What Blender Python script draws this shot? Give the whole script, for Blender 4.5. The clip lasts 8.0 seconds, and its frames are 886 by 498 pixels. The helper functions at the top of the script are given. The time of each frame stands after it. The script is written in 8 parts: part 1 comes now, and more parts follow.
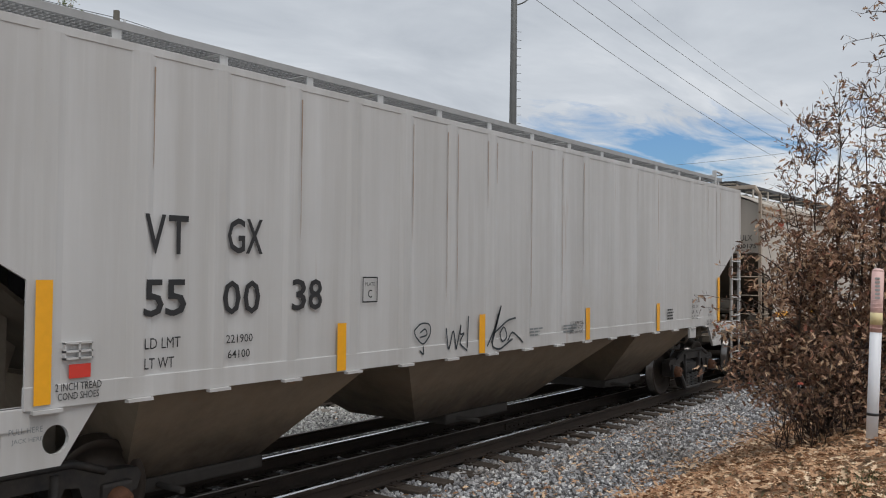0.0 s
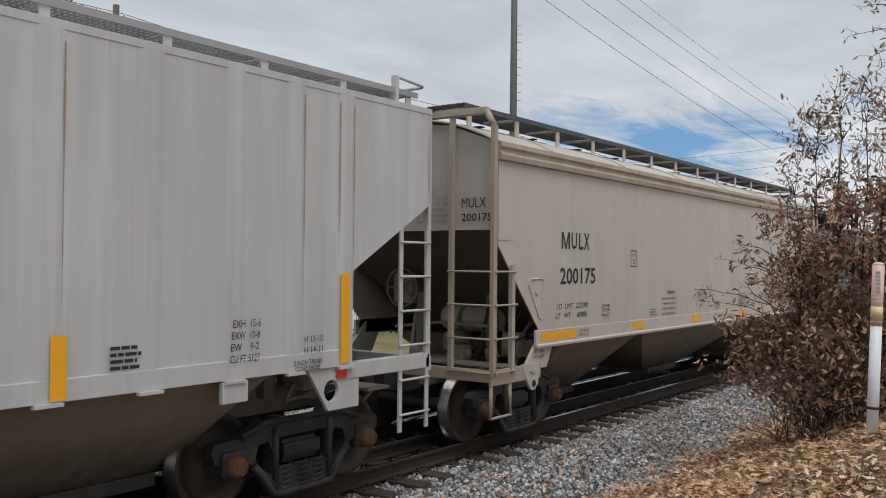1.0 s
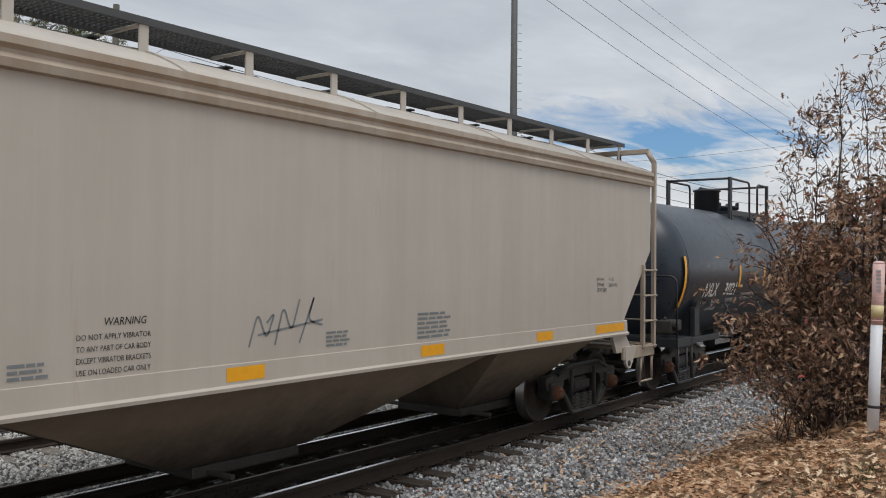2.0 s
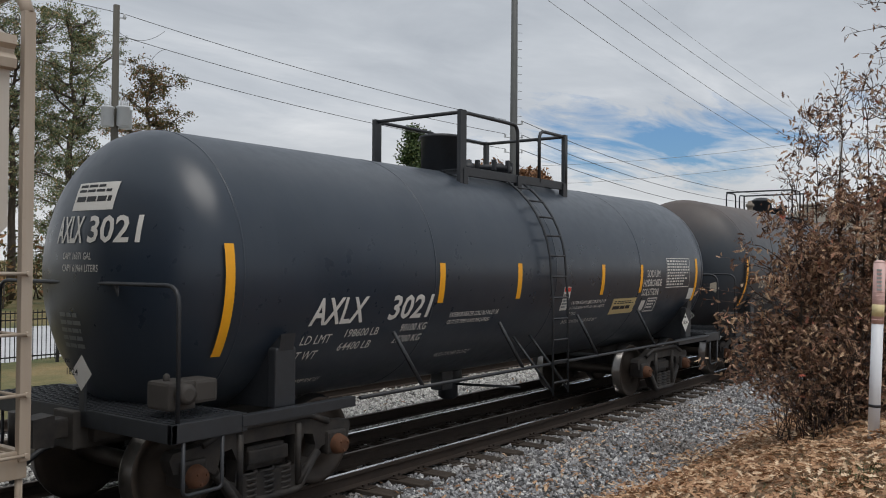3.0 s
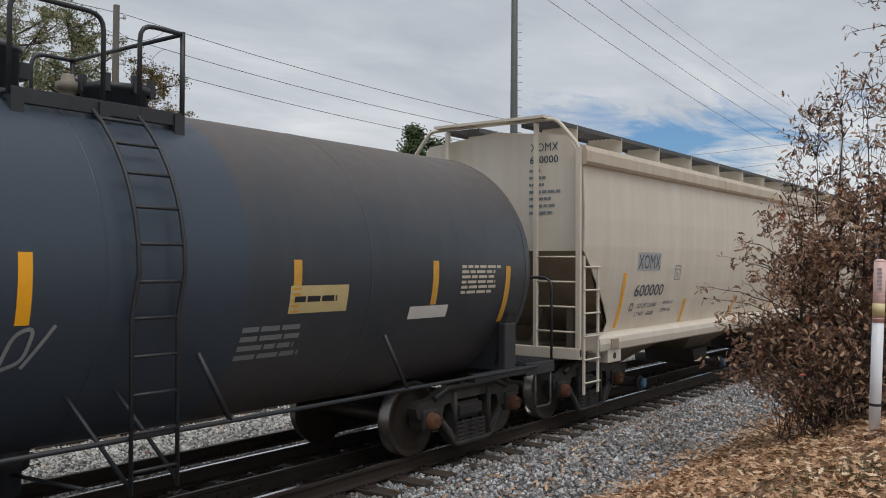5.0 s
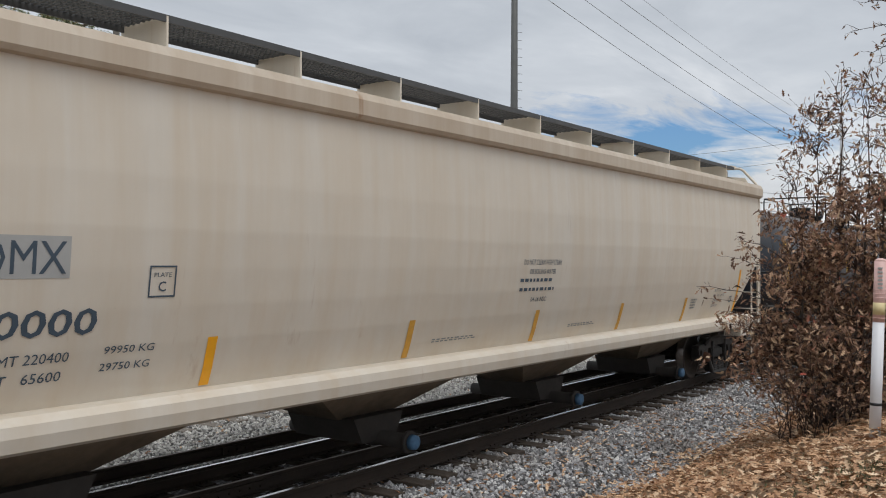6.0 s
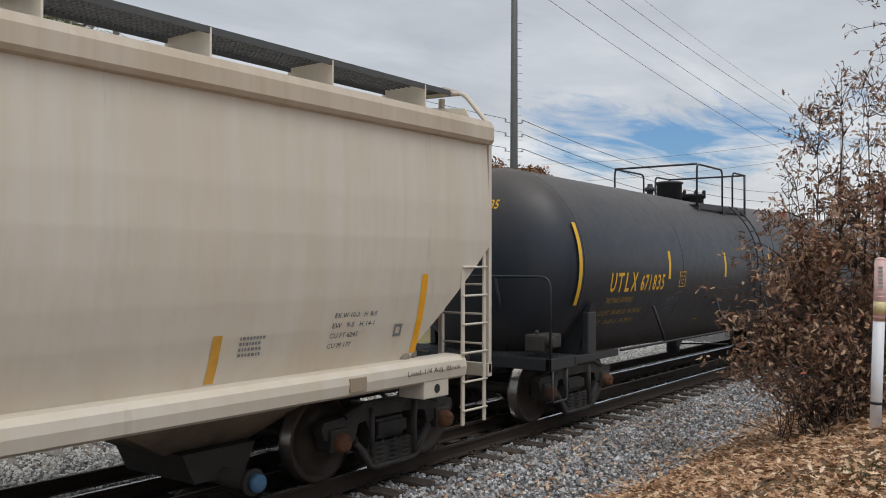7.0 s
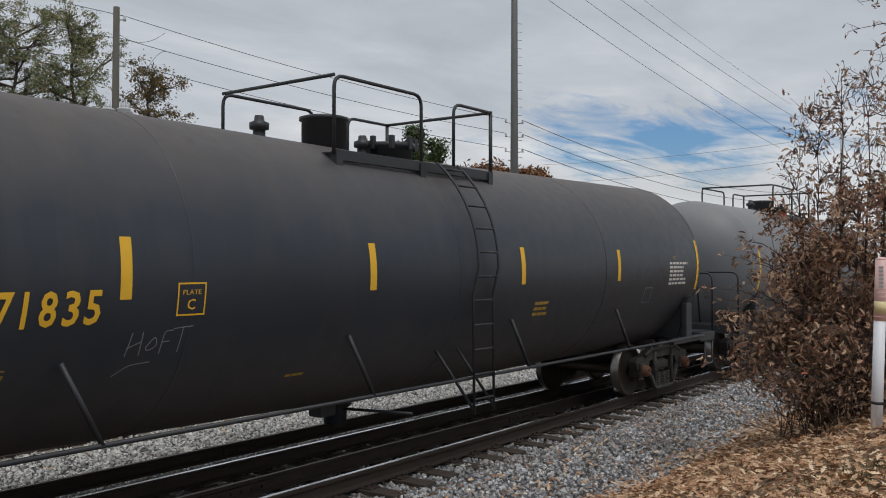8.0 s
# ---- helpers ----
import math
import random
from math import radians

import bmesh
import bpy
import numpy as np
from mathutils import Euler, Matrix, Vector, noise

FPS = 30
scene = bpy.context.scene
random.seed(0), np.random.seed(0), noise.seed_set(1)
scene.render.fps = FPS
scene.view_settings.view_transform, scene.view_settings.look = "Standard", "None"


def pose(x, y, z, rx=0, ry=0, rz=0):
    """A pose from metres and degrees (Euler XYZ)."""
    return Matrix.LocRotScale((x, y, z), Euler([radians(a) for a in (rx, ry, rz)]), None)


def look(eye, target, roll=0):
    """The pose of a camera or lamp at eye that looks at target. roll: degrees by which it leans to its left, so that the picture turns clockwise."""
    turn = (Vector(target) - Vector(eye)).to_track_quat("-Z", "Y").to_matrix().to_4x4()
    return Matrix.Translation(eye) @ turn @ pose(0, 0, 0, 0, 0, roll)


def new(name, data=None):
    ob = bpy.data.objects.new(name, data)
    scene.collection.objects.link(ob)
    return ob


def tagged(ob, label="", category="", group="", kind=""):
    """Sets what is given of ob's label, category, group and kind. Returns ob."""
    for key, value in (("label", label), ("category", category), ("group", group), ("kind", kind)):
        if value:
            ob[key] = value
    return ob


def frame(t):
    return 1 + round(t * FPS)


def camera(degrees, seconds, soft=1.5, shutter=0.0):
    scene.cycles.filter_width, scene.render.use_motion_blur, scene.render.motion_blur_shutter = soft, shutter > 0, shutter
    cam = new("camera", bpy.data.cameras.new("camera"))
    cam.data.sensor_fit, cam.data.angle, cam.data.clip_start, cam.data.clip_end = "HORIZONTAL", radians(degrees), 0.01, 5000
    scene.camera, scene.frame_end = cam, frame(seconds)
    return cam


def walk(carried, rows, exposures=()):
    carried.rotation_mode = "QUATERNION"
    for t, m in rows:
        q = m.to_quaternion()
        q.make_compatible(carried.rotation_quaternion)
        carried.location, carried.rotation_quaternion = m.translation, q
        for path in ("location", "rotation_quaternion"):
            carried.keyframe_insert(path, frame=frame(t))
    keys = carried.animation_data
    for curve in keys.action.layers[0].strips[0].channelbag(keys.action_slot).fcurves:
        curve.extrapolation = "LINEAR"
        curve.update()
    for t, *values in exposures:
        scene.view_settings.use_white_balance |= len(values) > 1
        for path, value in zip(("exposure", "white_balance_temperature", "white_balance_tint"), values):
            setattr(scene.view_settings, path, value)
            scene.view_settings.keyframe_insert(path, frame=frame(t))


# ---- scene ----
SPEED = 10.632          # the train's pace, metres a second, towards -x
EYE = Vector((0.0, -7.443, 2.342))
LENS = 1556.0          # focal length in picture widths of 1568


def aim(dx, dy, roll):
    """The camera's pose for a picture shifted by dx, dy from the last one's, leaning by roll degrees."""
    az = math.radians(36.668) + dx / LENS
    up = math.atan((24.0 + dy) / LENS)
    d = Vector((math.cos(az) * math.cos(up), math.sin(az) * math.cos(up), math.sin(up)))
    return look(EYE, EYE + d * 10, roll)


cam = camera(math.degrees(2 * math.atan(784 / LENS)), 8.0, soft=1.0, shutter=0.012)
walk(cam, [(0.0, aim(-4.8, 12, 0.60)), (0.25, aim(-4.7, 7.5, 0.60)), (0.5, aim(-4.6, 4.3, 0.60)), (1.0, aim(-4.1, 2.0, 0.53)),
           (1.5, aim(-3.7, 0.9, 0.50)), (3.0, aim(-2.4, 0.4, 0.37)), (3.5, aim(-2.0, -0.2, 0.33)), (4.0, aim(-2.0, -0.4, 0.31)),
           (4.5, aim(-2.0, -0.4, 0.30)), (6.0, aim(-1.2, -0.3, 0.19)), (6.5, aim(-0.9, -0.5, 0.13)), (7.0, aim(-0.9, -1.0, 0.11)),
           (7.5, aim(-0.7, -0.8, 0.08)), (8.0, aim(0, 0, 0))],
     exposures=[(0.0, 0.07), (1.6, 0.07), (2.9, -0.06), (4.5, -0.08), (5.8, 0.06), (6.8, 0.05), (7.5, -0.06), (8.0, -0.12)])

# ------------------------------------------------------------------ sky and sun
SUN_AZ, SUN_EL = math.radians(-118), math.radians(66)     # direction to the sun in the plan, and its height
world = bpy.data.worlds.new("sky")
scene.world = world
world.use_nodes = True
wn, wl = world.node_tree.nodes, world.node_tree.links
wn.clear()
w_out = wn.new("ShaderNodeOutputWorld")
w_co = wn.new("ShaderNodeTexCoord")
w_sky = wn.new("ShaderNodeTexSky")
w_sky.sky_type, w_sky.sun_disc = "NISHITA", False
w_sky.sun_elevation, w_sky.sun_rotation = SUN_EL, math.pi / 2 - SUN_AZ
w_sky.dust_density, w_sky.ozone_density = 1.5, 2.0
w_bg = wn.new("ShaderNodeBackground")
w_bg.inputs["Strength"].default_value = 0.11
w_tint = wn.new("ShaderNodeMix")
w_tint.data_type, w_tint.blend_type = "RGBA", "MULTIPLY"
w_tint.inputs[0].default_value = 1.0
w_tint.inputs[7].default_value = (0.58, 0.80, 1.02, 1)
wl.new(w_sky.outputs[0], w_tint.inputs[6])
wl.new(w_tint.outputs[2], w_bg.inputs["Color"])
# a flat sheet of cloud: the direction divided by its height
w_sep = wn.new("ShaderNodeSeparateXYZ")
wl.new(w_co.outputs["Generated"], w_sep.inputs[0])


def w_math(op, a, b=None, c=None):
    n = wn.new("ShaderNodeMath")
    n.operation = op
    for i, v in enumerate((a, b, c)):
        if v is None:
            continue
        if isinstance(v, (int, float)):
            n.inputs[i].default_value = v
        else:
            wl.new(v, n.inputs[i])
    return n.outputs[0]


w_z = w_math("ADD", w_math("MAXIMUM", w_sep.outputs[2], 0.0), 0.07)
w_flat = wn.new("ShaderNodeCombineXYZ")
wl.new(w_math("DIVIDE", w_sep.outputs[0], w_z), w_flat.inputs[0])
wl.new(w_math("DIVIDE", w_sep.outputs[1], w_z), w_flat.inputs[1])


def w_noise(scale, detail, rough, dist=0.0, shift=(0, 0, 0), squash=(1, 1, 1), turn=0.0):
    m = wn.new("ShaderNodeMapping")
    m.inputs["Location"].default_value = shift
    m.inputs["Scale"].default_value = squash
    m.inputs["Rotation"].default_value = (0, 0, turn)
    wl.new(w_flat.outputs[0], m.inputs["Vector"])
    n = wn.new("ShaderNodeTexNoise")
    n.inputs["Scale"].default_value, n.inputs["Detail"].default_value = scale, detail
    n.inputs["Roughness"].default_value, n.inputs["Distortion"].default_value = rough, dist
    wl.new(m.outputs[0], n.inputs["Vector"])
    return n.outputs["Fac"]


def w_ramp(fac, *stops):
    r = wn.new("ShaderNodeValToRGB")
    e = r.color_ramp.elements
    while len(e) < len(stops):
        e.new(0.5)
    for k, (p, c) in zip(e, stops):
        k.position, k.color = p, (*c, 1)
    wl.new(fac, r.inputs[0])
    return r.outputs[0]


big = w_noise(0.30, 5, 0.55, 0.4, (3.2, 1.7, 0), (1.0, 1.6, 1), 0.5)
fine = w_noise(1.3, 8, 0.62, 0.8, (0.3, 4.1, 0), (1.0, 2.2, 1), 0.6)
# the open band low over the tracks: a thinner veil towards +x
off = wn.new("ShaderNodeVectorMath")
off.operation = "SUBTRACT"
off.inputs[1].default_value = (0.922, 0.361, 0.135)
wl.new(w_co.outputs["Generated"], off.inputs[0])
wide = wn.new("ShaderNodeVectorMath")
wide.operation = "MULTIPLY"
wide.inputs[1].default_value = (3.1, 3.1, 15.0)
wl.new(off.outputs[0], wide.inputs[0])
far = wn.new("ShaderNodeVectorMath")
far.operation = "LENGTH"
wl.new(wide.outputs[0], far.inputs[0])
gap = wn.new("ShaderNodeMapRange")
gap.inputs["From Min"].default_value, gap.inputs["From Max"].default_value = 0.0, 1.5
gap.inputs["To Min"].default_value, gap.inputs["To Max"].default_value = -0.44, 0.42
wl.new(far.outputs["Value"], gap.inputs["Value"])
cover = w_math("ADD", w_math("ADD", w_math("MULTIPLY", big, 0.5), w_math("MULTIPLY", fine, 1.15)), gap.outputs[0])
mask = w_ramp(cover, (0.46, (0, 0, 0)), (0.76, (1, 1, 1)))
w_shade = w_math("ADD", w_math("MULTIPLY", big, 0.55), w_math("MULTIPLY", w_noise(0.8, 6, 0.6, 0.5, (7, 2, 0), (1, 1.8, 1), 0.5), 0.45))
w_col = w_ramp(w_shade, (0.30, (0.44, 0.485, 0.55)), (0.50, (0.645, 0.69, 0.75)), (0.68, (0.94, 0.965, 1.0)))
w_low = wn.new("ShaderNodeMapRange")
w_low.inputs["From Min"].default_value, w_low.inputs["From Max"].default_value = 0.17, 0.04
w_low.inputs["To Min"].default_value, w_low.inputs["To Max"].default_value = 0.0, 0.55
wl.new(w_sep.outputs[2], w_low.inputs["Value"])
w_pale = wn.new("ShaderNodeMix")
w_pale.data_type = "RGBA"
w_pale.inputs[7].default_value = (0.95, 0.95, 0.93, 1)
wl.new(w_low.outputs[0], w_pale.inputs[0])
wl.new(w_col, w_pale.inputs[6])
w_col = w_pale.outputs[2]
w_cl = wn.new("ShaderNodeBackground")
w_cl.inputs["Strength"].default_value = 0.87
wl.new(w_col, w_cl.inputs["Color"])
w_mix = wn.new("ShaderNodeMixShader")
wl.new(mask, w_mix.inputs[0])
wl.new(w_bg.outputs[0], w_mix.inputs[1])
wl.new(w_cl.outputs[0], w_mix.inputs[2])
wl.new(w_mix.outputs[0], w_out.inputs["Surface"])

sun = new("sun", bpy.data.lights.new("sun", "SUN"))
sun.data.energy, sun.data.angle, sun.data.color = 1.5, math.radians(35), (1.0, 0.955, 0.90)
sun.matrix_world = look((0, 0, 30), Vector((0, 0, 30)) - Vector((math.cos(SUN_AZ) * math.cos(SUN_EL), math.sin(SUN_AZ) * math.cos(SUN_EL), math.sin(SUN_EL))))


# ------------------------------------------------------------------ materials
class Mat:
    """A node material with a few short ways to wire it."""

    def __init__(self, name, rough=0.6, metal=0.0, spec=0.5):
        self.m = bpy.data.materials.new(name)
        self.m.use_nodes = True
        self.n, self.l = self.m.node_tree.nodes, self.m.node_tree.links
        self.b = self.n["Principled BSDF"]
        self.b.inputs["Roughness"].default_value, self.b.inputs["Metallic"].default_value = rough, metal
        self.b.inputs["Specular IOR Level"].default_value = spec
        self.co = self.n.new("ShaderNodeTexCoord").outputs["Object"]

    def put(self, sock, v):
        if isinstance(v, (int, float)):
            sock.default_value = v
        elif isinstance(v, tuple):
            sock.default_value = (*v, 1) if len(v) == 3 else v
        else:
            self.l.new(v, sock)

    def noise(self, scale, detail=4, rough=0.55, squash=(1, 1, 1), dist=0.0, shift=(0, 0, 0)):
        mp = self.n.new("ShaderNodeMapping")
        mp.inputs["Scale"].default_value, mp.inputs["Location"].default_value = squash, shift
        self.l.new(self.co, mp.inputs["Vector"])
        t = self.n.new("ShaderNodeTexNoise")
        t.inputs["Scale"].default_value, t.inputs["Detail"].default_value = scale, detail
        t.inputs["Roughness"].default_value, t.inputs["Distortion"].default_value = rough, dist
        self.l.new(mp.outputs[0], t.inputs["Vector"])
        return t.outputs["Fac"]

    def voronoi(self, scale, out="Distance", squash=(1, 1, 1)):
        mp = self.n.new("ShaderNodeMapping")
        mp.inputs["Scale"].default_value = squash
        self.l.new(self.co, mp.inputs["Vector"])
        t = self.n.new("ShaderNodeTexVoronoi")
        t.inputs["Scale"].default_value = scale
        self.l.new(mp.outputs[0], t.inputs["Vector"])
        return t.outputs[out]

    def ramp(self, fac, *stops):
        r = self.n.new("ShaderNodeValToRGB")
        e = r.color_ramp.elements
        while len(e) < len(stops):
            e.new(0.5)
        for k, (p, c) in zip(e, stops):
            k.position, k.color = p, ((*c, 1) if isinstance(c, tuple) else (c, c, c, 1))
        self.put(r.inputs[0], fac)
        return r.outputs[0]

    def mix(self, fac, a, b, kind="MIX"):
        x = self.n.new("ShaderNodeMix")
        x.data_type, x.blend_type = "RGBA", kind
        self.put(x.inputs[0], fac)
        self.put(x.inputs[6], a)
        self.put(x.inputs[7], b)
        return x.outputs[2]

    def math(self, op, a, b=0.0):
        x = self.n.new("ShaderNodeMath")
        x.operation = op
        self.put(x.inputs[0], a)
        self.put(x.inputs[1], b)
        return x.outputs[0]

    def span(self, v, lo, hi):
        x = self.n.new("ShaderNodeMapRange")
        self.put(x.inputs["Value"], v)
        x.inputs["From Min"].default_value, x.inputs["From Max"].default_value = lo, hi
        return x.outputs[0]

    def axis(self, k):
        s = self.n.new("ShaderNodeSeparateXYZ")
        self.l.new(self.co, s.inputs[0])
        return s.outputs[k]

    def random(self, island=False):
        if island:
            return self.n.new("ShaderNodeNewGeometry").outputs["Random Per Island"]
        return self.n.new("ShaderNodeObjectInfo").outputs["Random"]

    def colour(self, v):
        self.put(self.b.inputs["Base Color"], v)
        return self

    def rough(self, v):
        self.put(self.b.inputs["Roughness"], v)
        return self

    def bump(self, h, strength=0.3, dist=0.01):
        x = self.n.new("ShaderNodeBump")
        x.inputs["Strength"].default_value, x.inputs["Distance"].default_value = strength, dist
        self.put(x.inputs["Height"], h)
        self.l.new(x.outputs[0], self.b.inputs["Normal"])
        return self


def plain(name, c, rough=0.6, metal=0.0, var=0.18, scale=6.0):
    k = Mat(name, rough, metal)
    n = k.noise(scale, 5, 0.6)
    k.colour(k.mix(n, tuple(v * (1 - var) for v in c), tuple(min(1, v * (1 + var)) for v in c)))
    return k.m


def car_paint(name, c, grime, rust=0.4, dust_low=0.5, rough=0.5, low_dirt_shade=0.0, run=0.42, fine_run=0.26):
    """Weathered enamel: cloudy fading, thin vertical run marks, rust specks, road dust low down."""
    k = Mat(name, rough, 0.0, 0.4)
    base = k.mix(k.noise(1.3, 5, 0.6), tuple(v * 0.90 for v in c), tuple(min(1, v * 1.07) for v in c))
    runs = k.ramp(k.noise(5.0, 4, 0.6, (1, 1, 0.05)), (0.44, 0.0), (0.72, 1.0))
    base = k.mix(k.math("MULTIPLY", runs, run), base, grime)
    wide_runs = k.ramp(k.noise(1.7, 5, 0.6, (1, 1, 0.07), 0.3, (5, 2, 1)), (0.36, 0.0), (0.68, 1.0))
    base = k.mix(k.math("MULTIPLY", wide_runs, run * 1.1), base, grime)
    faint = k.ramp(k.noise(22.0, 3, 0.6, (1, 1, 0.03)), (0.55, 0.0), (0.8, 1.0))
    base = k.mix(k.math("MULTIPLY", faint, fine_run), base, tuple(min(1, v * 1.2) for v in c))
    low = k.math("MULTIPLY", k.span(k.math("ADD", k.axis(2), k.math("MULTIPLY", k.noise(2.2, 5, 0.65), -0.9)), 1.9, 0.5), dust_low)
    base = k.mix(low, base, (0.30, 0.225, 0.15))
    # dark wheel dirt low down, with the shade under the car painted in
    if low_dirt_shade:
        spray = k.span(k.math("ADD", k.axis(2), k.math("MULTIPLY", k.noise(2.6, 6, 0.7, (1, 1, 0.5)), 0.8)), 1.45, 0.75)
        base = k.mix(k.math("MULTIPLY", spray, low_dirt_shade), base, (0.035, 0.030, 0.026))
    streak = k.ramp(k.noise(3.1, 5, 0.7, (1, 1, 0.07), 0, (3, 1, 9)), (0.64, 0.0), (0.74, 1.0))
    base = k.mix(k.math("MULTIPLY", streak, rust), base, (0.30, 0.15, 0.06))
    speck = k.ramp(k.noise(38, 3, 0.7), (0.70, 0.0), (0.76, 1.0))
    base = k.mix(k.math("MULTIPLY", speck, 0.55 * rust), base, (0.16, 0.07, 0.03))
    k.colour(base).rough(k.ramp(k.noise(7, 5, 0.6), (0.3, rough - 0.1), (0.7, rough + 0.14)))
    k.bump(k.noise(1.6, 3, 0.5, (1, 1, 0.25)), 0.35, 0.04)
    return k.m


def tank_paint(name, c, dust, amount, rough, clean_sheen_band=None):
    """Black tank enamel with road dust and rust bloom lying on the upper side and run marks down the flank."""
    k = Mat(name, rough, 0.0, 0.5)
    base = k.mix(k.noise(1.2, 5, 0.6), tuple(v * 0.8 for v in c), tuple(v * 1.25 for v in c))
    runs = k.ramp(k.noise(4.5, 5, 0.65, (1, 0.3, 0.08)), (0.42, 0.0), (0.75, 1.0))
    cloud = k.ramp(k.noise(0.9, 6, 0.65, (1, 1, 1), 0.6), (0.35, 0.0), (0.7, 1.0))
    top = k.span(k.math("ADD", k.axis(2), k.math("MULTIPLY", k.noise(1.4, 5, 0.6), 0.9)), 3.1, 4.2)
    d = k.math("ADD", k.math("MULTIPLY", top, 0.75), k.math("MULTIPLY", k.math("MULTIPLY", runs, cloud), 0.28))
    d = k.math("MULTIPLY", d, amount)
    # low dust film; it also lightens the underside in place of bounced light
    film_lift = k.span(k.math("ADD", k.axis(2), k.math("MULTIPLY", k.noise(2.0, 5, 0.65, (1, 1, 0.5)), 0.7)), 2.1, 1.1)
    d = k.math("ADD", d, k.math("MULTIPLY", film_lift, 0.36))
    if clean_sheen_band:
        lo, hi = clean_sheen_band
        x = k.math("ADD", k.axis(0), k.math("MULTIPLY", k.noise(1.5, 4, 0.6), 0.12))
        keep = k.math("MULTIPLY", k.span(x, lo, lo + 0.12), k.span(x, hi + 0.10, hi))
        d = k.math("MULTIPLY", d, k.math("SUBTRACT", 1.0, k.math("MULTIPLY", keep, 0.9)))
        # bluish sheen of the clean band, painted as a lighter base colour
        base = k.mix(k.math("MULTIPLY", keep, 0.8), base, (0.036, 0.054, 0.080))
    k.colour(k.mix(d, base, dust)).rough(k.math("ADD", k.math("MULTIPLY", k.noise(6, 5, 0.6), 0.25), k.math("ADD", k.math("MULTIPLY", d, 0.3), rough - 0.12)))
    k.bump(k.noise(0.8, 2, 0.5), 0.06, 0.05)
    return k.m


M = {}
M["grey_paint"] = car_paint("weathered_grey_paint", (0.565, 0.572, 0.58), (0.41, 0.405, 0.395), 0.38, 0.14, run=0.5, fine_run=0.2)
M["beige_paint"] = car_paint("weathered_beige_paint", (0.545, 0.505, 0.452), (0.445, 0.405, 0.352), 0.25, 0.15, run=0.38, fine_run=0.12)
M["cream_paint"] = car_paint("weathered_cream_paint", (0.69, 0.645, 0.57), (0.60, 0.495, 0.365), 0.28, 0.10, run=0.36, fine_run=0.07)
# stained cream; the eave's shadow line is worked in as darker colour
M["cream_eave"] = car_paint("stained_shaded_cream_eave", (0.60, 0.53, 0.44), (0.44, 0.34, 0.24), 0.7, 0.0, run=0.5, fine_run=0.05)
# rust stains, with the shade on eave and end frame in the darker base
M["beige_frame"] = car_paint("rust_and_shade_beige_paint", (0.46, 0.40, 0.335), (0.33, 0.25, 0.18), 0.9, 0.3, run=0.6, fine_run=0.1)
# dusty hopper paints; the last value also tints in shade towards the bottom
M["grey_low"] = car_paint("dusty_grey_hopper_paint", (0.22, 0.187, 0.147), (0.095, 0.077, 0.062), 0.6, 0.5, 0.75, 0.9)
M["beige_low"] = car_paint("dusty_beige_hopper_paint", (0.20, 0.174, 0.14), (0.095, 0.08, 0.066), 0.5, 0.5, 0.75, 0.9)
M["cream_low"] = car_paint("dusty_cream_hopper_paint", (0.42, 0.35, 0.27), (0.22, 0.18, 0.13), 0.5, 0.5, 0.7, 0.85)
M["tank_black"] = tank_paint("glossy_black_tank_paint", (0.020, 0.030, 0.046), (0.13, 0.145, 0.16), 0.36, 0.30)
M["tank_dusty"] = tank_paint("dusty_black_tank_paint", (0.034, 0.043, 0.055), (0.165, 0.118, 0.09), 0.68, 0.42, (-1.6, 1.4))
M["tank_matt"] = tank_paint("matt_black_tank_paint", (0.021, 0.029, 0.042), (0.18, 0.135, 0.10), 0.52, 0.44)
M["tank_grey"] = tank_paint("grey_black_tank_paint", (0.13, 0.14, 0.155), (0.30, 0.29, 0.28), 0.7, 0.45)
M["black_metal"] = plain("black_painted_metal", (0.026, 0.029, 0.034), 0.5, 0.0, 0.4, 9)
k = Mat("grimy_cast_steel", 0.62, 0.1)
k.colour(k.mix(k.ramp(k.noise(5, 6, 0.65), (0.35, 0.0), (0.7, 1.0)), (0.020, 0.020, 0.021), (0.056, 0.048, 0.042)))
k.bump(k.noise(40, 4, 0.6), 0.35, 0.004)
M["cast"] = k.m
k = Mat("oily_wheel_steel", 0.55, 0.55)
k.colour(k.mix(k.noise(6, 5, 0.6), (0.030, 0.026, 0.024), (0.095, 0.075, 0.06)))
M["wheel"] = k.m
k = Mat("polished_tread_steel", 0.28, 1.0)
k.colour(k.mix(k.noise(14, 4, 0.6, (1, 1, 1)), (0.13, 0.125, 0.12), (0.27, 0.26, 0.25)))
M["tread"] = k.m
k = Mat("rusty_hub_cap", 0.8, 0.1)
k.colour(k.mix(k.noise(14, 4, 0.6), (0.06, 0.03, 0.02), (0.20, 0.085, 0.04)))
M["hub"] = k.m
k = Mat("rusty_rail_side", 0.85, 0.1)
k.colour(k.mix(k.noise(7, 6, 0.65, (0.4, 1, 1)), (0.020, 0.017, 0.015), (0.062, 0.042, 0.031)))
k.bump(k.noise(50, 4, 0.6), 0.3, 0.003)
M["rail"] = k.m
k = Mat("shining_rail_head", 0.22, 1.0)
k.colour(k.mix(k.noise(2.5, 5, 0.6, (0.3, 12, 1)), (0.55, 0.55, 0.56), (0.80, 0.80, 0.81)))
M["rail_head"] = k.m
k = Mat("worn_spare_rail_head", 0.5, 0.8)
k.colour(k.mix(k.noise(2.5, 5, 0.6, (0.3, 12, 1)), (0.10, 0.075, 0.06), (0.30, 0.25, 0.22)))
M["spare_head"] = k.m
k = Mat("creosoted_tie_wood", 0.9)
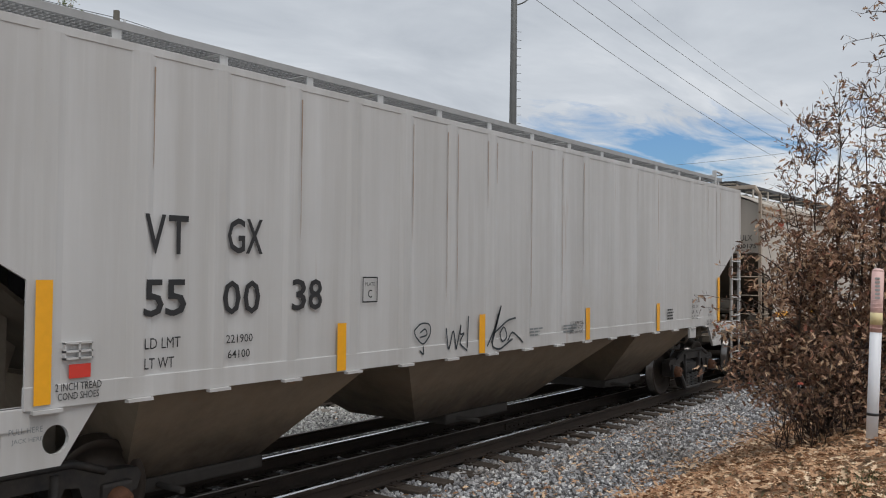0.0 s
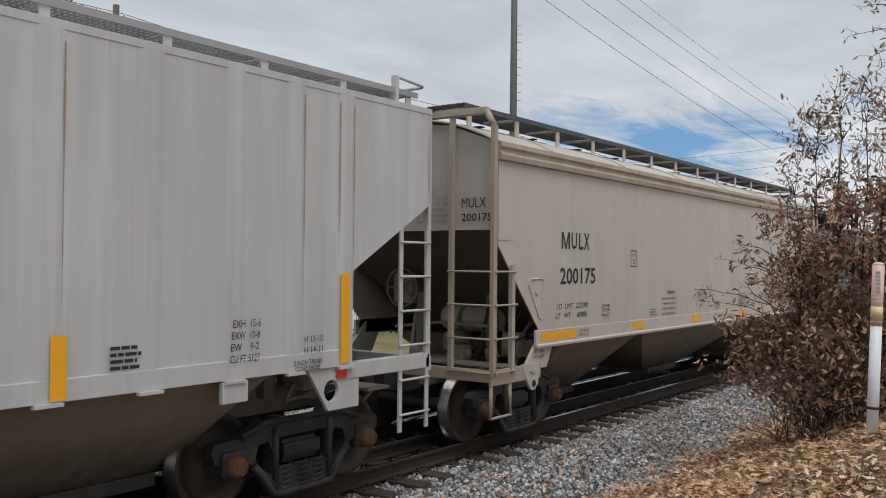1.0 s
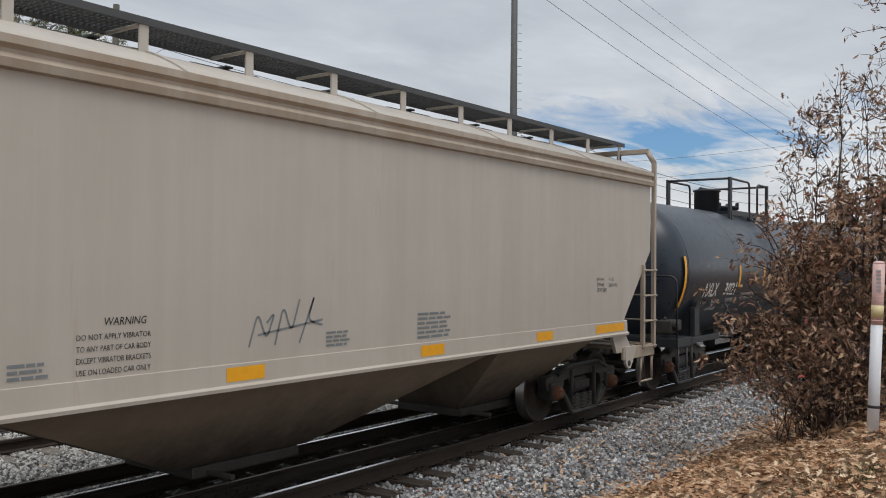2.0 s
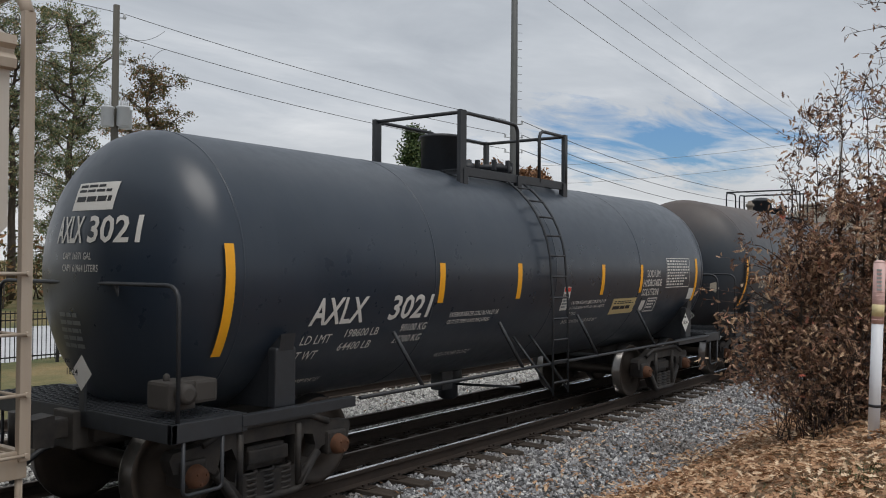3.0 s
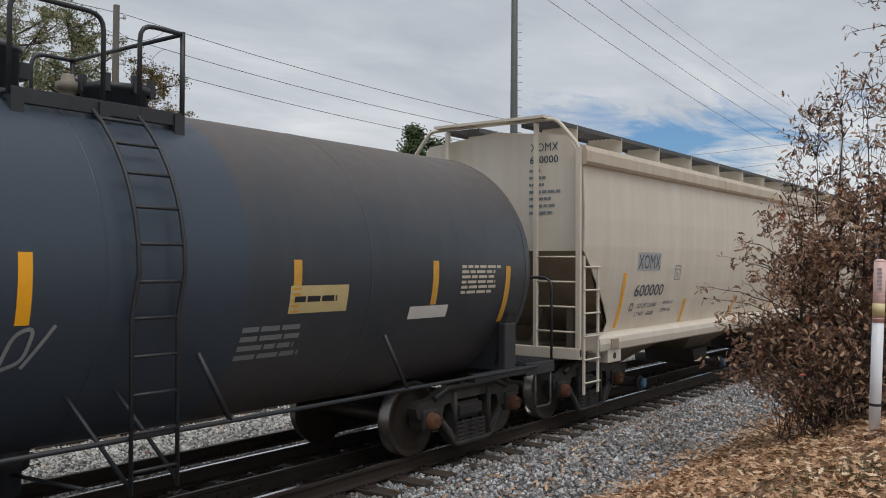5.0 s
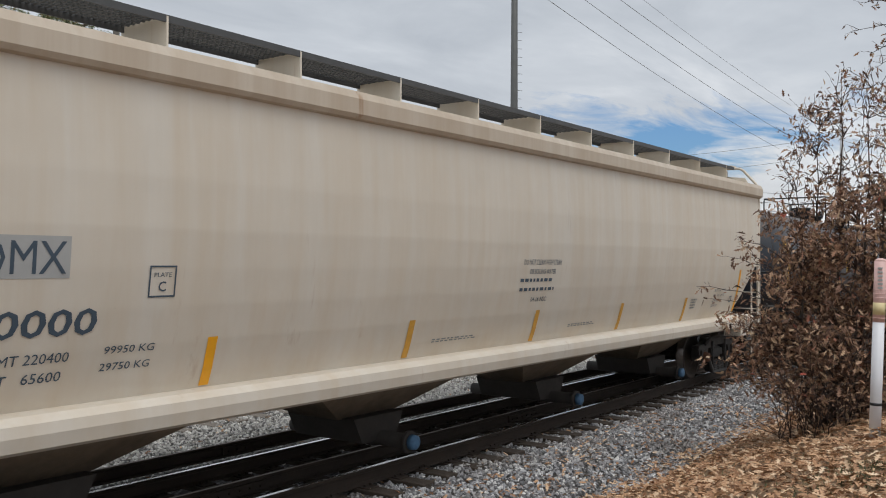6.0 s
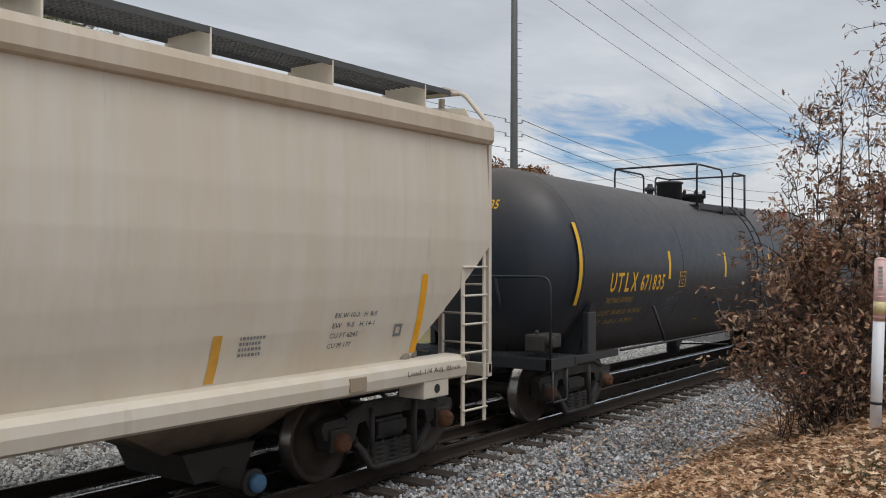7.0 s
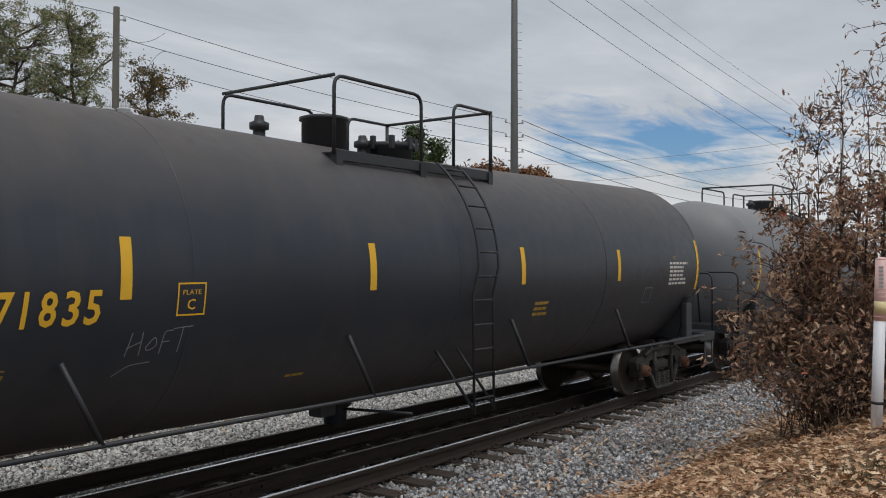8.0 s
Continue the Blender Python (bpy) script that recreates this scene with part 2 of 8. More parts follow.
k.colour(k.mix(k.noise(4, 6, 0.65, (12, 1.2, 6)), (0.022, 0.017, 0.014), (0.10, 0.078, 0.06)))
k.bump(k.noise(5, 6, 0.65, (14, 1.2, 6)), 0.6, 0.012)
M["tie"] = k.m
k = Mat("bleached_tie_wood", 0.9)
k.colour(k.mix(k.noise(4, 6, 0.65, (12, 1.2, 6)), (0.11, 0.095, 0.08), (0.30, 0.265, 0.225)))
k.bump(k.noise(5, 6, 0.65, (14, 1.2, 6)), 0.6, 0.012)
M["old_tie"] = k.m
k = Mat("crushed_grey_stone", 0.88)
r = k.random(True)
c = k.ramp(r, (0.0, (0.11, 0.112, 0.12)), (0.35, (0.29, 0.297, 0.315)), (0.75, (0.50, 0.51, 0.53)), (1.0, (0.84, 0.84, 0.83)))
c = k.mix(k.math("MULTIPLY", k.ramp(k.noise(0.9, 5, 0.6), (0.45, 0.0), (0.7, 1.0)), 0.5), c, (0.20, 0.155, 0.115))
k.colour(k.mix(k.math("MULTIPLY", k.noise(45, 4, 0.6), 0.4), c, (0.22, 0.21, 0.20)))
k.bump(k.noise(70, 3, 0.6), 0.5, 0.004)
M["stone"] = k.m
# lit copy of the crushed stone, its colour raised for the brighter far side
k = Mat("lit_crushed_stone", 0.88)
c = k.ramp(k.random(True), (0.0, (0.30, 0.295, 0.285)), (0.35, (0.52, 0.51, 0.49)), (0.75, (0.70, 0.69, 0.66)), (1.0, (0.86, 0.85, 0.82)))
k.colour(k.mix(k.math("MULTIPLY", k.noise(45, 4, 0.6), 0.35), c, (0.30, 0.27, 0.24)))
k.bump(k.noise(70, 3, 0.6), 0.5, 0.004)
M["lit_stone"] = k.m
k = Mat("ballast_bed", 0.95)
v = k.voronoi(21, "Color")
g = k.ramp(v, (0.0, (0.13, 0.13, 0.135)), (0.5, (0.30, 0.295, 0.295)), (1.0, (0.52, 0.51, 0.50)))
edge = k.ramp(k.voronoi(21), (0.0, 1.0), (0.6, 0.0))
k.colour(k.mix(edge, (0.06, 0.057, 0.055), g))
k.bump(k.voronoi(21), 1.0, -0.05)
M["ballast"] = k.m
k = Mat("leaf_strewn_soil", 0.95)
k.colour(k.mix(k.ramp(k.noise(3, 6, 0.65), (0.35, 0.0), (0.7, 1.0)), (0.14, 0.085, 0.048), (0.33, 0.215, 0.125)))
k.bump(k.noise(18, 6, 0.65), 0.8, 0.04)
M["soil"] = k.m
k = Mat("dry_grass_ground", 0.95)
k.colour(k.mix(k.ramp(k.noise(0.35, 6, 0.65), (0.38, 0.0), (0.66, 1.0)), k.mix(k.noise(9, 5, 0.6), (0.16, 0.115, 0.05), (0.36, 0.27, 0.13)), k.mix(k.noise(11, 5, 0.6), (0.05, 0.075, 0.025), (0.13, 0.15, 0.055))))
k.bump(k.noise(30, 5, 0.6), 0.7, 0.04)
M["grass"] = k.m
k = Mat("pale_concrete_road", 0.85)
k.colour(k.mix(k.noise(0.8, 6, 0.6), (0.42, 0.43, 0.45), (0.62, 0.63, 0.64)))
M["road"] = k.m
k = Mat("fallen_oak_leaf", 0.75)
c = k.ramp(k.random(True), (0.0, (0.22, 0.11, 0.058)), (0.3, (0.48, 0.27, 0.145)), (0.7, (0.70, 0.46, 0.28)), (1.0, (0.90, 0.71, 0.50)))
k.colour(k.mix(k.math("MULTIPLY", k.noise(30, 3, 0.6), 0.35), c, (0.13, 0.065, 0.03)))
M["leaf"] = k.m
k = Mat("withered_oak_leaf", 0.7)
c = k.ramp(k.random(True), (0.0, (0.115, 0.062, 0.042)), (0.35, (0.27, 0.150, 0.098)), (0.7, (0.44, 0.275, 0.175)), (0.96, (0.66, 0.48, 0.31)), (1.0, (0.52, 0.13, 0.09)))
k.colour(k.mix(k.math("MULTIPLY", k.noise(25, 3, 0.6), 0.2), c, (0.08, 0.04, 0.025)))
M["dead_leaf"] = k.m
k = Mat("pine_needles", 0.7)
k.colour(k.ramp(k.random(True), (0.0, (0.085, 0.12, 0.062)), (0.5, (0.17, 0.21, 0.105)), (0.78, (0.25, 0.25, 0.125)), (1.0, (0.38, 0.24, 0.13))))
M["needle"] = k.m
k = Mat("late_autumn_foliage", 0.75)
k.colour(k.ramp(k.random(True), (0.0, (0.045, 0.055, 0.02)), (0.4, (0.11, 0.105, 0.035)), (0.75, (0.20, 0.125, 0.05)), (1.0, (0.28, 0.13, 0.06))))
M["autumn"] = k.m
k = Mat("russet_foliage", 0.75)
k.colour(k.ramp(k.random(True), (0.0, (0.10, 0.05, 0.025)), (0.5, (0.23, 0.11, 0.05)), (1.0, (0.36, 0.20, 0.10))))
M["russet"] = k.m
k = Mat("ivy_green_foliage", 0.6)
k.colour(k.ramp(k.random(True), (0.0, (0.018, 0.04, 0.012)), (0.6, (0.05, 0.09, 0.025)), (1.0, (0.13, 0.16, 0.05))))
M["ivy"] = k.m
k = Mat("rough_bark", 0.9)
k.colour(k.mix(k.noise(9, 6, 0.65, (1, 1, 0.25)), (0.035, 0.026, 0.02), (0.15, 0.12, 0.095)))
k.bump(k.noise(16, 5, 0.65, (1, 1, 0.25)), 0.7, 0.02)
M["bark"] = k.m
M["twig"] = plain("thin_twig_bark", (0.075, 0.052, 0.045), 0.85, 0, 0.3, 20)
k = Mat("weathered_pole", 0.8)
k.colour(k.mix(k.noise(3, 6, 0.6, (4, 4, 0.3)), (0.055, 0.052, 0.044), (0.135, 0.125, 0.105)))
M["pole"] = k.m
M["steel_pole"] = plain("dull_grey_steel", (0.12, 0.125, 0.125), 0.65, 0.2, 0.2, 2)
M["galv"] = plain("light_grey_transformer_paint", (0.48, 0.50, 0.52), 0.5, 0, 0.1, 4)
M["wire_thin"] = plain("weathered_aluminium_cable", (0.20, 0.205, 0.21), 0.6, 0, 0.1)
M["wire"] = plain("dark_cable", (0.075, 0.077, 0.082), 0.6, 0, 0.1)
M["amber"] = plain("amber_reflective_tape", (0.90, 0.41, 0.012), 0.45, 0, 0.14, 12)
M["amber_old"] = plain("faded_amber_tape", (0.62, 0.33, 0.05), 0.6, 0, 0.25, 12)
M["ink"] = plain("black_stencil_paint", (0.02, 0.021, 0.024), 0.6, 0, 0.2)
M["ink_blue"] = plain("dark_blue_stencil_paint", (0.055, 0.085, 0.12), 0.6, 0, 0.2)
M["white_ink"] = plain("white_stencil_paint", (0.66, 0.65, 0.62), 0.6, 0, 0.12)
M["cream_ink"] = plain("dusty_white_stencil_paint", (0.56, 0.51, 0.42), 0.7, 0, 0.2)
M["yellow_ink"] = plain("yellow_stencil_paint", (0.80, 0.47, 0.03), 0.6, 0, 0.15)
M["yellow_dim"] = plain("grimy_yellow_stencil_paint", (0.46, 0.29, 0.05), 0.7, 0, 0.3)
M["rust"] = plain("rust_run", (0.33, 0.25, 0.19), 0.9, 0, 0.35, 14)
M["red"] = plain("red_sticker", (0.62, 0.045, 0.03), 0.5)
M["paper"] = plain("white_placard", (0.66, 0.65, 0.62), 0.6, 0, 0.1)
M["sign_yellow"] = plain("yellowed_label", (0.55, 0.44, 0.22), 0.6, 0, 0.15)
M["grey_patch"] = plain("grey_touch_up_paint", (0.20, 0.22, 0.23), 0.6, 0, 0.15)
M["chalk"] = plain("pale_spray_paint", (0.25, 0.26, 0.27), 0.7, 0, 0.4, 8)
M["spray"] = plain("black_spray_paint", (0.03, 0.04, 0.05), 0.6, 0, 0.4, 8)
M["blue_cap"] = plain("blue_outlet_cap", (0.07, 0.16, 0.28), 0.6, 0, 0.5, 16)
M["old_patch"] = plain("pale_grey_patch_paint", (0.42, 0.43, 0.43), 0.6, 0, 0.12)
M["dark_grey"] = plain("dark_underframe_paint", (0.045, 0.04, 0.036), 0.75, 0, 0.4, 6)
M["dark_slope"] = plain("dark_brown_slope_sheet", (0.095, 0.078, 0.06), 0.8, 0, 0.35, 3)
M["gear"] = plain("dusty_brake_gear", (0.22, 0.19, 0.155), 0.75, 0, 0.35, 9)
M["grate_grey"] = plain("grey_walkway_grating", (0.33, 0.33, 0.33), 0.6, 0.2, 0.2, 5)
M["grate_dark"] = plain("dark_walkway_grating", (0.085, 0.088, 0.092), 0.6, 0.3, 0.2, 5)
M["post_white"] = plain("white_plastic_post", (0.72, 0.74, 0.78), 0.45, 0, 0.06, 5)
M["post_pink"] = plain("sun_faded_pink_plastic", (0.70, 0.47, 0.44), 0.5, 0, 0.1, 5)
M["post_label"] = plain("yellow_marker_label", (0.70, 0.60, 0.33), 0.5, 0, 0.1, 5)
M["fence"] = plain("black_fence_paint", (0.012, 0.012, 0.013), 0.5, 0, 0.2)
M["far_building"] = plain("grey_fence_boards", (0.30, 0.30, 0.29), 0.8, 0, 0.15, 1)


# ------------------------------------------------------------------ mesh helpers
def box(bm, x0, x1, y0, y1, z0, z1, bevel=0.0):
    r = bmesh.ops.create_cube(bm, size=1.0)
    for v in r["verts"]:
        v.co = Vector((x0 + (v.co.x + 0.5) * (x1 - x0), y0 + (v.co.y + 0.5) * (y1 - y0), z0 + (v.co.z + 0.5) * (z1 - z0)))
    if bevel:
        es = list({e for v in r["verts"] for e in v.link_edges})
        bmesh.ops.bevel(bm, geom=es, offset=bevel, segments=2, affect="EDGES", profile=0.6)


def prism(bm, pts, y0, y1):
    """A plate whose outline pts (x, z) runs from y0 to y1."""
    a = [bm.verts.new((x, y0, z)) for x, z in pts]
    b = [bm.verts.new((x, y1, z)) for x, z in pts]
    n = len(pts)
    fs = [bm.faces.new(a), bm.faces.new(b[::-1])]
    for i in range(n):
        fs.append(bm.faces.new((a[i], b[i], b[(i + 1) % n], a[(i + 1) % n])))
    return fs


def sweep_x(bm, pts, x0, x1):
    """A profile pts (y, z), drawn along x."""
    a = [bm.verts.new((x0, y, z)) for y, z in pts]
    b = [bm.verts.new((x1, y, z)) for y, z in pts]
    n = len(pts)
    bm.faces.new(a), bm.faces.new(b[::-1])
    for i in range(n):
        bm.faces.new((a[i], b[i], b[(i + 1) % n], a[(i + 1) % n]))


def tube(bm, pts, r, n=8, taper=None, smooth=True):
    """A pipe through pts; taper gives the far end's radius."""
    pts = [Vector(p) for p in pts]
    rings, prev = [], None
    for i, p in enumerate(pts):
        d = (pts[min(i + 1, len(pts) - 1)] - pts[max(i - 1, 0)]).normalized()
        u = prev if prev is not None else (Vector((0, 0, 1)) if abs(d.z) < 0.9 else Vector((1, 0, 0)))
        u = (u - d * u.dot(d)).normalized()
        prev = u
        w = d.cross(u)
        rr = r if taper is None else r + (taper - r) * i / (len(pts) - 1)
        rings.append([bm.verts.new(p + (u * math.cos(2 * math.pi * k / n) + w * math.sin(2 * math.pi * k / n)) * rr) for k in range(n)])
    for a, b in zip(rings, rings[1:]):
        for k in range(n):
            f = bm.faces.new((a[k], a[(k + 1) % n], b[(k + 1) % n], b[k]))
            f.smooth = smooth
    bm.faces.new(rings[0][::-1]), bm.faces.new(rings[-1])


def bend(pts, r=0.12, n=4):
    """Round off the corners of a path."""
    pts = [Vector(p) for p in pts]
    out = [pts[0]]
    for a, b, c in zip(pts, pts[1:], pts[2:]):
        u, v = (a - b), (c - b)
        q = min(r, u.length * 0.45, v.length * 0.45)
        s, e = b + u.normalized() * q, b + v.normalized() * q
        for i in range(n + 1):
            t = i / n
            out.append(s * (1 - t) ** 2 + b * 2 * t * (1 - t) + e * t * t)
    return out + [pts[-1]]


def lathe(bm, prof, axis="y", centre=(0, 0, 0), n=32, smooth=True):
    """Turn prof, pairs (along, radius), about an axis through centre."""
    c = Vector(centre)
    rings = []
    for a, r in prof:
        ring = []
        for k in range(n):
            t = 2 * math.pi * k / n
            p, q = r * math.cos(t), r * math.sin(t)
            ring.append(bm.verts.new(c + Vector({"x": (a, p, q), "y": (q, a, p), "z": (p, q, a)}[axis])))
        rings.append(ring)
    for a, b in zip(rings, rings[1:]):
        for k in range(n):
            f = bm.faces.new((a[k], a[(k + 1) % n], b[(k + 1) % n], b[k]))
            f.smooth = smooth
    bm.faces.new(rings[0][::-1]), bm.faces.new(rings[-1])


def mesh_of(name, bm, mats):
    bmesh.ops.recalc_face_normals(bm, faces=bm.faces)
    me = bpy.data.meshes.new(name)
    bm.to_mesh(me)
    bm.free()
    for m in (mats if isinstance(mats, (list, tuple)) else [mats]):
        me.materials.append(m)
    return me


def part(name, bm, material, parent=None, label="", at=None):
    """One mesh object under a thing or under a part."""
    ob = new(name, bm if isinstance(bm, bpy.types.Mesh) else mesh_of(name, bm, material))
    if parent is not None:
        ob.parent = parent
    if at is not None:
        ob.matrix_local = at
    if label:
        tagged(ob, label)
    return ob


def cloud_mesh(name, verts, faces, mats, smooth=False):
    me = bpy.data.meshes.new(name)
    me.from_pydata(verts, [], faces)
    for m in (mats if isinstance(mats, (list, tuple)) else [mats]):
        me.materials.append(m)
    if smooth:
        me.shade_smooth()
    return me


def letters(body, width, height, lean=0.0, bold=0.0):
    """The outline of a line of writing as (verts, faces) in the plane, its lower left corner at 0, 0."""
    cu = bpy.data.curves.new("writing", "FONT")
    cu.body, cu.resolution_u, cu.shear, cu.offset = body, 2, lean, 0.0 if "M" in body else bold
    ob = bpy.data.objects.new("writing", cu)
    me = bpy.data.meshes.new_from_object(ob)
    vs = np.array([tuple(v.co) for v in me.vertices])
    fs = [tuple(p.vertices) for p in me.polygons]
    bpy.data.objects.remove(ob)
    bpy.data.curves.remove(cu)
    bpy.data.meshes.remove(me)
    lo, hi = vs.min(0), vs.max(0)
    vs = (vs - lo) / np.maximum(hi - lo, 1e-6) * [width, height, 0]
    return vs, fs


def sheet_mesh(name, flat, mat, place):
    """Flat shapes (verts, faces) carried by place(u, v) onto a surface; tall faces are cut so that they can bend."""
    vs, fs = flat
    bm = bmesh.new()
    bv = [bm.verts.new((v[0], v[1], 0)) for v in vs]
    for f in fs:
        try:
            bm.faces.new([bv[i] for i in f])
        except ValueError:
            pass
    bmesh.ops.triangulate(bm, faces=bm.faces[:])
    h = max(v[1] for v in vs) - min(v[1] for v in vs)
    lo = min(v[1] for v in vs)
    if h > 0.12:
        for i in range(1, int(h / 0.06) + 1):
            bmesh.ops.bisect_plane(bm, geom=bm.verts[:] + bm.edges[:] + bm.faces[:], plane_co=(0, lo + h * i / (int(h / 0.06) + 1), 0), plane_no=(0, 1, 0))
    for v in bm.verts:
        v.co = Vector(place(v.co.x, v.co.y))
    me = bpy.data.meshes.new(name)
    bm.to_mesh(me)
    bm.free()
    me.materials.append(mat)
    return me


def block_m(w, h, t):
    """A capital M in strokes of width t."""
    pts = [(0, 0), (t, 0), (t, h * 0.72), (w / 2 - t * 0.42, 0), (w / 2 + t * 0.42, 0), (w - t, h * 0.72), (w - t, 0), (w, 0), (w, h), (w - t * 1.25, h), (w / 2, h * 0.26), (t * 1.25, h), (0, h)]
    return np.array([(x, y, 0) for x, y in pts], float), [(0, 1, 2, 11, 12), (2, 3, 10, 11), (3, 4, 10), (4, 5, 9, 10), (5, 6, 7, 8, 9)]


def rect(w, h):
    return np.array([(0, 0, 0), (w, 0, 0), (w, h, 0), (0, h, 0)], float), [(0, 1, 2, 3)]


def bars(w, h, rows, rng, words=3):
    """Unreadable writing: rows of short bars."""
    vs, fs = [], []
    for r in range(rows):
        y1 = h - r * h / rows
        y0 = y1 - h / rows * 0.55
        x, end = 0.0, w * rng.uniform(0.7, 1.0)
        while x < end - 0.01:
            l = min(end - x, w / words * rng.uniform(0.5, 1.1))
            i = len(vs)
            vs += [(x, y0, 0), (x + l, y0, 0), (x + l, y1, 0), (x, y1, 0)]
            fs.append((i, i + 1, i + 2, i + 3))
            x += l + w * 0.035
    return np.array(vs, float), fs


def scrawl(strokes, width=0.02):
    """Spray strokes: polylines (u, v) made into ribbons."""
    vs, fs = [], []
    for s in strokes:
        p = [Vector((*q, 0)) for q in s]
        if len(p) > 2:
            p = [Vector(q) for q in bend(p, 0.08, 3)]
        for a, b in zip(p, p[1:]):
            d = (b - a)
            if d.length < 1e-4:
                continue
            nrm = Vector((-d.y, d.x, 0)).normalized() * width / 2
            i = len(vs)
            vs += [tuple(a - nrm), tuple(b - nrm), tuple(b + nrm), tuple(a + nrm)]
            fs.append((i, i + 1, i + 2, i + 3))
    return np.array(vs, float), fs


def frame_lines(w, h, t=0.012):
    vs, fs = [], []
    for x0, x1, y0, y1 in ((0, w, 0, t), (0, w, h - t, h), (0, t, t, h - t), (w - t, w, t, h - t)):
        i = len(vs)
        vs += [(x0, y0, 0), (x1, y0, 0), (x1, y1, 0), (x0, y1, 0)]
        fs.append((i, i + 1, i + 2, i + 3))
    return np.array(vs, float), fs


# ------------------------------------------------------------------ ground and track
def height(x, y):
    """The ground: a bank on the near side, the track bed, then level grass."""
    ys = (-60, -12, -7.0, -5.9, -4.8, -2.75, -2.1, -0.95, 0.95, 3.0, 6.4, 8.0, 14, 30, 60, 200)
    zs = (1.6, 1.0, 0.92, 0.80, 0.36, -0.34, -0.225, -0.225, -0.245, -0.255, -0.265, -0.55, -0.50, -0.30, 0.6, 1.0)
    z = float(np.interp(y, ys, zs))
    amp = 0.02 if -2.75 < y < 6 else 0.07
    return z + amp * noise.noise((x * 0.7, y * 0.7, 3.1)) + (0.05 * noise.noise((x * 2.3, y * 2.3, 8.0)) if y < -2.9 else 0)


def make_ground():
    xs = sorted(set([-2000, -600, -200, -90] + [round(-40 + 2 * i, 2) for i in range(20)] + [round(0 + 0.4 * i, 2) for i in range(76)] + [32, 36, 42, 50, 60, 75, 95, 130, 200, 600, 2500]))
    ys = sorted(set([-2000, -500, -150, -60, -30, -18] + [round(-12 + 0.3 * i, 2) for i in range(64)] + [8, 9.5, 11, 12.5, 14, 15.5, 16.6, 18, 21, 24, 27, 30, 34, 40, 50, 70, 110, 200, 600, 3000]))
    bm = bmesh.new()
    g = [[bm.verts.new((x, y, height(x, y))) for y in ys] for x in xs]
    for i in range(len(xs) - 1):
        for j in range(len(ys) - 1):
            f = bm.faces.new((g[i][j], g[i + 1][j], g[i + 1][j + 1], g[i][j + 1]))
            f.smooth = True
            y = (ys[j] + ys[j + 1]) / 2
            edge = -3.1 + 0.35 * noise.noise((xs[i] * 0.6, 0, 0))
            f.material_index = 0 if edge < y < 6.6 else (1 if y < -2.0 else 2)
            if 17.0 < y < 27.5:
                f.material_index = 3
    ob = part("ground", bm, [M["ballast"], M["soil"], M["grass"], M["road"]])
    tagged(ob, "grey ballast bed between a leaf-strewn bank and dry grass", "ground", kind="structure")


def scatter_stones(name, count, x0, x1, y0, y1, size, seed, label, skip=None, stone="stone"):
    """Broken stones, each a lopsided octahedron."""
    rng = np.random.default_rng(seed)
    base = np.array([(1, 0, 0), (-1, 0, 0), (0, 1, 0), (0, -1, 0), (0, 0, 1), (0, 0, -1)], float)
    tri = np.array([(0, 2, 4), (2, 1, 4), (1, 3, 4), (3, 0, 4), (2, 0, 5), (1, 2, 5), (3, 1, 5), (0, 3, 5)])
    xy = np.stack([rng.uniform(x0, x1, count), rng.uniform(y0, y1, count)], 1)
    if skip is not None:
        xy = xy[~skip(xy[:, 0], xy[:, 1])]
    n = len(xy)
    sc = rng.uniform(0.55, 1.15, (n, 1, 1)) * size * rng.uniform(0.6, 1.3, (n, 6, 1))
    v = base[None] * sc
    v[:, :, 2] *= 0.75
    q = rng.normal(size=(n, 4))
    q /= np.linalg.norm(q, axis=1, keepdims=True)
    w, x, y, z = q.T
    rot = np.stack([1 - 2 * (y * y + z * z), 2 * (x * y - w * z), 2 * (x * z + w * y), 2 * (x * y + w * z), 1 - 2 * (x * x + z * z), 2 * (y * z - w * x),
                    2 * (x * z - w * y), 2 * (y * z + w * x), 1 - 2 * (x * x + y * y)], 1).reshape(n, 3, 3)
    v = np.einsum("nij,nkj->nki", rot, v)
    zz = np.array([height(a, b) for a, b in xy]) + rng.uniform(-0.2, 0.55, n) * size
    v += np.concatenate([xy, zz[:, None]], 1)[:, None]
    faces = (tri[None] + 6 * np.arange(n)[:, None, None]).reshape(-1, 3)
    ob = new(name, cloud_mesh(name, v.reshape(-1, 3).tolist(), faces.tolist(), M[stone]))
    tagged(ob, label, "gravel", kind="stuff")


def leaf_shape(lobed=True):
    """One oak leaf along +x, folded a little at the midrib: verts and two faces."""
    half = [(0.0, 0.0), (0.14, 0.025), (0.26, 0.17), (0.34, 0.05), (0.50, 0.25), (0.58, 0.06), (0.74, 0.20), (0.80, 0.05), (1.0, 0.0)] if lobed else [(0, 0), (0.3, 0.14), (0.65, 0.12), (1, 0)]
    vs = [(a, b, 0.25 * b) for a, b in half]
    n = len(vs)
    vs += [(a, -b, 0.25 * b) for a, b in half[1:-1]]
    return np.array(vs), [tuple(range(n)), (0,) + tuple(range(n, len(vs))) + (n - 1,)]


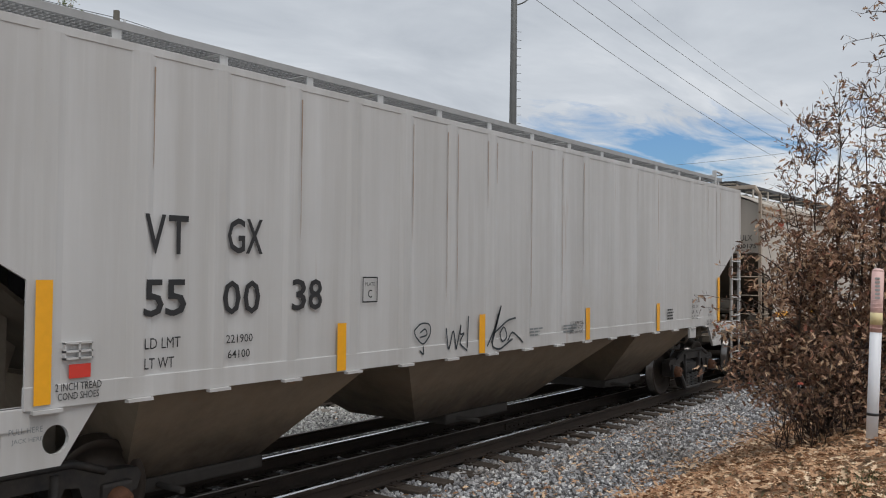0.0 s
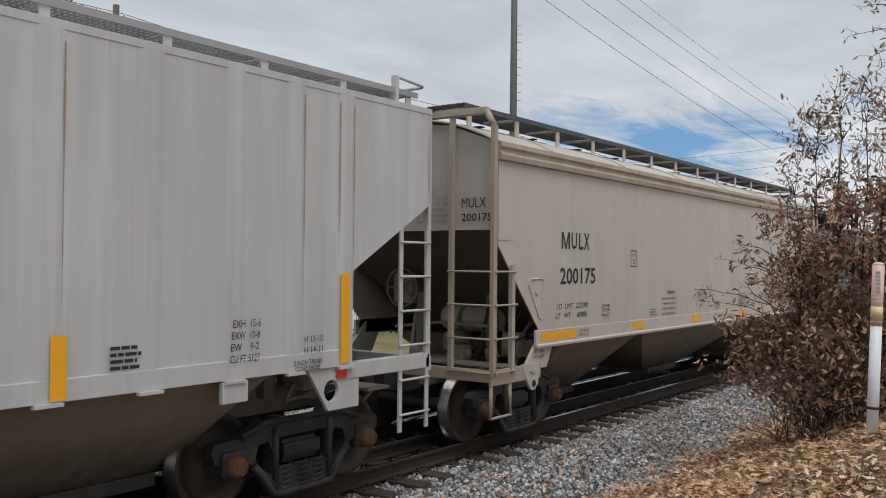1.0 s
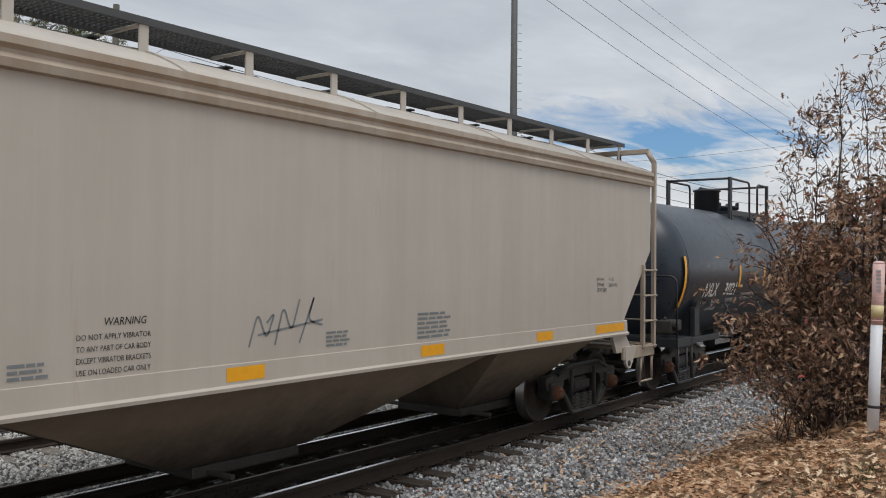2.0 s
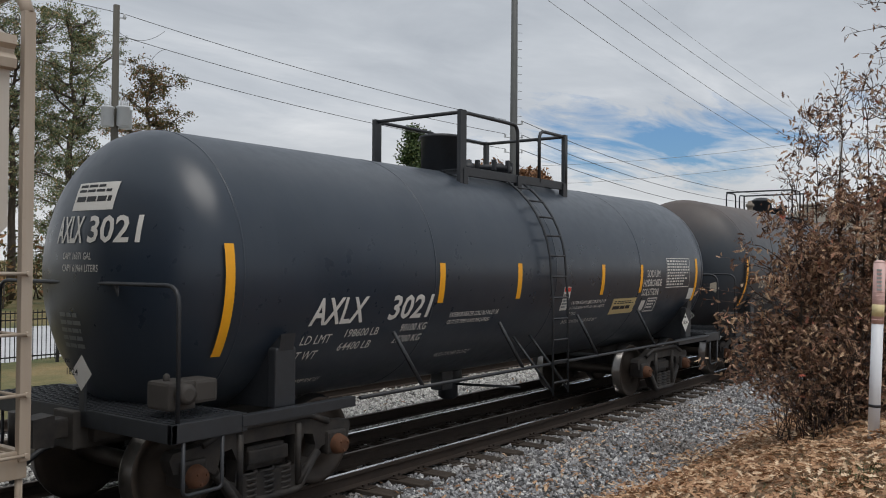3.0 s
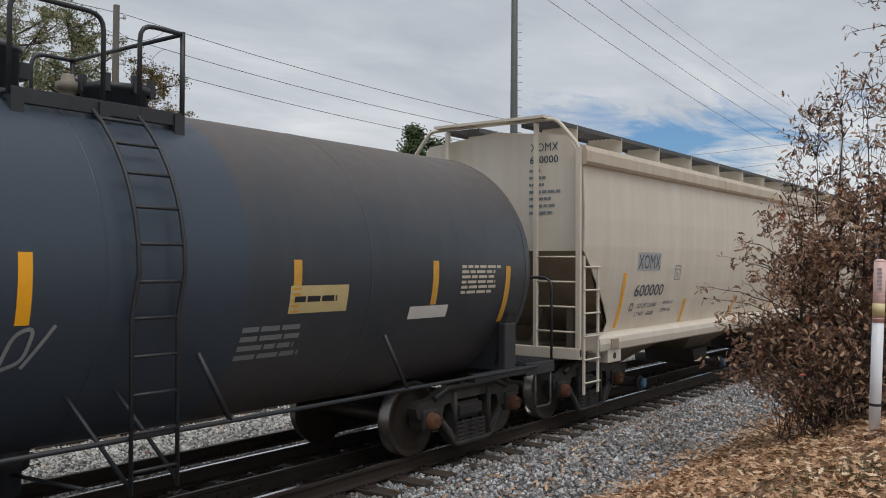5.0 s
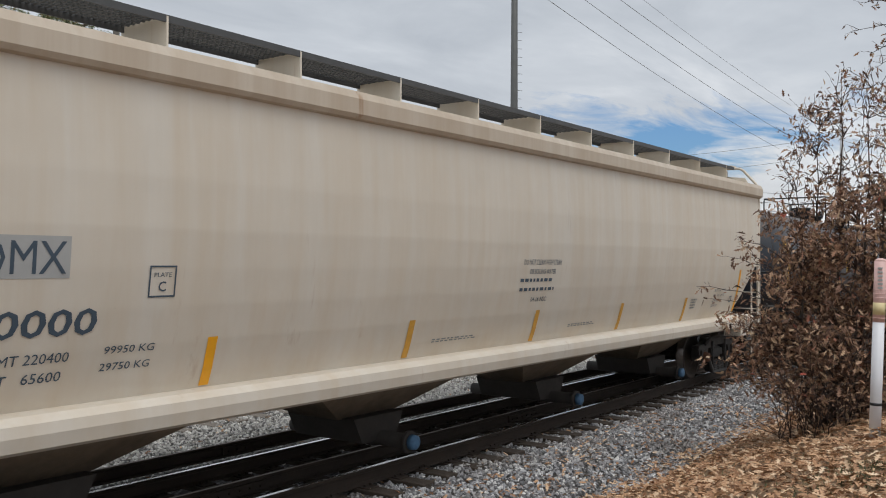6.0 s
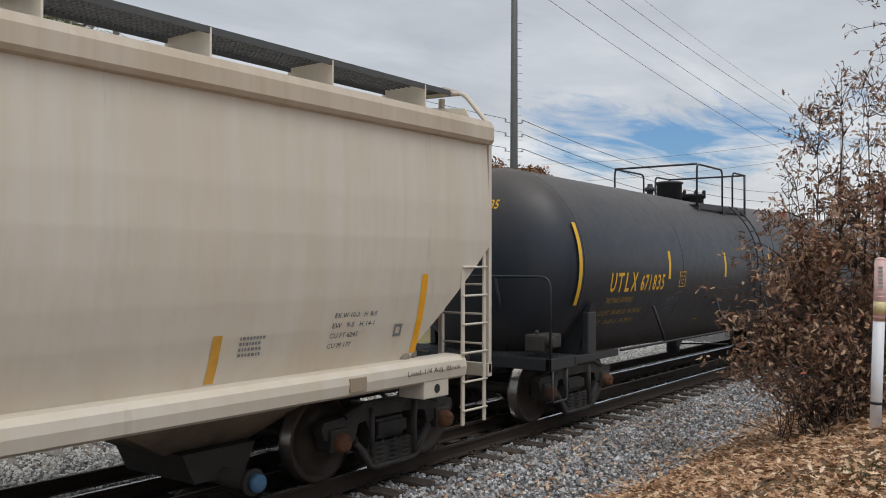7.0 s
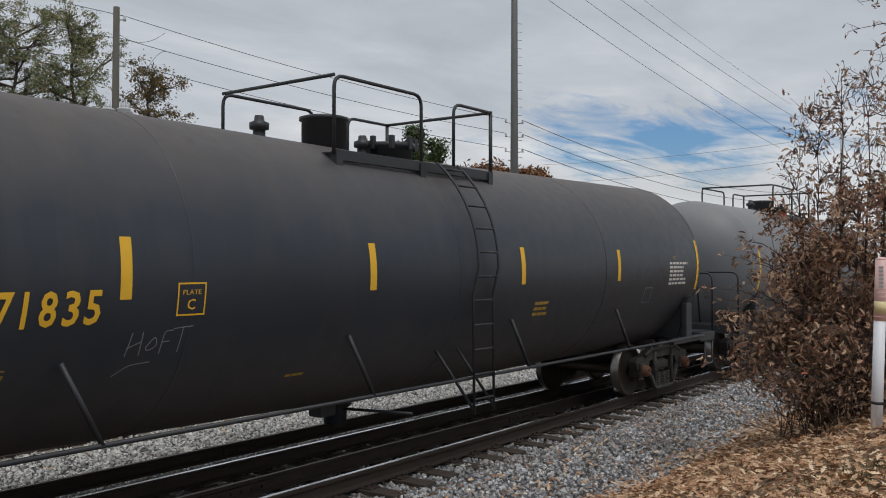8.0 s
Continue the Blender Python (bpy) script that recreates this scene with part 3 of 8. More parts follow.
def scatter_leaves(pos, ax, up, size, lobed=True):
    """Leaves at pos with their axes ax and faces towards up: verts and faces."""
    base, fs = leaf_shape(lobed)
    ax = ax / np.linalg.norm(ax, axis=1, keepdims=True)
    side = np.cross(up, ax)
    side /= np.linalg.norm(side, axis=1, keepdims=True) + 1e-9
    nrm = np.cross(ax, side)
    curl = np.random.default_rng(5).uniform(-0.5, 0.2, len(pos))
    b = base[None] * size[:, None, None]
    drop = curl[:, None] * b[:, :, 0] ** 2 / (size[:, None])
    v = pos[:, None] + b[:, :, :1] * ax[:, None] + b[:, :, 1:2] * side[:, None] + (b[:, :, 2:] + drop[:, :, None]) * nrm[:, None]
    k = len(base)
    faces = [tuple(i + n * k for i in f) for n in range(len(pos)) for f in fs]
    return v.reshape(-1, 3).tolist(), faces


def fallen_leaves():
    rng = np.random.default_rng(11)
    n = 44000
    x = rng.uniform(3.5, 19, n)
    y = -2.3 - np.abs(rng.normal(0, 1, n)) * 0.35 - rng.uniform(0, 1, n) ** 0.85 * 5.0
    keep = rng.uniform(0, 1, n) < np.clip((-2.55 - y) / 1.15, 0.05, 1) ** 1.3 * (0.75 + 0.25 * np.sin(x * 2.1 + y * 3))
    x, y = x[keep], y[keep]
    stray, near = 700, 1300
    x = np.concatenate([x, rng.uniform(4, 22, stray), rng.uniform(4.5, 16, near)])
    y = np.concatenate([y, rng.uniform(-2.9, 5.2, stray), -1.25 - 1.9 * rng.uniform(0, 1, near) ** 0.6])
    n = len(x)
    z = np.array([height(a, b) for a, b in zip(x, y)]) + rng.uniform(0.01, 0.06, n)
    ang = rng.uniform(0, 2 * np.pi, n)
    ax = np.stack([np.cos(ang), np.sin(ang), rng.normal(0, 0.3, n)], 1)
    up = np.stack([rng.normal(0, 0.4, n), rng.normal(0, 0.4, n), np.ones(n)], 1)
    v, f = scatter_leaves(np.stack([x, y, z], 1), ax, up, rng.uniform(0.05, 0.12, n))
    tagged(new("fallen_leaves", cloud_mesh("fallen_leaves", v, f, M["leaf"])), "carpet of dry brown oak leaves on the bank", "leaves", kind="stuff")
    # a few green blades among them
    bl_v, bl_f = [], []
    for i in range(900):
        cx, cy = (6.9 + rng.normal(0, 0.35), -6.05 + rng.normal(0, 0.25)) if i < 500 else (rng.uniform(5, 13), rng.uniform(-7, -3.6))
        zz = height(cx, cy)
        a, h = rng.uniform(0, 6.28), rng.uniform(0.03, 0.09)
        k = len(bl_v)
        bl_v += [(cx, cy, zz), (cx + 0.007 * math.cos(a + 1.5), cy + 0.007 * math.sin(a + 1.5), zz), (cx + 0.05 * math.cos(a), cy + 0.05 * math.sin(a), zz + h)]
        bl_f.append((k, k + 1, k + 2))
    tagged(new("grass_blades", cloud_mesh("grass_blades", bl_v, bl_f, M["ivy"])), "sparse green grass blades among the leaves", "grass", kind="stuff")


def rail_profile(y, top):
    h, w, b = 0.17, 0.036, 0.073
    return [(y - b, top - h), (y + b, top - h), (y + b, top - h + 0.012), (y + 0.011, top - h + 0.03), (y + 0.011, top - 0.048), (y + w, top - 0.036),
            (y + w, top - 0.006), (y + w - 0.008, top), (y - w + 0.008, top), (y - w, top - 0.006), (y - w, top - 0.036), (y - 0.011, top - 0.048), (y - 0.011, top - h + 0.03), (y - b, top - h + 0.012)]


def make_track(name, yc, shiny, spares, label):
    track = tagged(new(name), label, "track", kind="structure")
    for y in (-0.753, 0.753):
        bm = bmesh.new()
        sweep_x(bm, rail_profile(yc + y, -0.001 if shiny else -0.055), -70, 180)
        part("rail", bm, M["rail"], track)
        if shiny:
            bm = bmesh.new()
            box(bm, -70, 180, yc + y - 0.026, yc + y + 0.026, -0.0005, 0.002)
            part("running_surface", bm, M["rail_head"], track, "polished steel running surface")
    for y, z in spares:
        bm = bmesh.new()
        sweep_x(bm, rail_profile(yc + y, z), -70, 120)
        ob = part("spare_rail", bm, M["rail"], track, "unused rusty rail lying along the track")
        bm = bmesh.new()
        box(bm, -70, 120, yc + y - 0.028, yc + y + 0.004, z + 0.0005, z + 0.003)
        part("rail_top", bm, M["spare_head"], ob)
        for i in range(-3, 12):
            bm = bmesh.new()
            x = i * 5.9 + 0.35 + y
            prism(bm, [(x - 0.45, z - 0.145), (x + 0.45, z - 0.145), (x + 0.45, z - 0.05), (x - 0.45, z - 0.05)], yc + y - 0.035, yc + y - 0.014)
            for k in range(6):
                lathe(bm, [(yc + y - 0.060, 0.013), (yc + y - 0.03, 0.016)], "y", (x - 0.36 + 0.144 * k, 0, z - 0.1), 6)
            part("joint_bar", bm, M["rail"], ob)
    bm = bmesh.new()
    box(bm, -0.115, 0.115, -1.30, 1.30, -0.36, -0.182, 0.012)
    tie = mesh_of("tie", bm, M["tie"] if shiny else M["old_tie"])
    bm = bmesh.new()
    box(bm, -0.09, 0.09, -0.19, 0.19, -0.184, -0.166, 0.003)
    for sx in (-0.05, 0.05):
        for sy in (-0.1, 0.1):
            box(bm, sx - 0.012, sx + 0.012, sy - 0.012, sy + 0.012, -0.168, -0.14)
    plate = mesh_of("tie_plate", bm, M["rail"])
    rng = random.Random(7)
    for i in range(150):
        x = -18 + i * 0.53 + rng.uniform(-0.03, 0.03)
        t = part("tie", tie, None, track, at=pose(x, yc + rng.uniform(-0.04, 0.04), (0 if shiny else -0.055) + rng.uniform(-0.006, 0.006), 0, 0, rng.uniform(-1.2, 1.2)))
        if -2 < x < 30 and yc == 0:
            for y in (-0.753, 0.753):
                part("tie_plate", plate, None, t, at=pose(0, y, 0))
    # the rest of the line, out of reach
    bm = bmesh.new()
    for i in range(190):
        x = 61.6 + i * 0.53
        box(bm, x - 0.115, x + 0.115, yc - 1.3, yc + 1.3, -0.36, -0.185)
    for i in range(95):
        x = -18.5 - i * 0.53
        box(bm, x - 0.115, x + 0.115, yc - 1.3, yc + 1.3, -0.36, -0.185)
    ob = part("far_ties", bm, M["tie"] if shiny else M["old_tie"], track)
    ob["kind"] = "stuff"


make_ground()
make_track("track_1", 0.0, True, ((-0.03, -0.012), (1.60, 0.0)), "running rails on dark wooden ties with spare rails beside them")
make_track("track_2", 4.95, False, (), "rusty unused rails on weathered wooden ties")


def on_tie(x, y):
    k = np.abs(((x + 18) / 0.53 + 0.5) % 1 - 0.5) * 0.53
    return (k < 0.13) & (np.abs(y) < 1.32)


scatter_stones("ballast_stones", 19000, 4.5, 21, -3.45, -0.85, 0.037, 3, "loose broken grey ballast stones beside the track", lambda x, y: on_tie(x, y) & (np.random.default_rng(2).random(len(x)) < 0.72))
scatter_stones("ballast_stones", 46000, 3.5, 28, 0.85, 6.4, 0.038, 4, "loose broken grey ballast stones between the tracks", lambda x, y: on_tie(x, y) | (on_tie(x, y - 4.95) & (np.random.default_rng(1).random(len(x)) < 0.75)), "lit_stone")
scatter_stones("ballast_stones", 4500, 4, 22, -0.65, 0.65, 0.032, 5, "dusty ballast stones between the rails", on_tie)
fallen_leaves()


# ------------------------------------------------------------------ trees
def limb(p, d, length, rng, steps=5, wander=0.25, lift=0.05):
    pts = [Vector(p)]
    d = Vector(d).normalized()
    for i in range(steps):
        d = (d + Vector((rng.gauss(0, wander), rng.gauss(0, wander), rng.gauss(0, wander) + lift))).normalized()
        pts.append(pts[-1] + d * (length / steps))
    return pts


def oak_sapling():
    """A young oak of many stems: a dense skirt of withered leaf clusters, thin leafy shoots above, bare brush at the foot."""
    rng = random.Random(21)
    tree = tagged(new("oak_sapling"), "young oak holding withered brown leaves on the bank", "tree")
    base = Vector((10.75, -5.12, height(10.75, -5.12) - 0.05))
    side, deep = Vector((0.211, -0.977, 0)), Vector((0.977, 0.211, 0))
    zs = (0.35, 0.8, 1.15, 1.5, 1.75, 2.05, 2.4, 2.65, 3.0, 3.2, 3.5, 3.9, 4.2, 4.45, 4.62)
    reach = (0.42, 0.78, 1.22, 1.20, 1.18, 1.05, 1.0, 0.95, 0.90, 0.62, 0.62, 0.55, 0.42, 0.28, 0.05)
    twigs, fine = bmesh.new(), bmesh.new()
    low_p, low_a, top_p, top_a = [], [], [], []

    def cluster(tip, d, n, lp, la, wide):
        """Leaves round a twig's end, spread like a rosette and hanging a little."""
        for _ in range(n):
            out = (Vector(d) * 0.5 + Vector([rng.gauss(0, 0.75) for _ in range(3)]) + Vector((0, 0, -0.35))).normalized()
            lp.append(tuple(Vector(tip) - Vector(d) * rng.uniform(0, 0.12) + Vector([rng.gauss(0, wide) for _ in range(3)])))
            la.append(tuple(out))

    stems = []
    for l, dd, tz, r in ((0.0, 0.0, 4.50, 0.034), (0.30, 0.1, 4.35, 0.03), (0.62, -0.1, 4.30, 0.03), (-0.25, 0.15, 4.30, 0.022), (-0.45, -0.2, 3.75, 0.02), (-0.58, 0.2, 3.35, 0.018),
                         (0.95, 0.2, 3.9, 0.026), (0.15, -0.5, 3.3, 0.022), (-0.1, 0.55, 3.3, 0.022), (-0.75, 0.0, 2.7, 0.018), (0.5, 0.5, 3.2, 0.02), (0.6, -0.55, 3.1, 0.02), (1.2, -0.1, 3.3, 0.022), (-0.85, 0.3, 2.1, 0.016)):
        s = base + side * (l * 0.25 + rng.uniform(-0.12, 0.12)) + deep * (dd * 0.3 + rng.uniform(-0.1, 0.1))
        tip = Vector((base.x, base.y, 0)) + side * l + deep * dd + Vector((0, 0, tz))
        pts = []
        for i in range(12):
            t = i / 11
            bow = side * (l * 0.25 * math.sin(t * 3.14)) * (1 if l < 0 else -0.3)
            pts.append(s.lerp(tip, t) + bow + Vector((rng.gauss(0, 0.02), rng.gauss(0, 0.02), 0)) * (1 if i else 0))
        bm = bmesh.new()
        tube(bm, pts, r * 0.8, 7, 0.002)
        part("stem", bm, M["bark"], tree)
        stems.append(pts)

    def grow(tip, n, lp, la, wide, thick):
        """A branch from the nearest stem, somewhat lower, out to tip, with two side twigs and their leaf clusters."""
        best = min((p for st in stems for p in st if p.z < tip.z - 0.08), key=lambda p: (p - tip).length + 0.5 * abs(tip.z - 0.35 - p.z), default=base)
        d = tip - best
        mid = best.lerp(tip, 0.5) + Vector((rng.gauss(0, 0.05), rng.gauss(0, 0.05), -0.05 * d.length))
        pts = [best, best.lerp(mid, 0.55) + Vector([rng.gauss(0, 0.015) for _ in range(3)]), mid, mid.lerp(tip, 0.5) + Vector([rng.gauss(0, 0.03) for _ in range(3)]), tip]
        tube(twigs if thick else fine, pts, 0.008 if thick else 0.0055, 4, 0.002)
        cluster(tip, d.normalized(), n, lp, la, wide)
        for _ in range(2):
            tw = limb(pts[rng.choice((2, 3))], d.normalized() * 0.6 + Vector([rng.gauss(0, 0.7) for _ in range(3)]), rng.uniform(0.12, 0.28), rng, 3, 0.25, 0.02)
            tube(fine, tw, 0.0035, 3, 0.0015)
            cluster(tw[-1], (tw[-1] - tw[-2]).normalized(), max(2, n - 2), lp, la, wide)

    foot = Vector((base.x, base.y, 0))
    clumps = []
    for _ in range(64):
        z = 0.85 + 2.4 * rng.random() ** 0.8
        left = float(np.interp(z, zs, reach)) - 0.08
        clumps.append((-left + (left + 1.5) * rng.random() ** 0.72, rng.gauss(0, 0.42), z))
    for k in range(640):
        l, dd, z = clumps[k % len(clumps)] if k % 4 else (rng.uniform(-0.6, 1.4), rng.gauss(0, 0.5), rng.uniform(0.9, 3.2))
        l, dd, z = l + rng.gauss(0, 0.13), dd + rng.gauss(0, 0.13), z + rng.gauss(0, 0.10)
        grow(foot + side * l + deep * dd + Vector((0, 0, max(0.7, z))), 8 if z > 1.2 else rng.choice((3, 5, 7)), low_p, low_a, 0.055, True)
    for _ in range(190):
        z = rng.uniform(3.05, 4.62)
        left = float(np.interp(z, zs, reach))
        l = -left + (left + 1.0) * rng.random()
        grow(foot + side * l + deep * rng.gauss(0, 0.25) + Vector((0, 0, z)), 3, top_p, top_a, 0.04, False)
    for _ in range(260):
        z = rng.uniform(0.75, 1.75)
        left = float(np.interp(z, zs, reach))
        grow(foot + side * (-left + (left + 0.9) * rng.random() ** 0.8) + deep * rng.gauss(-0.2, 0.4) + Vector((0, 0, z)), 6, low_p, low_a, 0.06, False)
    # long twigs that reach out over the ballast
    for l, z, dd, n in ((-1.62, 2.06, 0.1, 3), (-1.42, 1.93, 0.0, 4), (-1.5, 1.20, -0.1, 7), (-1.35, 1.62, 0.1, 5), (-1.2, 2.40, 0.0, 4), (-1.28, 1.45, 0.2, 5), (-1.3, 1.02, 0.0, 7), (-1.12, 0.92, 0.1, 6), (-1.2, 1.28, -0.2, 6), (-1.15, 2.62, 0.1, 5), (-1.25, 1.80, -0.1, 5)):
        tip = foot + side * l + deep * dd + Vector((0, 0, z))
        st = foot + side * -0.6 + deep * dd * 0.5 + Vector((0, 0, z - 0.25))
        pts = [st.lerp(tip, i / 6) + Vector((0, 0, 0.06 * math.sin(i / 6 * 3.14))) + Vector([rng.gauss(0, 0.012) for _ in range(3)]) for i in range(7)]
        tube(twigs, pts, 0.007, 4, 0.002)
        for q in pts[3:]:
            tw = limb(q, (rng.gauss(0, 1), rng.gauss(0, 1), rng.gauss(0.3, 0.5)), rng.uniform(0.08, 0.18), rng, 3, 0.3)
            tube(fine, tw, 0.003, 3, 0.0015)
            cluster(tw[-1], (tw[-1] - tw[0]).normalized(), 2, low_p, low_a, 0.03)
        cluster(tip, (tip - st).normalized(), n, low_p, low_a, 0.035)
    # bare brush round the foot
    for _ in range(110):
        a, q = rng.uniform(0, 6.28), rng.uniform(0.05, 0.8)
        x, y = base.x - 0.15 + q * math.cos(a) * 0.85, base.y + 0.12 + q * math.sin(a) * 0.85
        tw = limb((x, y, height(x, y) - 0.03), (rng.gauss(-0.1, 0.45), rng.gauss(0.15, 0.45), 1), rng.uniform(0.5, 1.35), rng, 5, 0.16, 0.05)
        tube(fine, tw, 0.006, 3, 0.002)
        if rng.random() < 0.6:
            cluster(tw[-1], (0, 0, 1), 4, low_p, low_a, 0.06)
        for _ in range(2):
            t2 = limb(tw[rng.randrange(1, 5)], (rng.gauss(0, 1), rng.gauss(0, 1), 0.6), rng.uniform(0.2, 0.5), rng, 3, 0.25, 0.03)
            tube(fine, t2, 0.004, 3, 0.0015)
    for ob in (part("branchwork", twigs, M["twig"], tree), part("twig_growth", fine, M["twig"], tree)):
        ob["kind"] = "stuff"
    r = np.random.default_rng(2)
    for name, lp, la, lo, hi in (("crown", low_p, low_a, 0.055, 0.115), ("top_leaves", top_p, top_a, 0.05, 0.10)):
        P, A = np.array(lp), np.array(la)
        v, f = scatter_leaves(P, A, r.normal(0, 1, (len(P), 3)) + [0, 0, 0.8], r.uniform(lo, hi, len(P)))
        part(name, cloud_mesh(name, v, f, M["dead_leaf"]), None, tree, "withered brown oak leaves")["kind"] = "stuff"


def overhanging_branch():
    rng = random.Random(4)
    tree = tagged(new("oak_tree"), "oak with a few withered leaves on bare twigs beside the bank", "tree")
    base = Vector((10.75, -7.0, height(10.75, -7.0) - 0.1))
    trunk, tw, lp, la = bmesh.new(), bmesh.new(), [], []
    tp = [base + Vector((0.05 * i, 0.02 * i, 0.62 * i)) for i in range(10)]
    tube(trunk, tp, 0.11, 10, 0.04)
    for i in range(4, 10):
        for k in range(4):
            d = (-0.2 + rng.gauss(0, 0.6), 0.75 + rng.gauss(0, 0.45), 0.12 + rng.gauss(0, 0.22)) if k < 3 else (rng.gauss(0, 1), rng.gauss(0, 1), 0.35)
            br = limb(tp[i], d, rng.uniform(0.9, 1.5), rng, 7, 0.16, 0.02)
            tube(tw, br, 0.016, 4, 0.004)
            for j in range(2, 8):
                for _ in range(2):
                    t2 = limb(br[j], (rng.gauss(0, 1), rng.gauss(0, 1), rng.gauss(0.1, 0.5)), rng.uniform(0.2, 0.4), rng, 3, 0.3)
                    tube(tw, t2, 0.005, 3, 0.002)
                    if rng.random() < 0.45:
                        for q in t2[1:]:
                            lp.append(tuple(q))
                            la.append((rng.gauss(0, 0.5), rng.gauss(0, 0.5), -0.6 + rng.gauss(0, 0.4)))
    # the boughs that hang into view over the bank
    for tip in ((10.55, -5.40, 5.25), (10.6, -5.36, 4.95), (10.7, -5.42, 4.70), (10.5, -5.55, 5.45), (10.65, -5.5, 4.55)):
        s = Vector((11.0, -6.85, 4.4))
        br = [s.lerp(Vector(tip), i / 8) + Vector((rng.gauss(0, 0.03), rng.gauss(0, 0.03), 0.25 * math.sin(i / 8 * 3.14))) for i in range(9)]
        tube(tw, br, 0.014, 5, 0.003)
        for j in range(4, 9):
            for _ in range(3):
                t2 = limb(br[j], (rng.gauss(0, 1), rng.gauss(0.2, 1), rng.gauss(0, 0.6)), rng.uniform(0.08, 0.22), rng, 3, 0.3)
                tube(tw, t2, 0.004, 3, 0.0015)
                for q in t2[2:]:
                    if rng.random() < 0.7:
                        lp.append(tuple(q))
                        la.append((rng.gauss(0, 0.6), rng.gauss(0, 0.6), -0.5 + rng.gauss(0, 0.4)))
    part("trunk", trunk, M["bark"], tree)
    part("branchwork", tw, M["twig"], tree)["kind"] = "stuff"
    P, A = np.array(lp), np.array(la)
    r = np.random.default_rng(3)
    v, f = scatter_leaves(P, A, r.normal(0, 1, (len(P), 3)), r.uniform(0.06, 0.11, len(P)))
    part("crown", cloud_mesh("crown", v, f, M["dead_leaf"]), None, tree)


def tuft(rng, centre, radius, n, size, out_v, out_f, flat=0.6):
    """A clump of small leaves round a twig's end."""
    for _ in range(n):
        d = Vector((rng.gauss(0, 1), rng.gauss(0, 1), rng.gauss(0, flat)))
        p = Vector(centre) + d * radius * 0.55
        a = Vector((rng.gauss(0, 1), rng.gauss(0, 1), rng.gauss(0, 1))).normalized()
        b = a.orthogonal().normalized()
        b.rotate(Matrix.Rotation(rng.uniform(0, 6.28), 3, a))
        s = size * rng.uniform(0.6, 1.3)
        k = len(out_v)
        out_v += [tuple(p - a * s), tuple(p + b * s * 0.42), tuple(p + a * s), tuple(p - b * s * 0.42)]
        out_f.append((k, k + 1, k + 2, k + 3))


def far_tree(name, x, y, h, spread, first, leaf, seed, label, tufts=9, size=0.16, dens=26, clump=0.55, limbs=26, droop=0.0, crown_top=1.0, broad=False):
    rng = random.Random(seed)
    tree = tagged(new(name), label, "tree")
    z0 = height(x, y) - 0.1
    trunk, br = bmesh.new(), bmesh.new()
    tp = [Vector((x + rng.gauss(0, 0.012) * i * h * 0.1, y + rng.gauss(0, 0.012) * i * h * 0.1, z0 + h * i / 10)) for i in range(11)]
    tube(trunk, tp, h * 0.017, 9, h * 0.003)
    lv, lf = [], []
    for i in range(limbs):
        t = first + (crown_top - first) * (i + rng.random()) / limbs
        k = min(int(t * 10), 9)
        p = tp[k].lerp(tp[k + 1], t * 10 - k)
        reach = spread * (0.35 + 0.65 * math.sin(math.pi * min(1, (t - first) / (1.02 - first) * 0.8 + 0.22))) * rng.uniform(0.45, 1.15)
        if broad:
            reach = spread * (0.45 + 0.55 * math.sin(math.pi * min(1, (t - first) / (1.02 - first) * 0.55 + 0.2))) * rng.uniform(0.4, 1.1)
        a = i * 2.4 + rng.gauss(0, 0.4)
        pts = limb(p, (math.cos(a), math.sin(a), rng.uniform(0.1, 0.6) - droop), reach, rng, 5, 0.16, 0.05)
        tube(br, pts, h * 0.005, 4, h * 0.001)
        for _ in range(tufts):
            q = pts[rng.randrange(2, 6)] + Vector([rng.gauss(0, 0.16 * spread) for _ in range(3)]) * 0.7
            tube(br, [pts[2], q], h * 0.0015, 3, h * 0.0005)
            tuft(rng, q, clump * rng.uniform(0.6, 1.3), dens, size, lv, lf)
    tuft(rng, tp[-1], clump, dens * 2, size, lv, lf)
    part("trunk", trunk, M["bark"], tree)
    part("limb_work", br, M["bark"], tree)
    part("crown", cloud_mesh("crown", lv, lf, M[leaf]), None, tree)
    return tree


def thicket(name, x0, x1, y0, y1, h, n, leaf, seed, label, size=0.2):
    """A belt of scrub: many stems with loose clumps of leaves."""
    rng = random.Random(seed)
    lv, lf, st = [], [], bmesh.new()
    for _ in range(n):
        x, y = rng.uniform(x0, x1), rng.uniform(y0, y1)
        z, hh = height(x, y), h * rng.uniform(0.5, 1.15)
        pts = limb((x, y, z), (rng.gauss(0, 0.2), rng.gauss(0, 0.2), 1), hh, rng, 5, 0.12, 0.05)
        tube(st, pts, 0.045, 4, 0.012)
        for q in pts[1:]:
            tuft(rng, q + Vector((rng.gauss(0, 0.5), rng.gauss(0, 0.5), 0)), 0.6, 16, size, lv, lf, 0.8)
    ob = tagged(new(name), label, "bushes", kind="stuff")
    part("stems", st, M["bark"], ob)
    part("leaves", cloud_mesh("leaves", lv, lf, M[leaf]), None, ob)


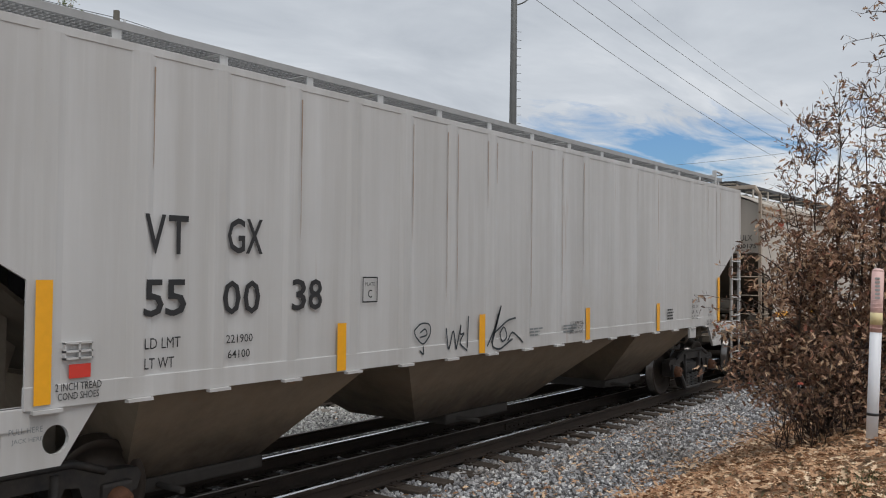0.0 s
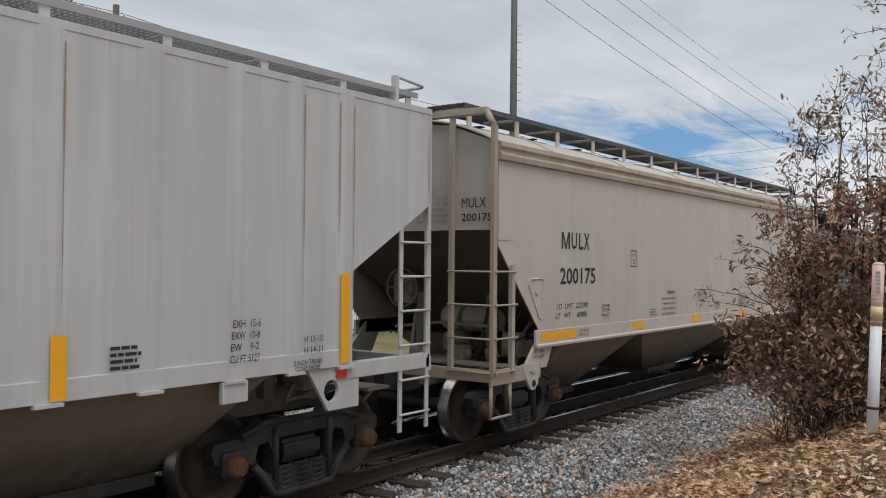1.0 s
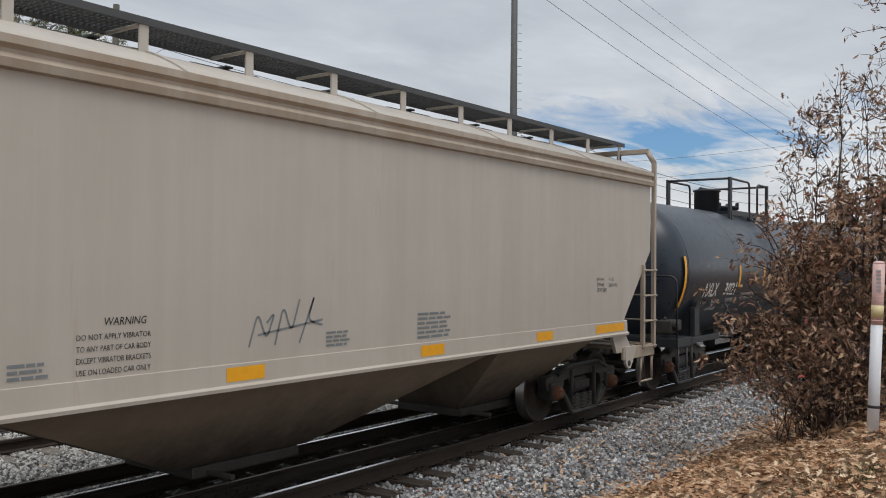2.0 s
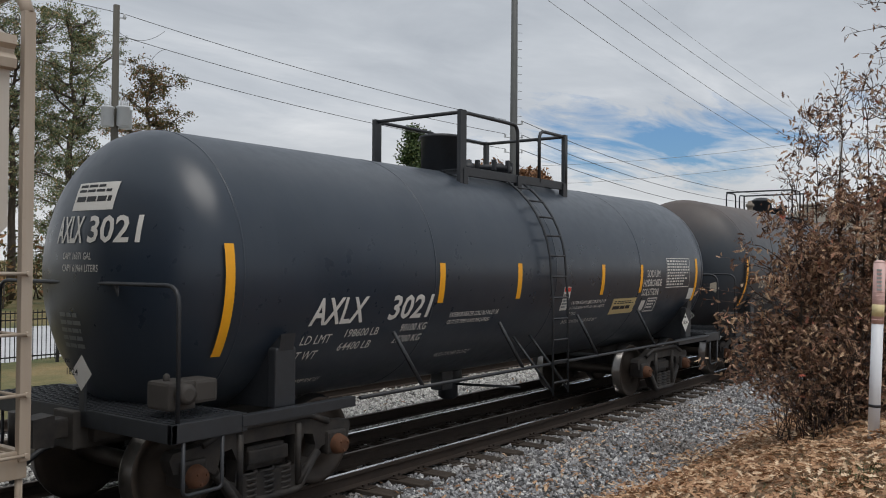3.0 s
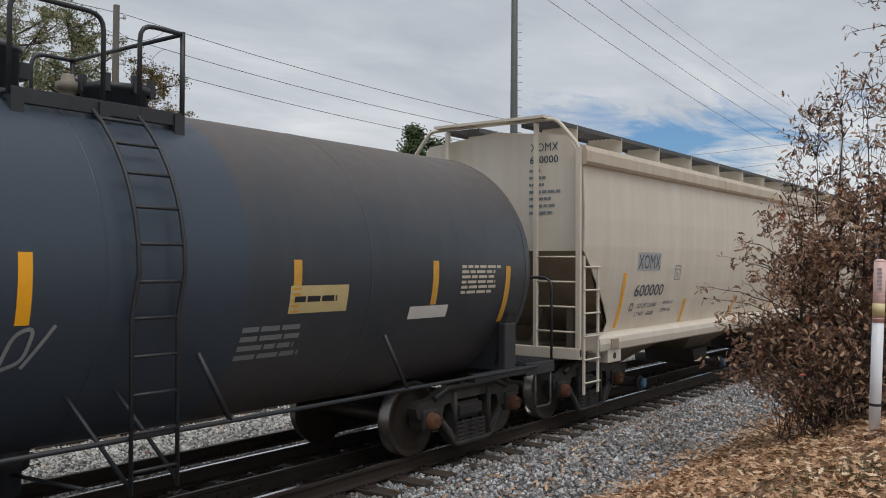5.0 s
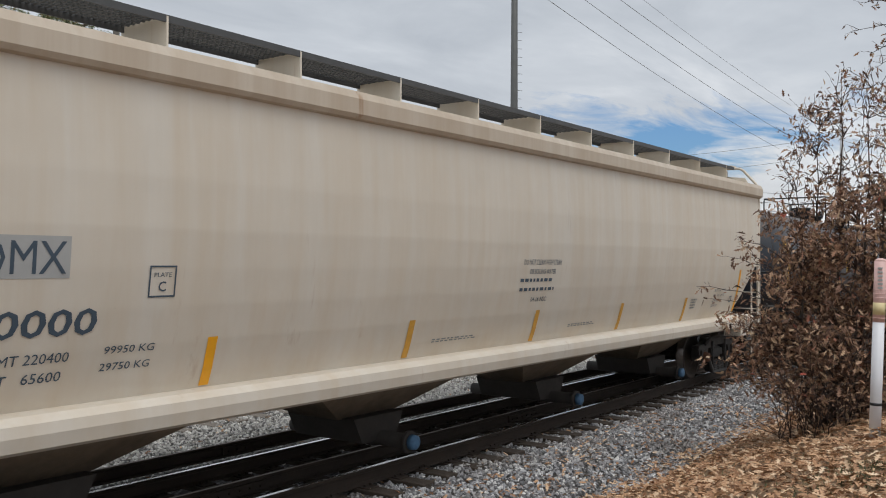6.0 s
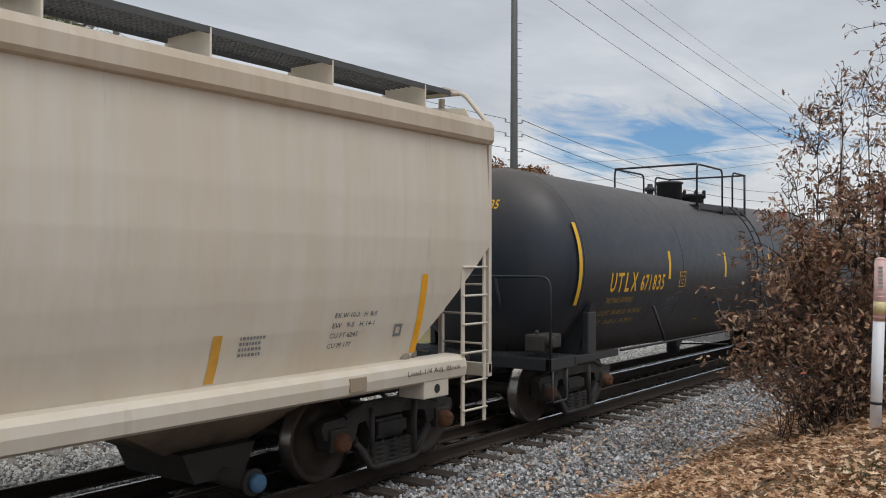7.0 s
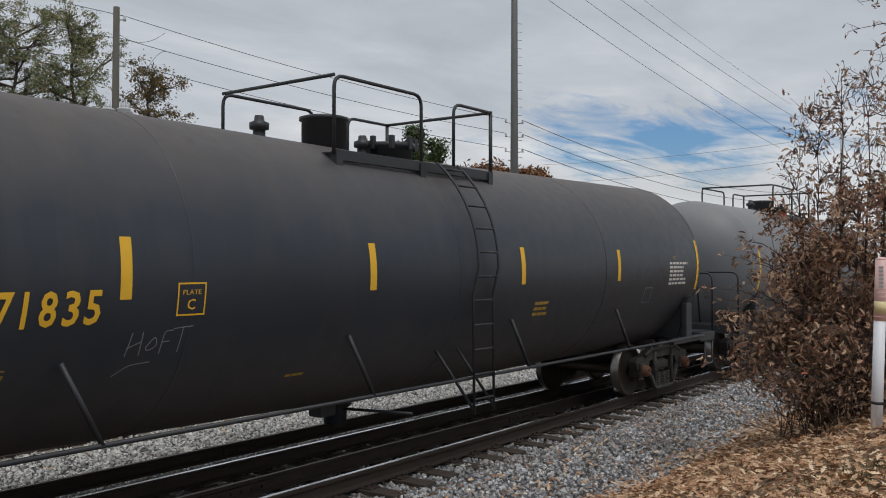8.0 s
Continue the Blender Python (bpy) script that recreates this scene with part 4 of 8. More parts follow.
oak_sapling()
overhanging_branch()
far_tree("pine_tree", 25.4, 41.8, 15.6, 4.1, 0.34, "needle", 31, "tall loose-crowned pine behind the fence", 11, 0.075, 56, 0.38, 38, broad=True)
far_tree("pine_tree", 22.7, 42.2, 15.6, 4.5, 0.33, "needle", 32, "tall loose-crowned pine behind the fence", 11, 0.075, 56, 0.38, 38, broad=True)
far_tree("ivy_clad_tree", 25.2, 35.4, 14.9, 2.9, 0.16, "needle", 33, "pine wrapped in ivy and brown creeper beside a utility pole", 11, 0.075, 56, 0.38, 44, broad=True)
far_tree("autumn_tree", 26.4, 30.5, 11.8, 2.3, 0.30, "autumn", 34, "thin half-bare autumn tree behind the utility pole", 10, 0.075, 44, 0.34, 34, broad=True)
far_tree("ivy_clad_tree", 58.5, 39.3, 13.8, 1.3, 0.35, "ivy", 35, "slim tree wrapped in green ivy far behind the tracks", 10, 0.16, 34, 0.5, 34)
far_tree("green_tree", 62.0, 39.6, 12.8, 2.0, 0.3, "ivy", 36, "round green tree far behind the tracks", 9, 0.18, 28, 0.55, 28)
far_tree("russet_oak", 87.2, 50.9, 12.3, 4.4, 0.45, "russet", 37, "broad russet oak far behind the tracks", 14, 0.28, 34, 0.9, 40)
far_tree("russet_oak", 90.2, 46.9, 12.0, 4.0, 0.45, "russet", 38, "broad russet oak far behind the tracks", 14, 0.28, 34, 0.9, 40)
thicket("scrub_belt", 5, 75, 36, 46, 3.6, 170, "autumn", 41, "belt of brown and olive scrub behind the paved lot")
thicket("scrub_belt", 70, 190, 48, 62, 4.6, 150, "russet", 42, "belt of russet scrub far behind the tracks", 0.3)


# ------------------------------------------------------------------ fence, poles, wires, marker post
def iron_fence():
    fence = tagged(new("fence"), "black metal picket fence beyond the grass", "fence", kind="structure")
    y, x0, x1 = 15.6, -6.0, 44.0
    z = -0.42
    for zz in (0.16, 1.15, 1.33):
        bm = bmesh.new()
        box(bm, x0, x1, y - 0.02, y + 0.02, z + zz, z + zz + 0.035)
        part("fence_rail", bm, M["fence"], fence)
    bm = bmesh.new()
    box(bm, -0.009, 0.009, -0.009, 0.009, 0.06, 1.42)
    picket = mesh_of("picket", bm, M["fence"])
    bm = bmesh.new()
    box(bm, -0.035, 0.035, -0.035, 0.035, -0.25, 1.52, 0.006)
    lathe(bm, [(1.52, 0.045), (1.56, 0.03), (1.58, 0.004)], "z", (0, 0, 0), 8)
    post = mesh_of("fence_post", bm, M["fence"])
    n = int((x1 - x0) / 2.4)
    for i in range(n + 1):
        part("fence_post", post, None, fence, at=pose(x0 + 2.4 * i, y, z))
    for i in range(288):
        part("picket", picket, None, fence, at=pose(x0 + 8 + 0.125 * i, y, z))


def utility_pole():
    pole = tagged(new("utility_pole"), "weathered wooden utility pole with three grey transformers", "pole")
    x, y, top = 19.65, 23.0, 12.25
    z0 = height(x, y) - 0.2
    bm = bmesh.new()
    tube(bm, [(x, y, z0), (x, y, 6), (x + 0.03, y, top)], 0.17, 14, 0.12)
    part("shaft", bm, M["pole"], pole)
    for a, zz in ((200, 7.85), (285, 7.9), (340, 7.85)):
        bm = bmesh.new()
        cx, cy = x + 0.42 * math.cos(math.radians(a)), y + 0.42 * math.sin(math.radians(a))
        lathe(bm, [(zz - 0.38, 0.20), (zz - 0.36, 0.245), (zz + 0.30, 0.245), (zz + 0.32, 0.27), (zz + 0.36, 0.27), (zz + 0.40, 0.18)], "z", (cx, cy, 0), 16)
        t = part("transformer", bm, M["galv"], pole, "grey cylindrical transformer")
        for s in (-0.1, 0.1):
            bm = bmesh.new()
            lathe(bm, [(zz + 0.38, 0.04), (zz + 0.48, 0.055), (zz + 0.55, 0.03), (zz + 0.75, 0.025)], "z", (cx + s, cy, 0), 8)
            part("bushing", bm, M["galv"], t)
    for zz in (11.75, 10.85, 9.95):
        bm = bmesh.new()
        tube(bm, [(x, y, zz), (x + 0.32, y - 0.1, zz + 0.06)], 0.03, 6)
        lathe(bm, [(zz, 0.05), (zz + 0.08, 0.075), (zz + 0.13, 0.04), (zz + 0.2, 0.05)], "z", (x + 0.32, y - 0.1, 0), 8)
        part("insulator", bm, M["galv"], pole)
    bm = bmesh.new()
    tube(bm, bend([(x, y, 5.8), (x + 0.9, y - 0.7, 6.3), (x + 1.7, y - 1.2, 6.35)], 0.5), 0.03, 6)
    box(bm, x + 1.55, x + 2.1, y - 1.45, y - 1.1, 6.28, 6.40, 0.03)
    part("street_lamp_arm", bm, M["galv"], pole, "grey street lamp on a curved arm")


def wires_between(name, a, b, sag, r, label, n=14, mat="wire"):
    a, b = Vector(a), Vector(b)
    bm = bmesh.new()
    tube(bm, [a.lerp(b, i / n) - Vector((0, 0, 4 * sag * (i / n) * (1 - i / n))) for i in range(n + 1)], r, 5)
    tagged(part(name, bm, M[mat]), label, "cable")


def steel_pole():
    pole = tagged(new("transmission_pole"), "tall slim grey transmission pole behind the tracks", "pole")
    x, y = 37.4, 15.95
    bm = bmesh.new()
    tube(bm, [(x, y, height(x, y) - 0.3), (x, y, 8), (x + 0.05, y, 22.0)], 0.25, 18, 0.13)
    part("shaft", bm, M["steel_pole"], pole)
    for zz in (7.85, 8.6, 9.3):
        for s in (-1, 1):
            bm = bmesh.new()
            tube(bm, [(x, y, zz), (x + s * 0.34, y - s * 0.26, zz + 0.05)], 0.022, 6)
            for j in range(4):
                lathe(bm, [(zz + 0.02 + 0.045 * j, 0.03), (zz + 0.035 + 0.045 * j, 0.065), (zz + 0.05 + 0.045 * j, 0.03)], "z", (x + s * 0.36, y - s * 0.27, 0), 8)
            part("insulator", bm, M["galv"], pole)
    for zz in (15.65, 17.05, 18.45, 19.55):
        bm = bmesh.new()
        tube(bm, bend([(x, y, zz), (x + 0.35, y - 0.3, zz + 0.15), (x + 0.75, y - 0.6, zz + 0.55)], 0.3), 0.035, 6)
        part("bracket", bm, M["steel_pole"], pole)
    for i in range(28):
        bm = bmesh.new()
        tube(bm, [(x + 0.14, y - 0.14, 3 + i * 0.42), (x + 0.30, y - 0.28, 3 + i * 0.42)], 0.011, 4)
        part("step_peg", bm, M["steel_pole"], pole)


def marker_post():
    post = tagged(new("marker_post"), "white plastic marker post with a sun-faded pink top", "marker post")
    base, tip = Vector((8.79, -5.81, 0.70)), Vector((8.81, -5.865, 2.385))
    ax = (tip - base)

    def ring(t0, t1, r, mat, name, label="", cap=False):
        bm = bmesh.new()
        pts = [base + ax * t0, base + ax * t1]
        if cap:
            pts = [base + ax * t0, base + ax * (t1 - 0.012)]
        tube(bm, pts, r, 24)
        if cap:
            lathe(bm, [(0, r), (0.012, r * 0.93), (0.022, r * 0.7), (0.028, r * 0.3)], "z", base + ax * (t1 - 0.012), 24)
        return part(name, bm, M[mat], post, label)

    ring(0.0, 0.66, 0.050, "post_white", "tube")
    ring(0.6601, 1.0, 0.0515, "post_pink", "cap", "faded pink upper sleeve", True)
    ring(0.21, 0.225, 0.0525, "ink", "band", "black band")
    ring(0.70, 0.765, 0.0525, "post_label", "label", "yellow warning label")
    for t in (0.68, 0.79, 0.81, 0.83):
        ring(t, t + 0.004, 0.0528, "post_pink", "printed_line")
    bm = bmesh.new()
    c = base + ax * 0.90
    for k in range(6):
        box(bm, c.x - 0.056, c.x - 0.046, c.y - 0.03, c.y + 0.01, c.z - 0.10 + 0.035 * k, c.z - 0.082 + 0.035 * k)
    part("printed_text", bm, M["old_patch"], post)


iron_fence()
utility_pole()
steel_pole()
marker_post()
for za, zl, zb, zr in ((11.95, 14.7, 9.5, 8.3), (11.05, 12.6, 8.8, 7.5), (10.15, 11.2, 8.05, 6.8)):
    wires_between("overhead_cable", (19.97, 22.9, za), (37.05, 16.2, zb), 0.25, 0.013, "black overhead cable between two poles")
    wires_between("overhead_cable", (19.97, 22.9, za), (1.9, 30.05, zl), 0.3, 0.013, "black overhead cable running on past the pole")
    wires_between("overhead_cable", (37.75, 15.7, zb), (77.5, 13.9, zr), 0.9, 0.017, "black overhead cable running on along the tracks")
for i, (za, end) in enumerate(((16.2, (74.11, 13.35, 11.73)), (17.6, (74.37, 12.97, 12.98)), (19.0, (74.91, 12.22, 14.14)), (20.1, (74.62, 12.58, 15.30)))):
    wires_between("transmission_cable", (38.15, 15.35, za), end, 0.35, 0.015 if i < 3 else 0.010, "thin grey transmission cable high over the tracks", 14, "wire_thin")
wires_between("service_cable", (69.47, 33.00, 11.24), (73.12, 11.33, 12.06), 0.3, 0.015, "thin grey cable across the sky", 14, "wire_thin")
wires_between("service_cable", (69.49, 33.01, 9.54), (73.14, 11.34, 10.66), 0.3, 0.015, "thin grey cable across the sky", 14, "wire_thin")
wires_between("jumper_cable", (19.7, 22.9, 11.2), (21.3, 22.2, 11.45), 0.35, 0.009, "slack thin jumper cable at the utility pole", 10)
wires_between("jumper_cable", (20.6, 22.5, 9.7), (21.4, 22.2, 10.75), -0.25, 0.009, "slack thin jumper cable at the utility pole", 10)
far_pole = tagged(new("far_utility_pole"), "slim grey utility pole behind the young oak", "pole")
bm = bmesh.new()
tube(bm, [(74.97, 8.78, -0.4), (74.97, 8.78, 14.2)], 0.17, 10, 0.14)
part("shaft", bm, M["galv"], far_pole)


# ------------------------------------------------------------------ trucks
def coil_profile(z0, z1, r, turns):
    return [(r * math.cos(2 * math.pi * i / 10), r * math.sin(2 * math.pi * i / 10), z0 + (z1 - z0) * i / (10 * turns)) for i in range(10 * turns + 1)]


WHEELBASE, RADIUS = 1.80, 0.457
TRUCK = {}


def truck_meshes():
    # wheelset: axle, two wheels with dished faces and flanges
    bm = bmesh.new()
    lathe(bm, [(-1.0, 0.07), (-0.62, 0.085), (0.62, 0.085), (1.0, 0.07)], "y", (0, 0, 0), 16)
    for s in (-1, 1):
        pr = [(s * 0.66, 0.11), (s * 0.665, 0.20), (s * 0.70, 0.30), (s * 0.683, 0.40), (s * 0.683, 0.485), (s * 0.705, 0.486), (s * 0.722, 0.462), (s * 0.82, RADIUS - 0.003),
              (s * 0.825, RADIUS - 0.012), (s * 0.822, 0.39), (s * 0.775, 0.37), (s * 0.765, 0.27), (s * 0.80, 0.16), (s * 0.83, 0.11)]
        lathe(bm, pr, "y", (0, 0, 0), 40)
    me = mesh_of("wheelset", bm, [M["wheel"], M["tread"]])
    for p in me.polygons:
        q = p.center
        r = math.hypot(q.x, q.z)
        if 0.45 < r < 0.475 and 0.72 < abs(q.y) < 0.82:
            p.material_index = 1
        if 0.470 < r and abs(q.y) < 0.722:
            p.material_index = 1
    TRUCK["wheelset"] = me
    # cast side frame, with its three openings
    hb = WHEELBASE / 2
    outer = [(-hb - 0.24, 0.62), (-hb - 0.20, 0.68), (-hb + 0.10, 0.70), (-0.52, 0.80), (0.52, 0.80), (hb - 0.10, 0.70), (hb + 0.20, 0.68), (hb + 0.24, 0.62),
             (hb + 0.20, 0.50), (hb - 0.18, 0.46), (hb - 0.30, 0.38), (0.40, 0.12), (0.34, 0.09), (-0.34, 0.09), (-0.40, 0.12), (-hb + 0.30, 0.38), (-hb + 0.18, 0.46), (-hb - 0.20, 0.50)]
    holes = [[(-0.33, 0.34), (0.33, 0.34), (0.33, 0.64), (-0.33, 0.64)],
             [(0.42, 0.30), (0.56, 0.36), (0.62, 0.48), (0.58, 0.60), (0.46, 0.62), (0.40, 0.50)],
             [(-0.42, 0.30), (-0.40, 0.50), (-0.46, 0.62), (-0.58, 0.60), (-0.62, 0.48), (-0.56, 0.36)]]

    def plate(bm, y0, y1):
        loops = []
        for pts in [outer] + holes:
            loops.append([[bm.verts.new((x, y, z)) for x, z in pts] for y in (y0, y1)])
        for k in (0, 1):
            es = []
            for lp in loops:
                v = lp[k]
                es += [bm.edges.new((v[i], v[(i + 1) % len(v)])) for i in range(len(v))]
            bmesh.ops.triangle_fill(bm, edges=es, use_beauty=True)
        for a, b in loops:
            for i in range(len(a)):
                bm.faces.new((a[i], b[i], b[(i + 1) % len(a)], a[(i + 1) % len(a)]))

    bm = bmesh.new()
    plate(bm, -1.06, -0.92)
    # raised rims round the casting
    tube(bm, [(x, -1.065, z) for x, z in outer[2:6]], 0.035, 6)
    tube(bm, [(x, -1.065, z) for x, z in outer[10:16]], 0.04, 6)
    for s in (-1, 1):
        tube(bm, [(s * 0.37, -1.065, 0.14), (s * 0.37, -1.065, 0.74)], 0.035, 6)
        tube(bm, [(s * 0.37, -1.06, 0.15), (s * (hb - 0.25), -1.06, 0.42)], 0.045, 6)
        box(bm, s * hb - 0.14, s * hb + 0.14, -1.10, -0.86, 0.36, 0.60, 0.03)
    TRUCK["side_frame"] = mesh_of("side_frame", bm, M["cast"])
    bm = bmesh.new()
    lathe(bm, [(-1.20, 0.045), (-1.19, 0.085), (-1.12, 0.105), (-1.02, 0.115), (-0.9, 0.115)], "y", (0, 0, 0), 18)
    for k in range(3):
        a = 2 * math.pi * k / 3 + 0.4
        lathe(bm, [(-1.215, 0.014), (-1.185, 0.016)], "y", (0.055 * math.cos(a), 0, 0.055 * math.sin(a)), 6)
    TRUCK["bearing_cap"] = mesh_of("bearing_cap", bm, M["hub"])
    bm = bmesh.new()
    for x in (-0.22, 0.0, 0.22):
        tube(bm, [(x + p[0], -0.99 + p[1], p[2]) for p in coil_profile(0.10, 0.36, 0.085, 5)], 0.018, 5)
    TRUCK["spring_nest"] = mesh_of("spring_nest", bm, M["cast"])
    bm = bmesh.new()
    box(bm, -0.24, 0.24, -1.02, 1.02, 0.36, 0.60, 0.04)
    lathe(bm, [(0.6, 0.30), (0.78, 0.26)], "z", (0, 0, 0), 20)
    for s in (-1, 1):
        box(bm, s * 0.42 - 0.04, s * 0.42 + 0.04, -0.8, 0.8, 0.30, 0.42, 0.02)
        box(bm, -0.25, 0.25, s * 1.03 - 0.03, s * 1.03 + 0.03, 0.42, 0.56, 0.02)
    TRUCK["truck"] = mesh_of("truck", bm, M["cast"])


truck_meshes()
WHEELS = []


def add_truck(car, x):
    t = part("truck", TRUCK["truck"], None, car, "grimy cast steel truck with coil springs", at=pose(x, 0, 0))
    for turn in (0, 180):
        part("side_frame", TRUCK["side_frame"], None, t, at=pose(0, 0, 0, 0, 0, turn))
        part("spring_nest", TRUCK["spring_nest"], None, t, at=pose(0, 0, 0, 0, 0, turn))
        for s in (-1, 1):
            part("bearing_cap", TRUCK["bearing_cap"], None, t, "rusty bearing cap", at=pose(s * WHEELBASE / 2, 0, RADIUS, 0, 0, turn))
    for s in (-1, 1):
        w = part("wheelset", TRUCK["wheelset"], None, t, "oily steel wheels on an axle", at=pose(s * WHEELBASE / 2, 0, RADIUS))
        WHEELS.append((w, s * WHEELBASE / 2))


def add_couplers(car, half):
    for s in (-1, 1):
        bm = bmesh.new()
        box(bm, *sorted((s * (half - 1.9), s * (half - 0.35))), -0.17, 0.17, 0.66, 1.0, 0.02)
        part("draft_sill", bm, M["dark_grey"], car)
        bm = bmesh.new()
        box(bm, *sorted((s * (half - 0.5), s * (half - 0.12))), -0.09, 0.09, 0.76, 0.94, 0.02)
        prism(bm, [(s * (half - 0.16), 0.72), (s * (half + 0.03), 0.74), (s * (half + 0.03), 0.98), (s * (half - 0.16), 1.0)], -0.20, 0.02)
        lathe(bm, [(0.70, 0.09), (1.02, 0.09)], "z", (s * (half - 0.02), 0.13, 0), 12)
        part("coupler", bm, M["cast"], car)
        bm = bmesh.new()
        tube(bm, bend([(s * (half - 0.8), 0.28, 0.70), (s * (half - 0.35), 0.34, 0.62), (s * (half - 0.05), 0.3, 0.42), (s * half, 0.2, 0.40)], 0.2), 0.028, 7)
        part("air_hose", bm, M["black_metal"], car)


def ladder(name, car, x, y, z0, z1, width, along, rungs, mat, r=0.014, wide=0.055, label=""):
    """Two stiles and their rungs; along: 'x' on a side, 'y' on an end."""
    bm = bmesh.new()
    for s in (-0.5, 0.5):
        cx, cy = (x + s * width, y) if along == "x" else (x, y + s * width)
        box(bm, cx - wide / 2, cx + wide / 2, cy - 0.012, cy + 0.012, z0, z1, 0.003)
    ob = part(name, bm, mat, car, label)
    for i in range(rungs):
        z = z0 + (z1 - z0) * (i + 0.5) / rungs
        bm = bmesh.new()
        a = (x - width / 2 - 0.03, y - 0.02, z) if along == "x" else (x - 0.02, y - width / 2 - 0.03, z)
        b = (x + width / 2 + 0.03, y - 0.02, z) if along == "x" else (x - 0.02, y + width / 2 + 0.03, z)
        tube(bm, [a, b], r, 6)
        part("rung", bm, mat, ob)
    return ob


def grating(name, car, x0, x1, y0, y1, z, mat, dx, dy, label="", h=0.04):
    """An open walkway of crossing bars within a rim."""
    bm = bmesh.new()
    n = int((x1 - x0) / dx)
    for i in range(n + 1):
        x = x0 + (x1 - x0) * i / n
        box(bm, x - 0.011, x + 0.011, y0, y1, z - 0.012, z)
    m = int((y1 - y0) / dy)
    for j in range(m + 1):
        y = y0 + (y1 - y0) * j / m
        big = j in (0, m)
        box(bm, x0, x1, y - (0.008 if big else 0.013), y + (0.008 if big else 0.013), z - (h if big else 0.014), z + 0.004)
    return part(name, bm, mat, car, label)


def on_side(y):
    """Places flat shapes on the near flank, at x, z of their lower left corner."""
    return lambda x0, z0: (lambda u, v: (x0 + u, y, z0 + v))


def on_tank(r, zc, out=0.005, droop=0.0, cyl=1.0):
    """Places flat shapes on the tank's near flank; v is measured upright."""
    def at(x0, z0):
        def place(u, v):
            zm = zc - droop * max(0.0, 1 - abs(x0 + u) / cyl)
            s = max(-0.999, min(0.999, (z0 + v - zm) / r))
            a = math.asin(s)
            return (x0 + u, -(r + out) * math.cos(a), zm + (r + out) * math.sin(a))
        return place
    return at


def write(car, spot, body, x, z, w, h, mat, lean=0.0, bold=0.0, name="lettering", label=""):
    return part(name, sheet_mesh(name, letters(body, w, h, lean, bold), M[mat], spot(x, z)), None, car, label)


def mark(car, spot, flat, x, z, mat, name, label=""):
    return part(name, sheet_mesh(name, flat, M[mat], spot(x, z)), None, car, label)


def plate_c(car, spot, x, z, w, h, mat):
    ob = mark(car, spot, frame_lines(w, h, 0.014), x, z, mat, "plate_box")
    ob2 = write(car, spot, "PLATE", x + w * 0.18, z + h * 0.64, w * 0.64, h * 0.14, mat)
    ob3 = write(car, spot, "C", x + w * 0.36, z + h * 0.18, w * 0.28, h * 0.32, mat, 0, 0.01)


# ------------------------------------------------------------------ hopper cars
def pocket(bm, x0, x1, ax0, ax1, ytop, ybot, ztop, zbot):
    """A funnel from the wide mouth x0..x1 down to the outlet ax0..ax1."""
    t = [bm.verts.new((x, y, ztop)) for x, y in ((x0, -ytop), (x1, -ytop), (x1, ytop), (x0, ytop))]
    b = [bm.verts.new((x, y, zbot)) for x, y in ((ax0, -ybot), (ax1, -ybot), (ax1, ybot), (ax0, ybot))]
    bm.faces.new(t), bm.faces.new(b[::-1])
    for i in range(4):
        bm.faces.new((t[i], t[(i + 1) % 4], b[(i + 1) % 4], b[i]))


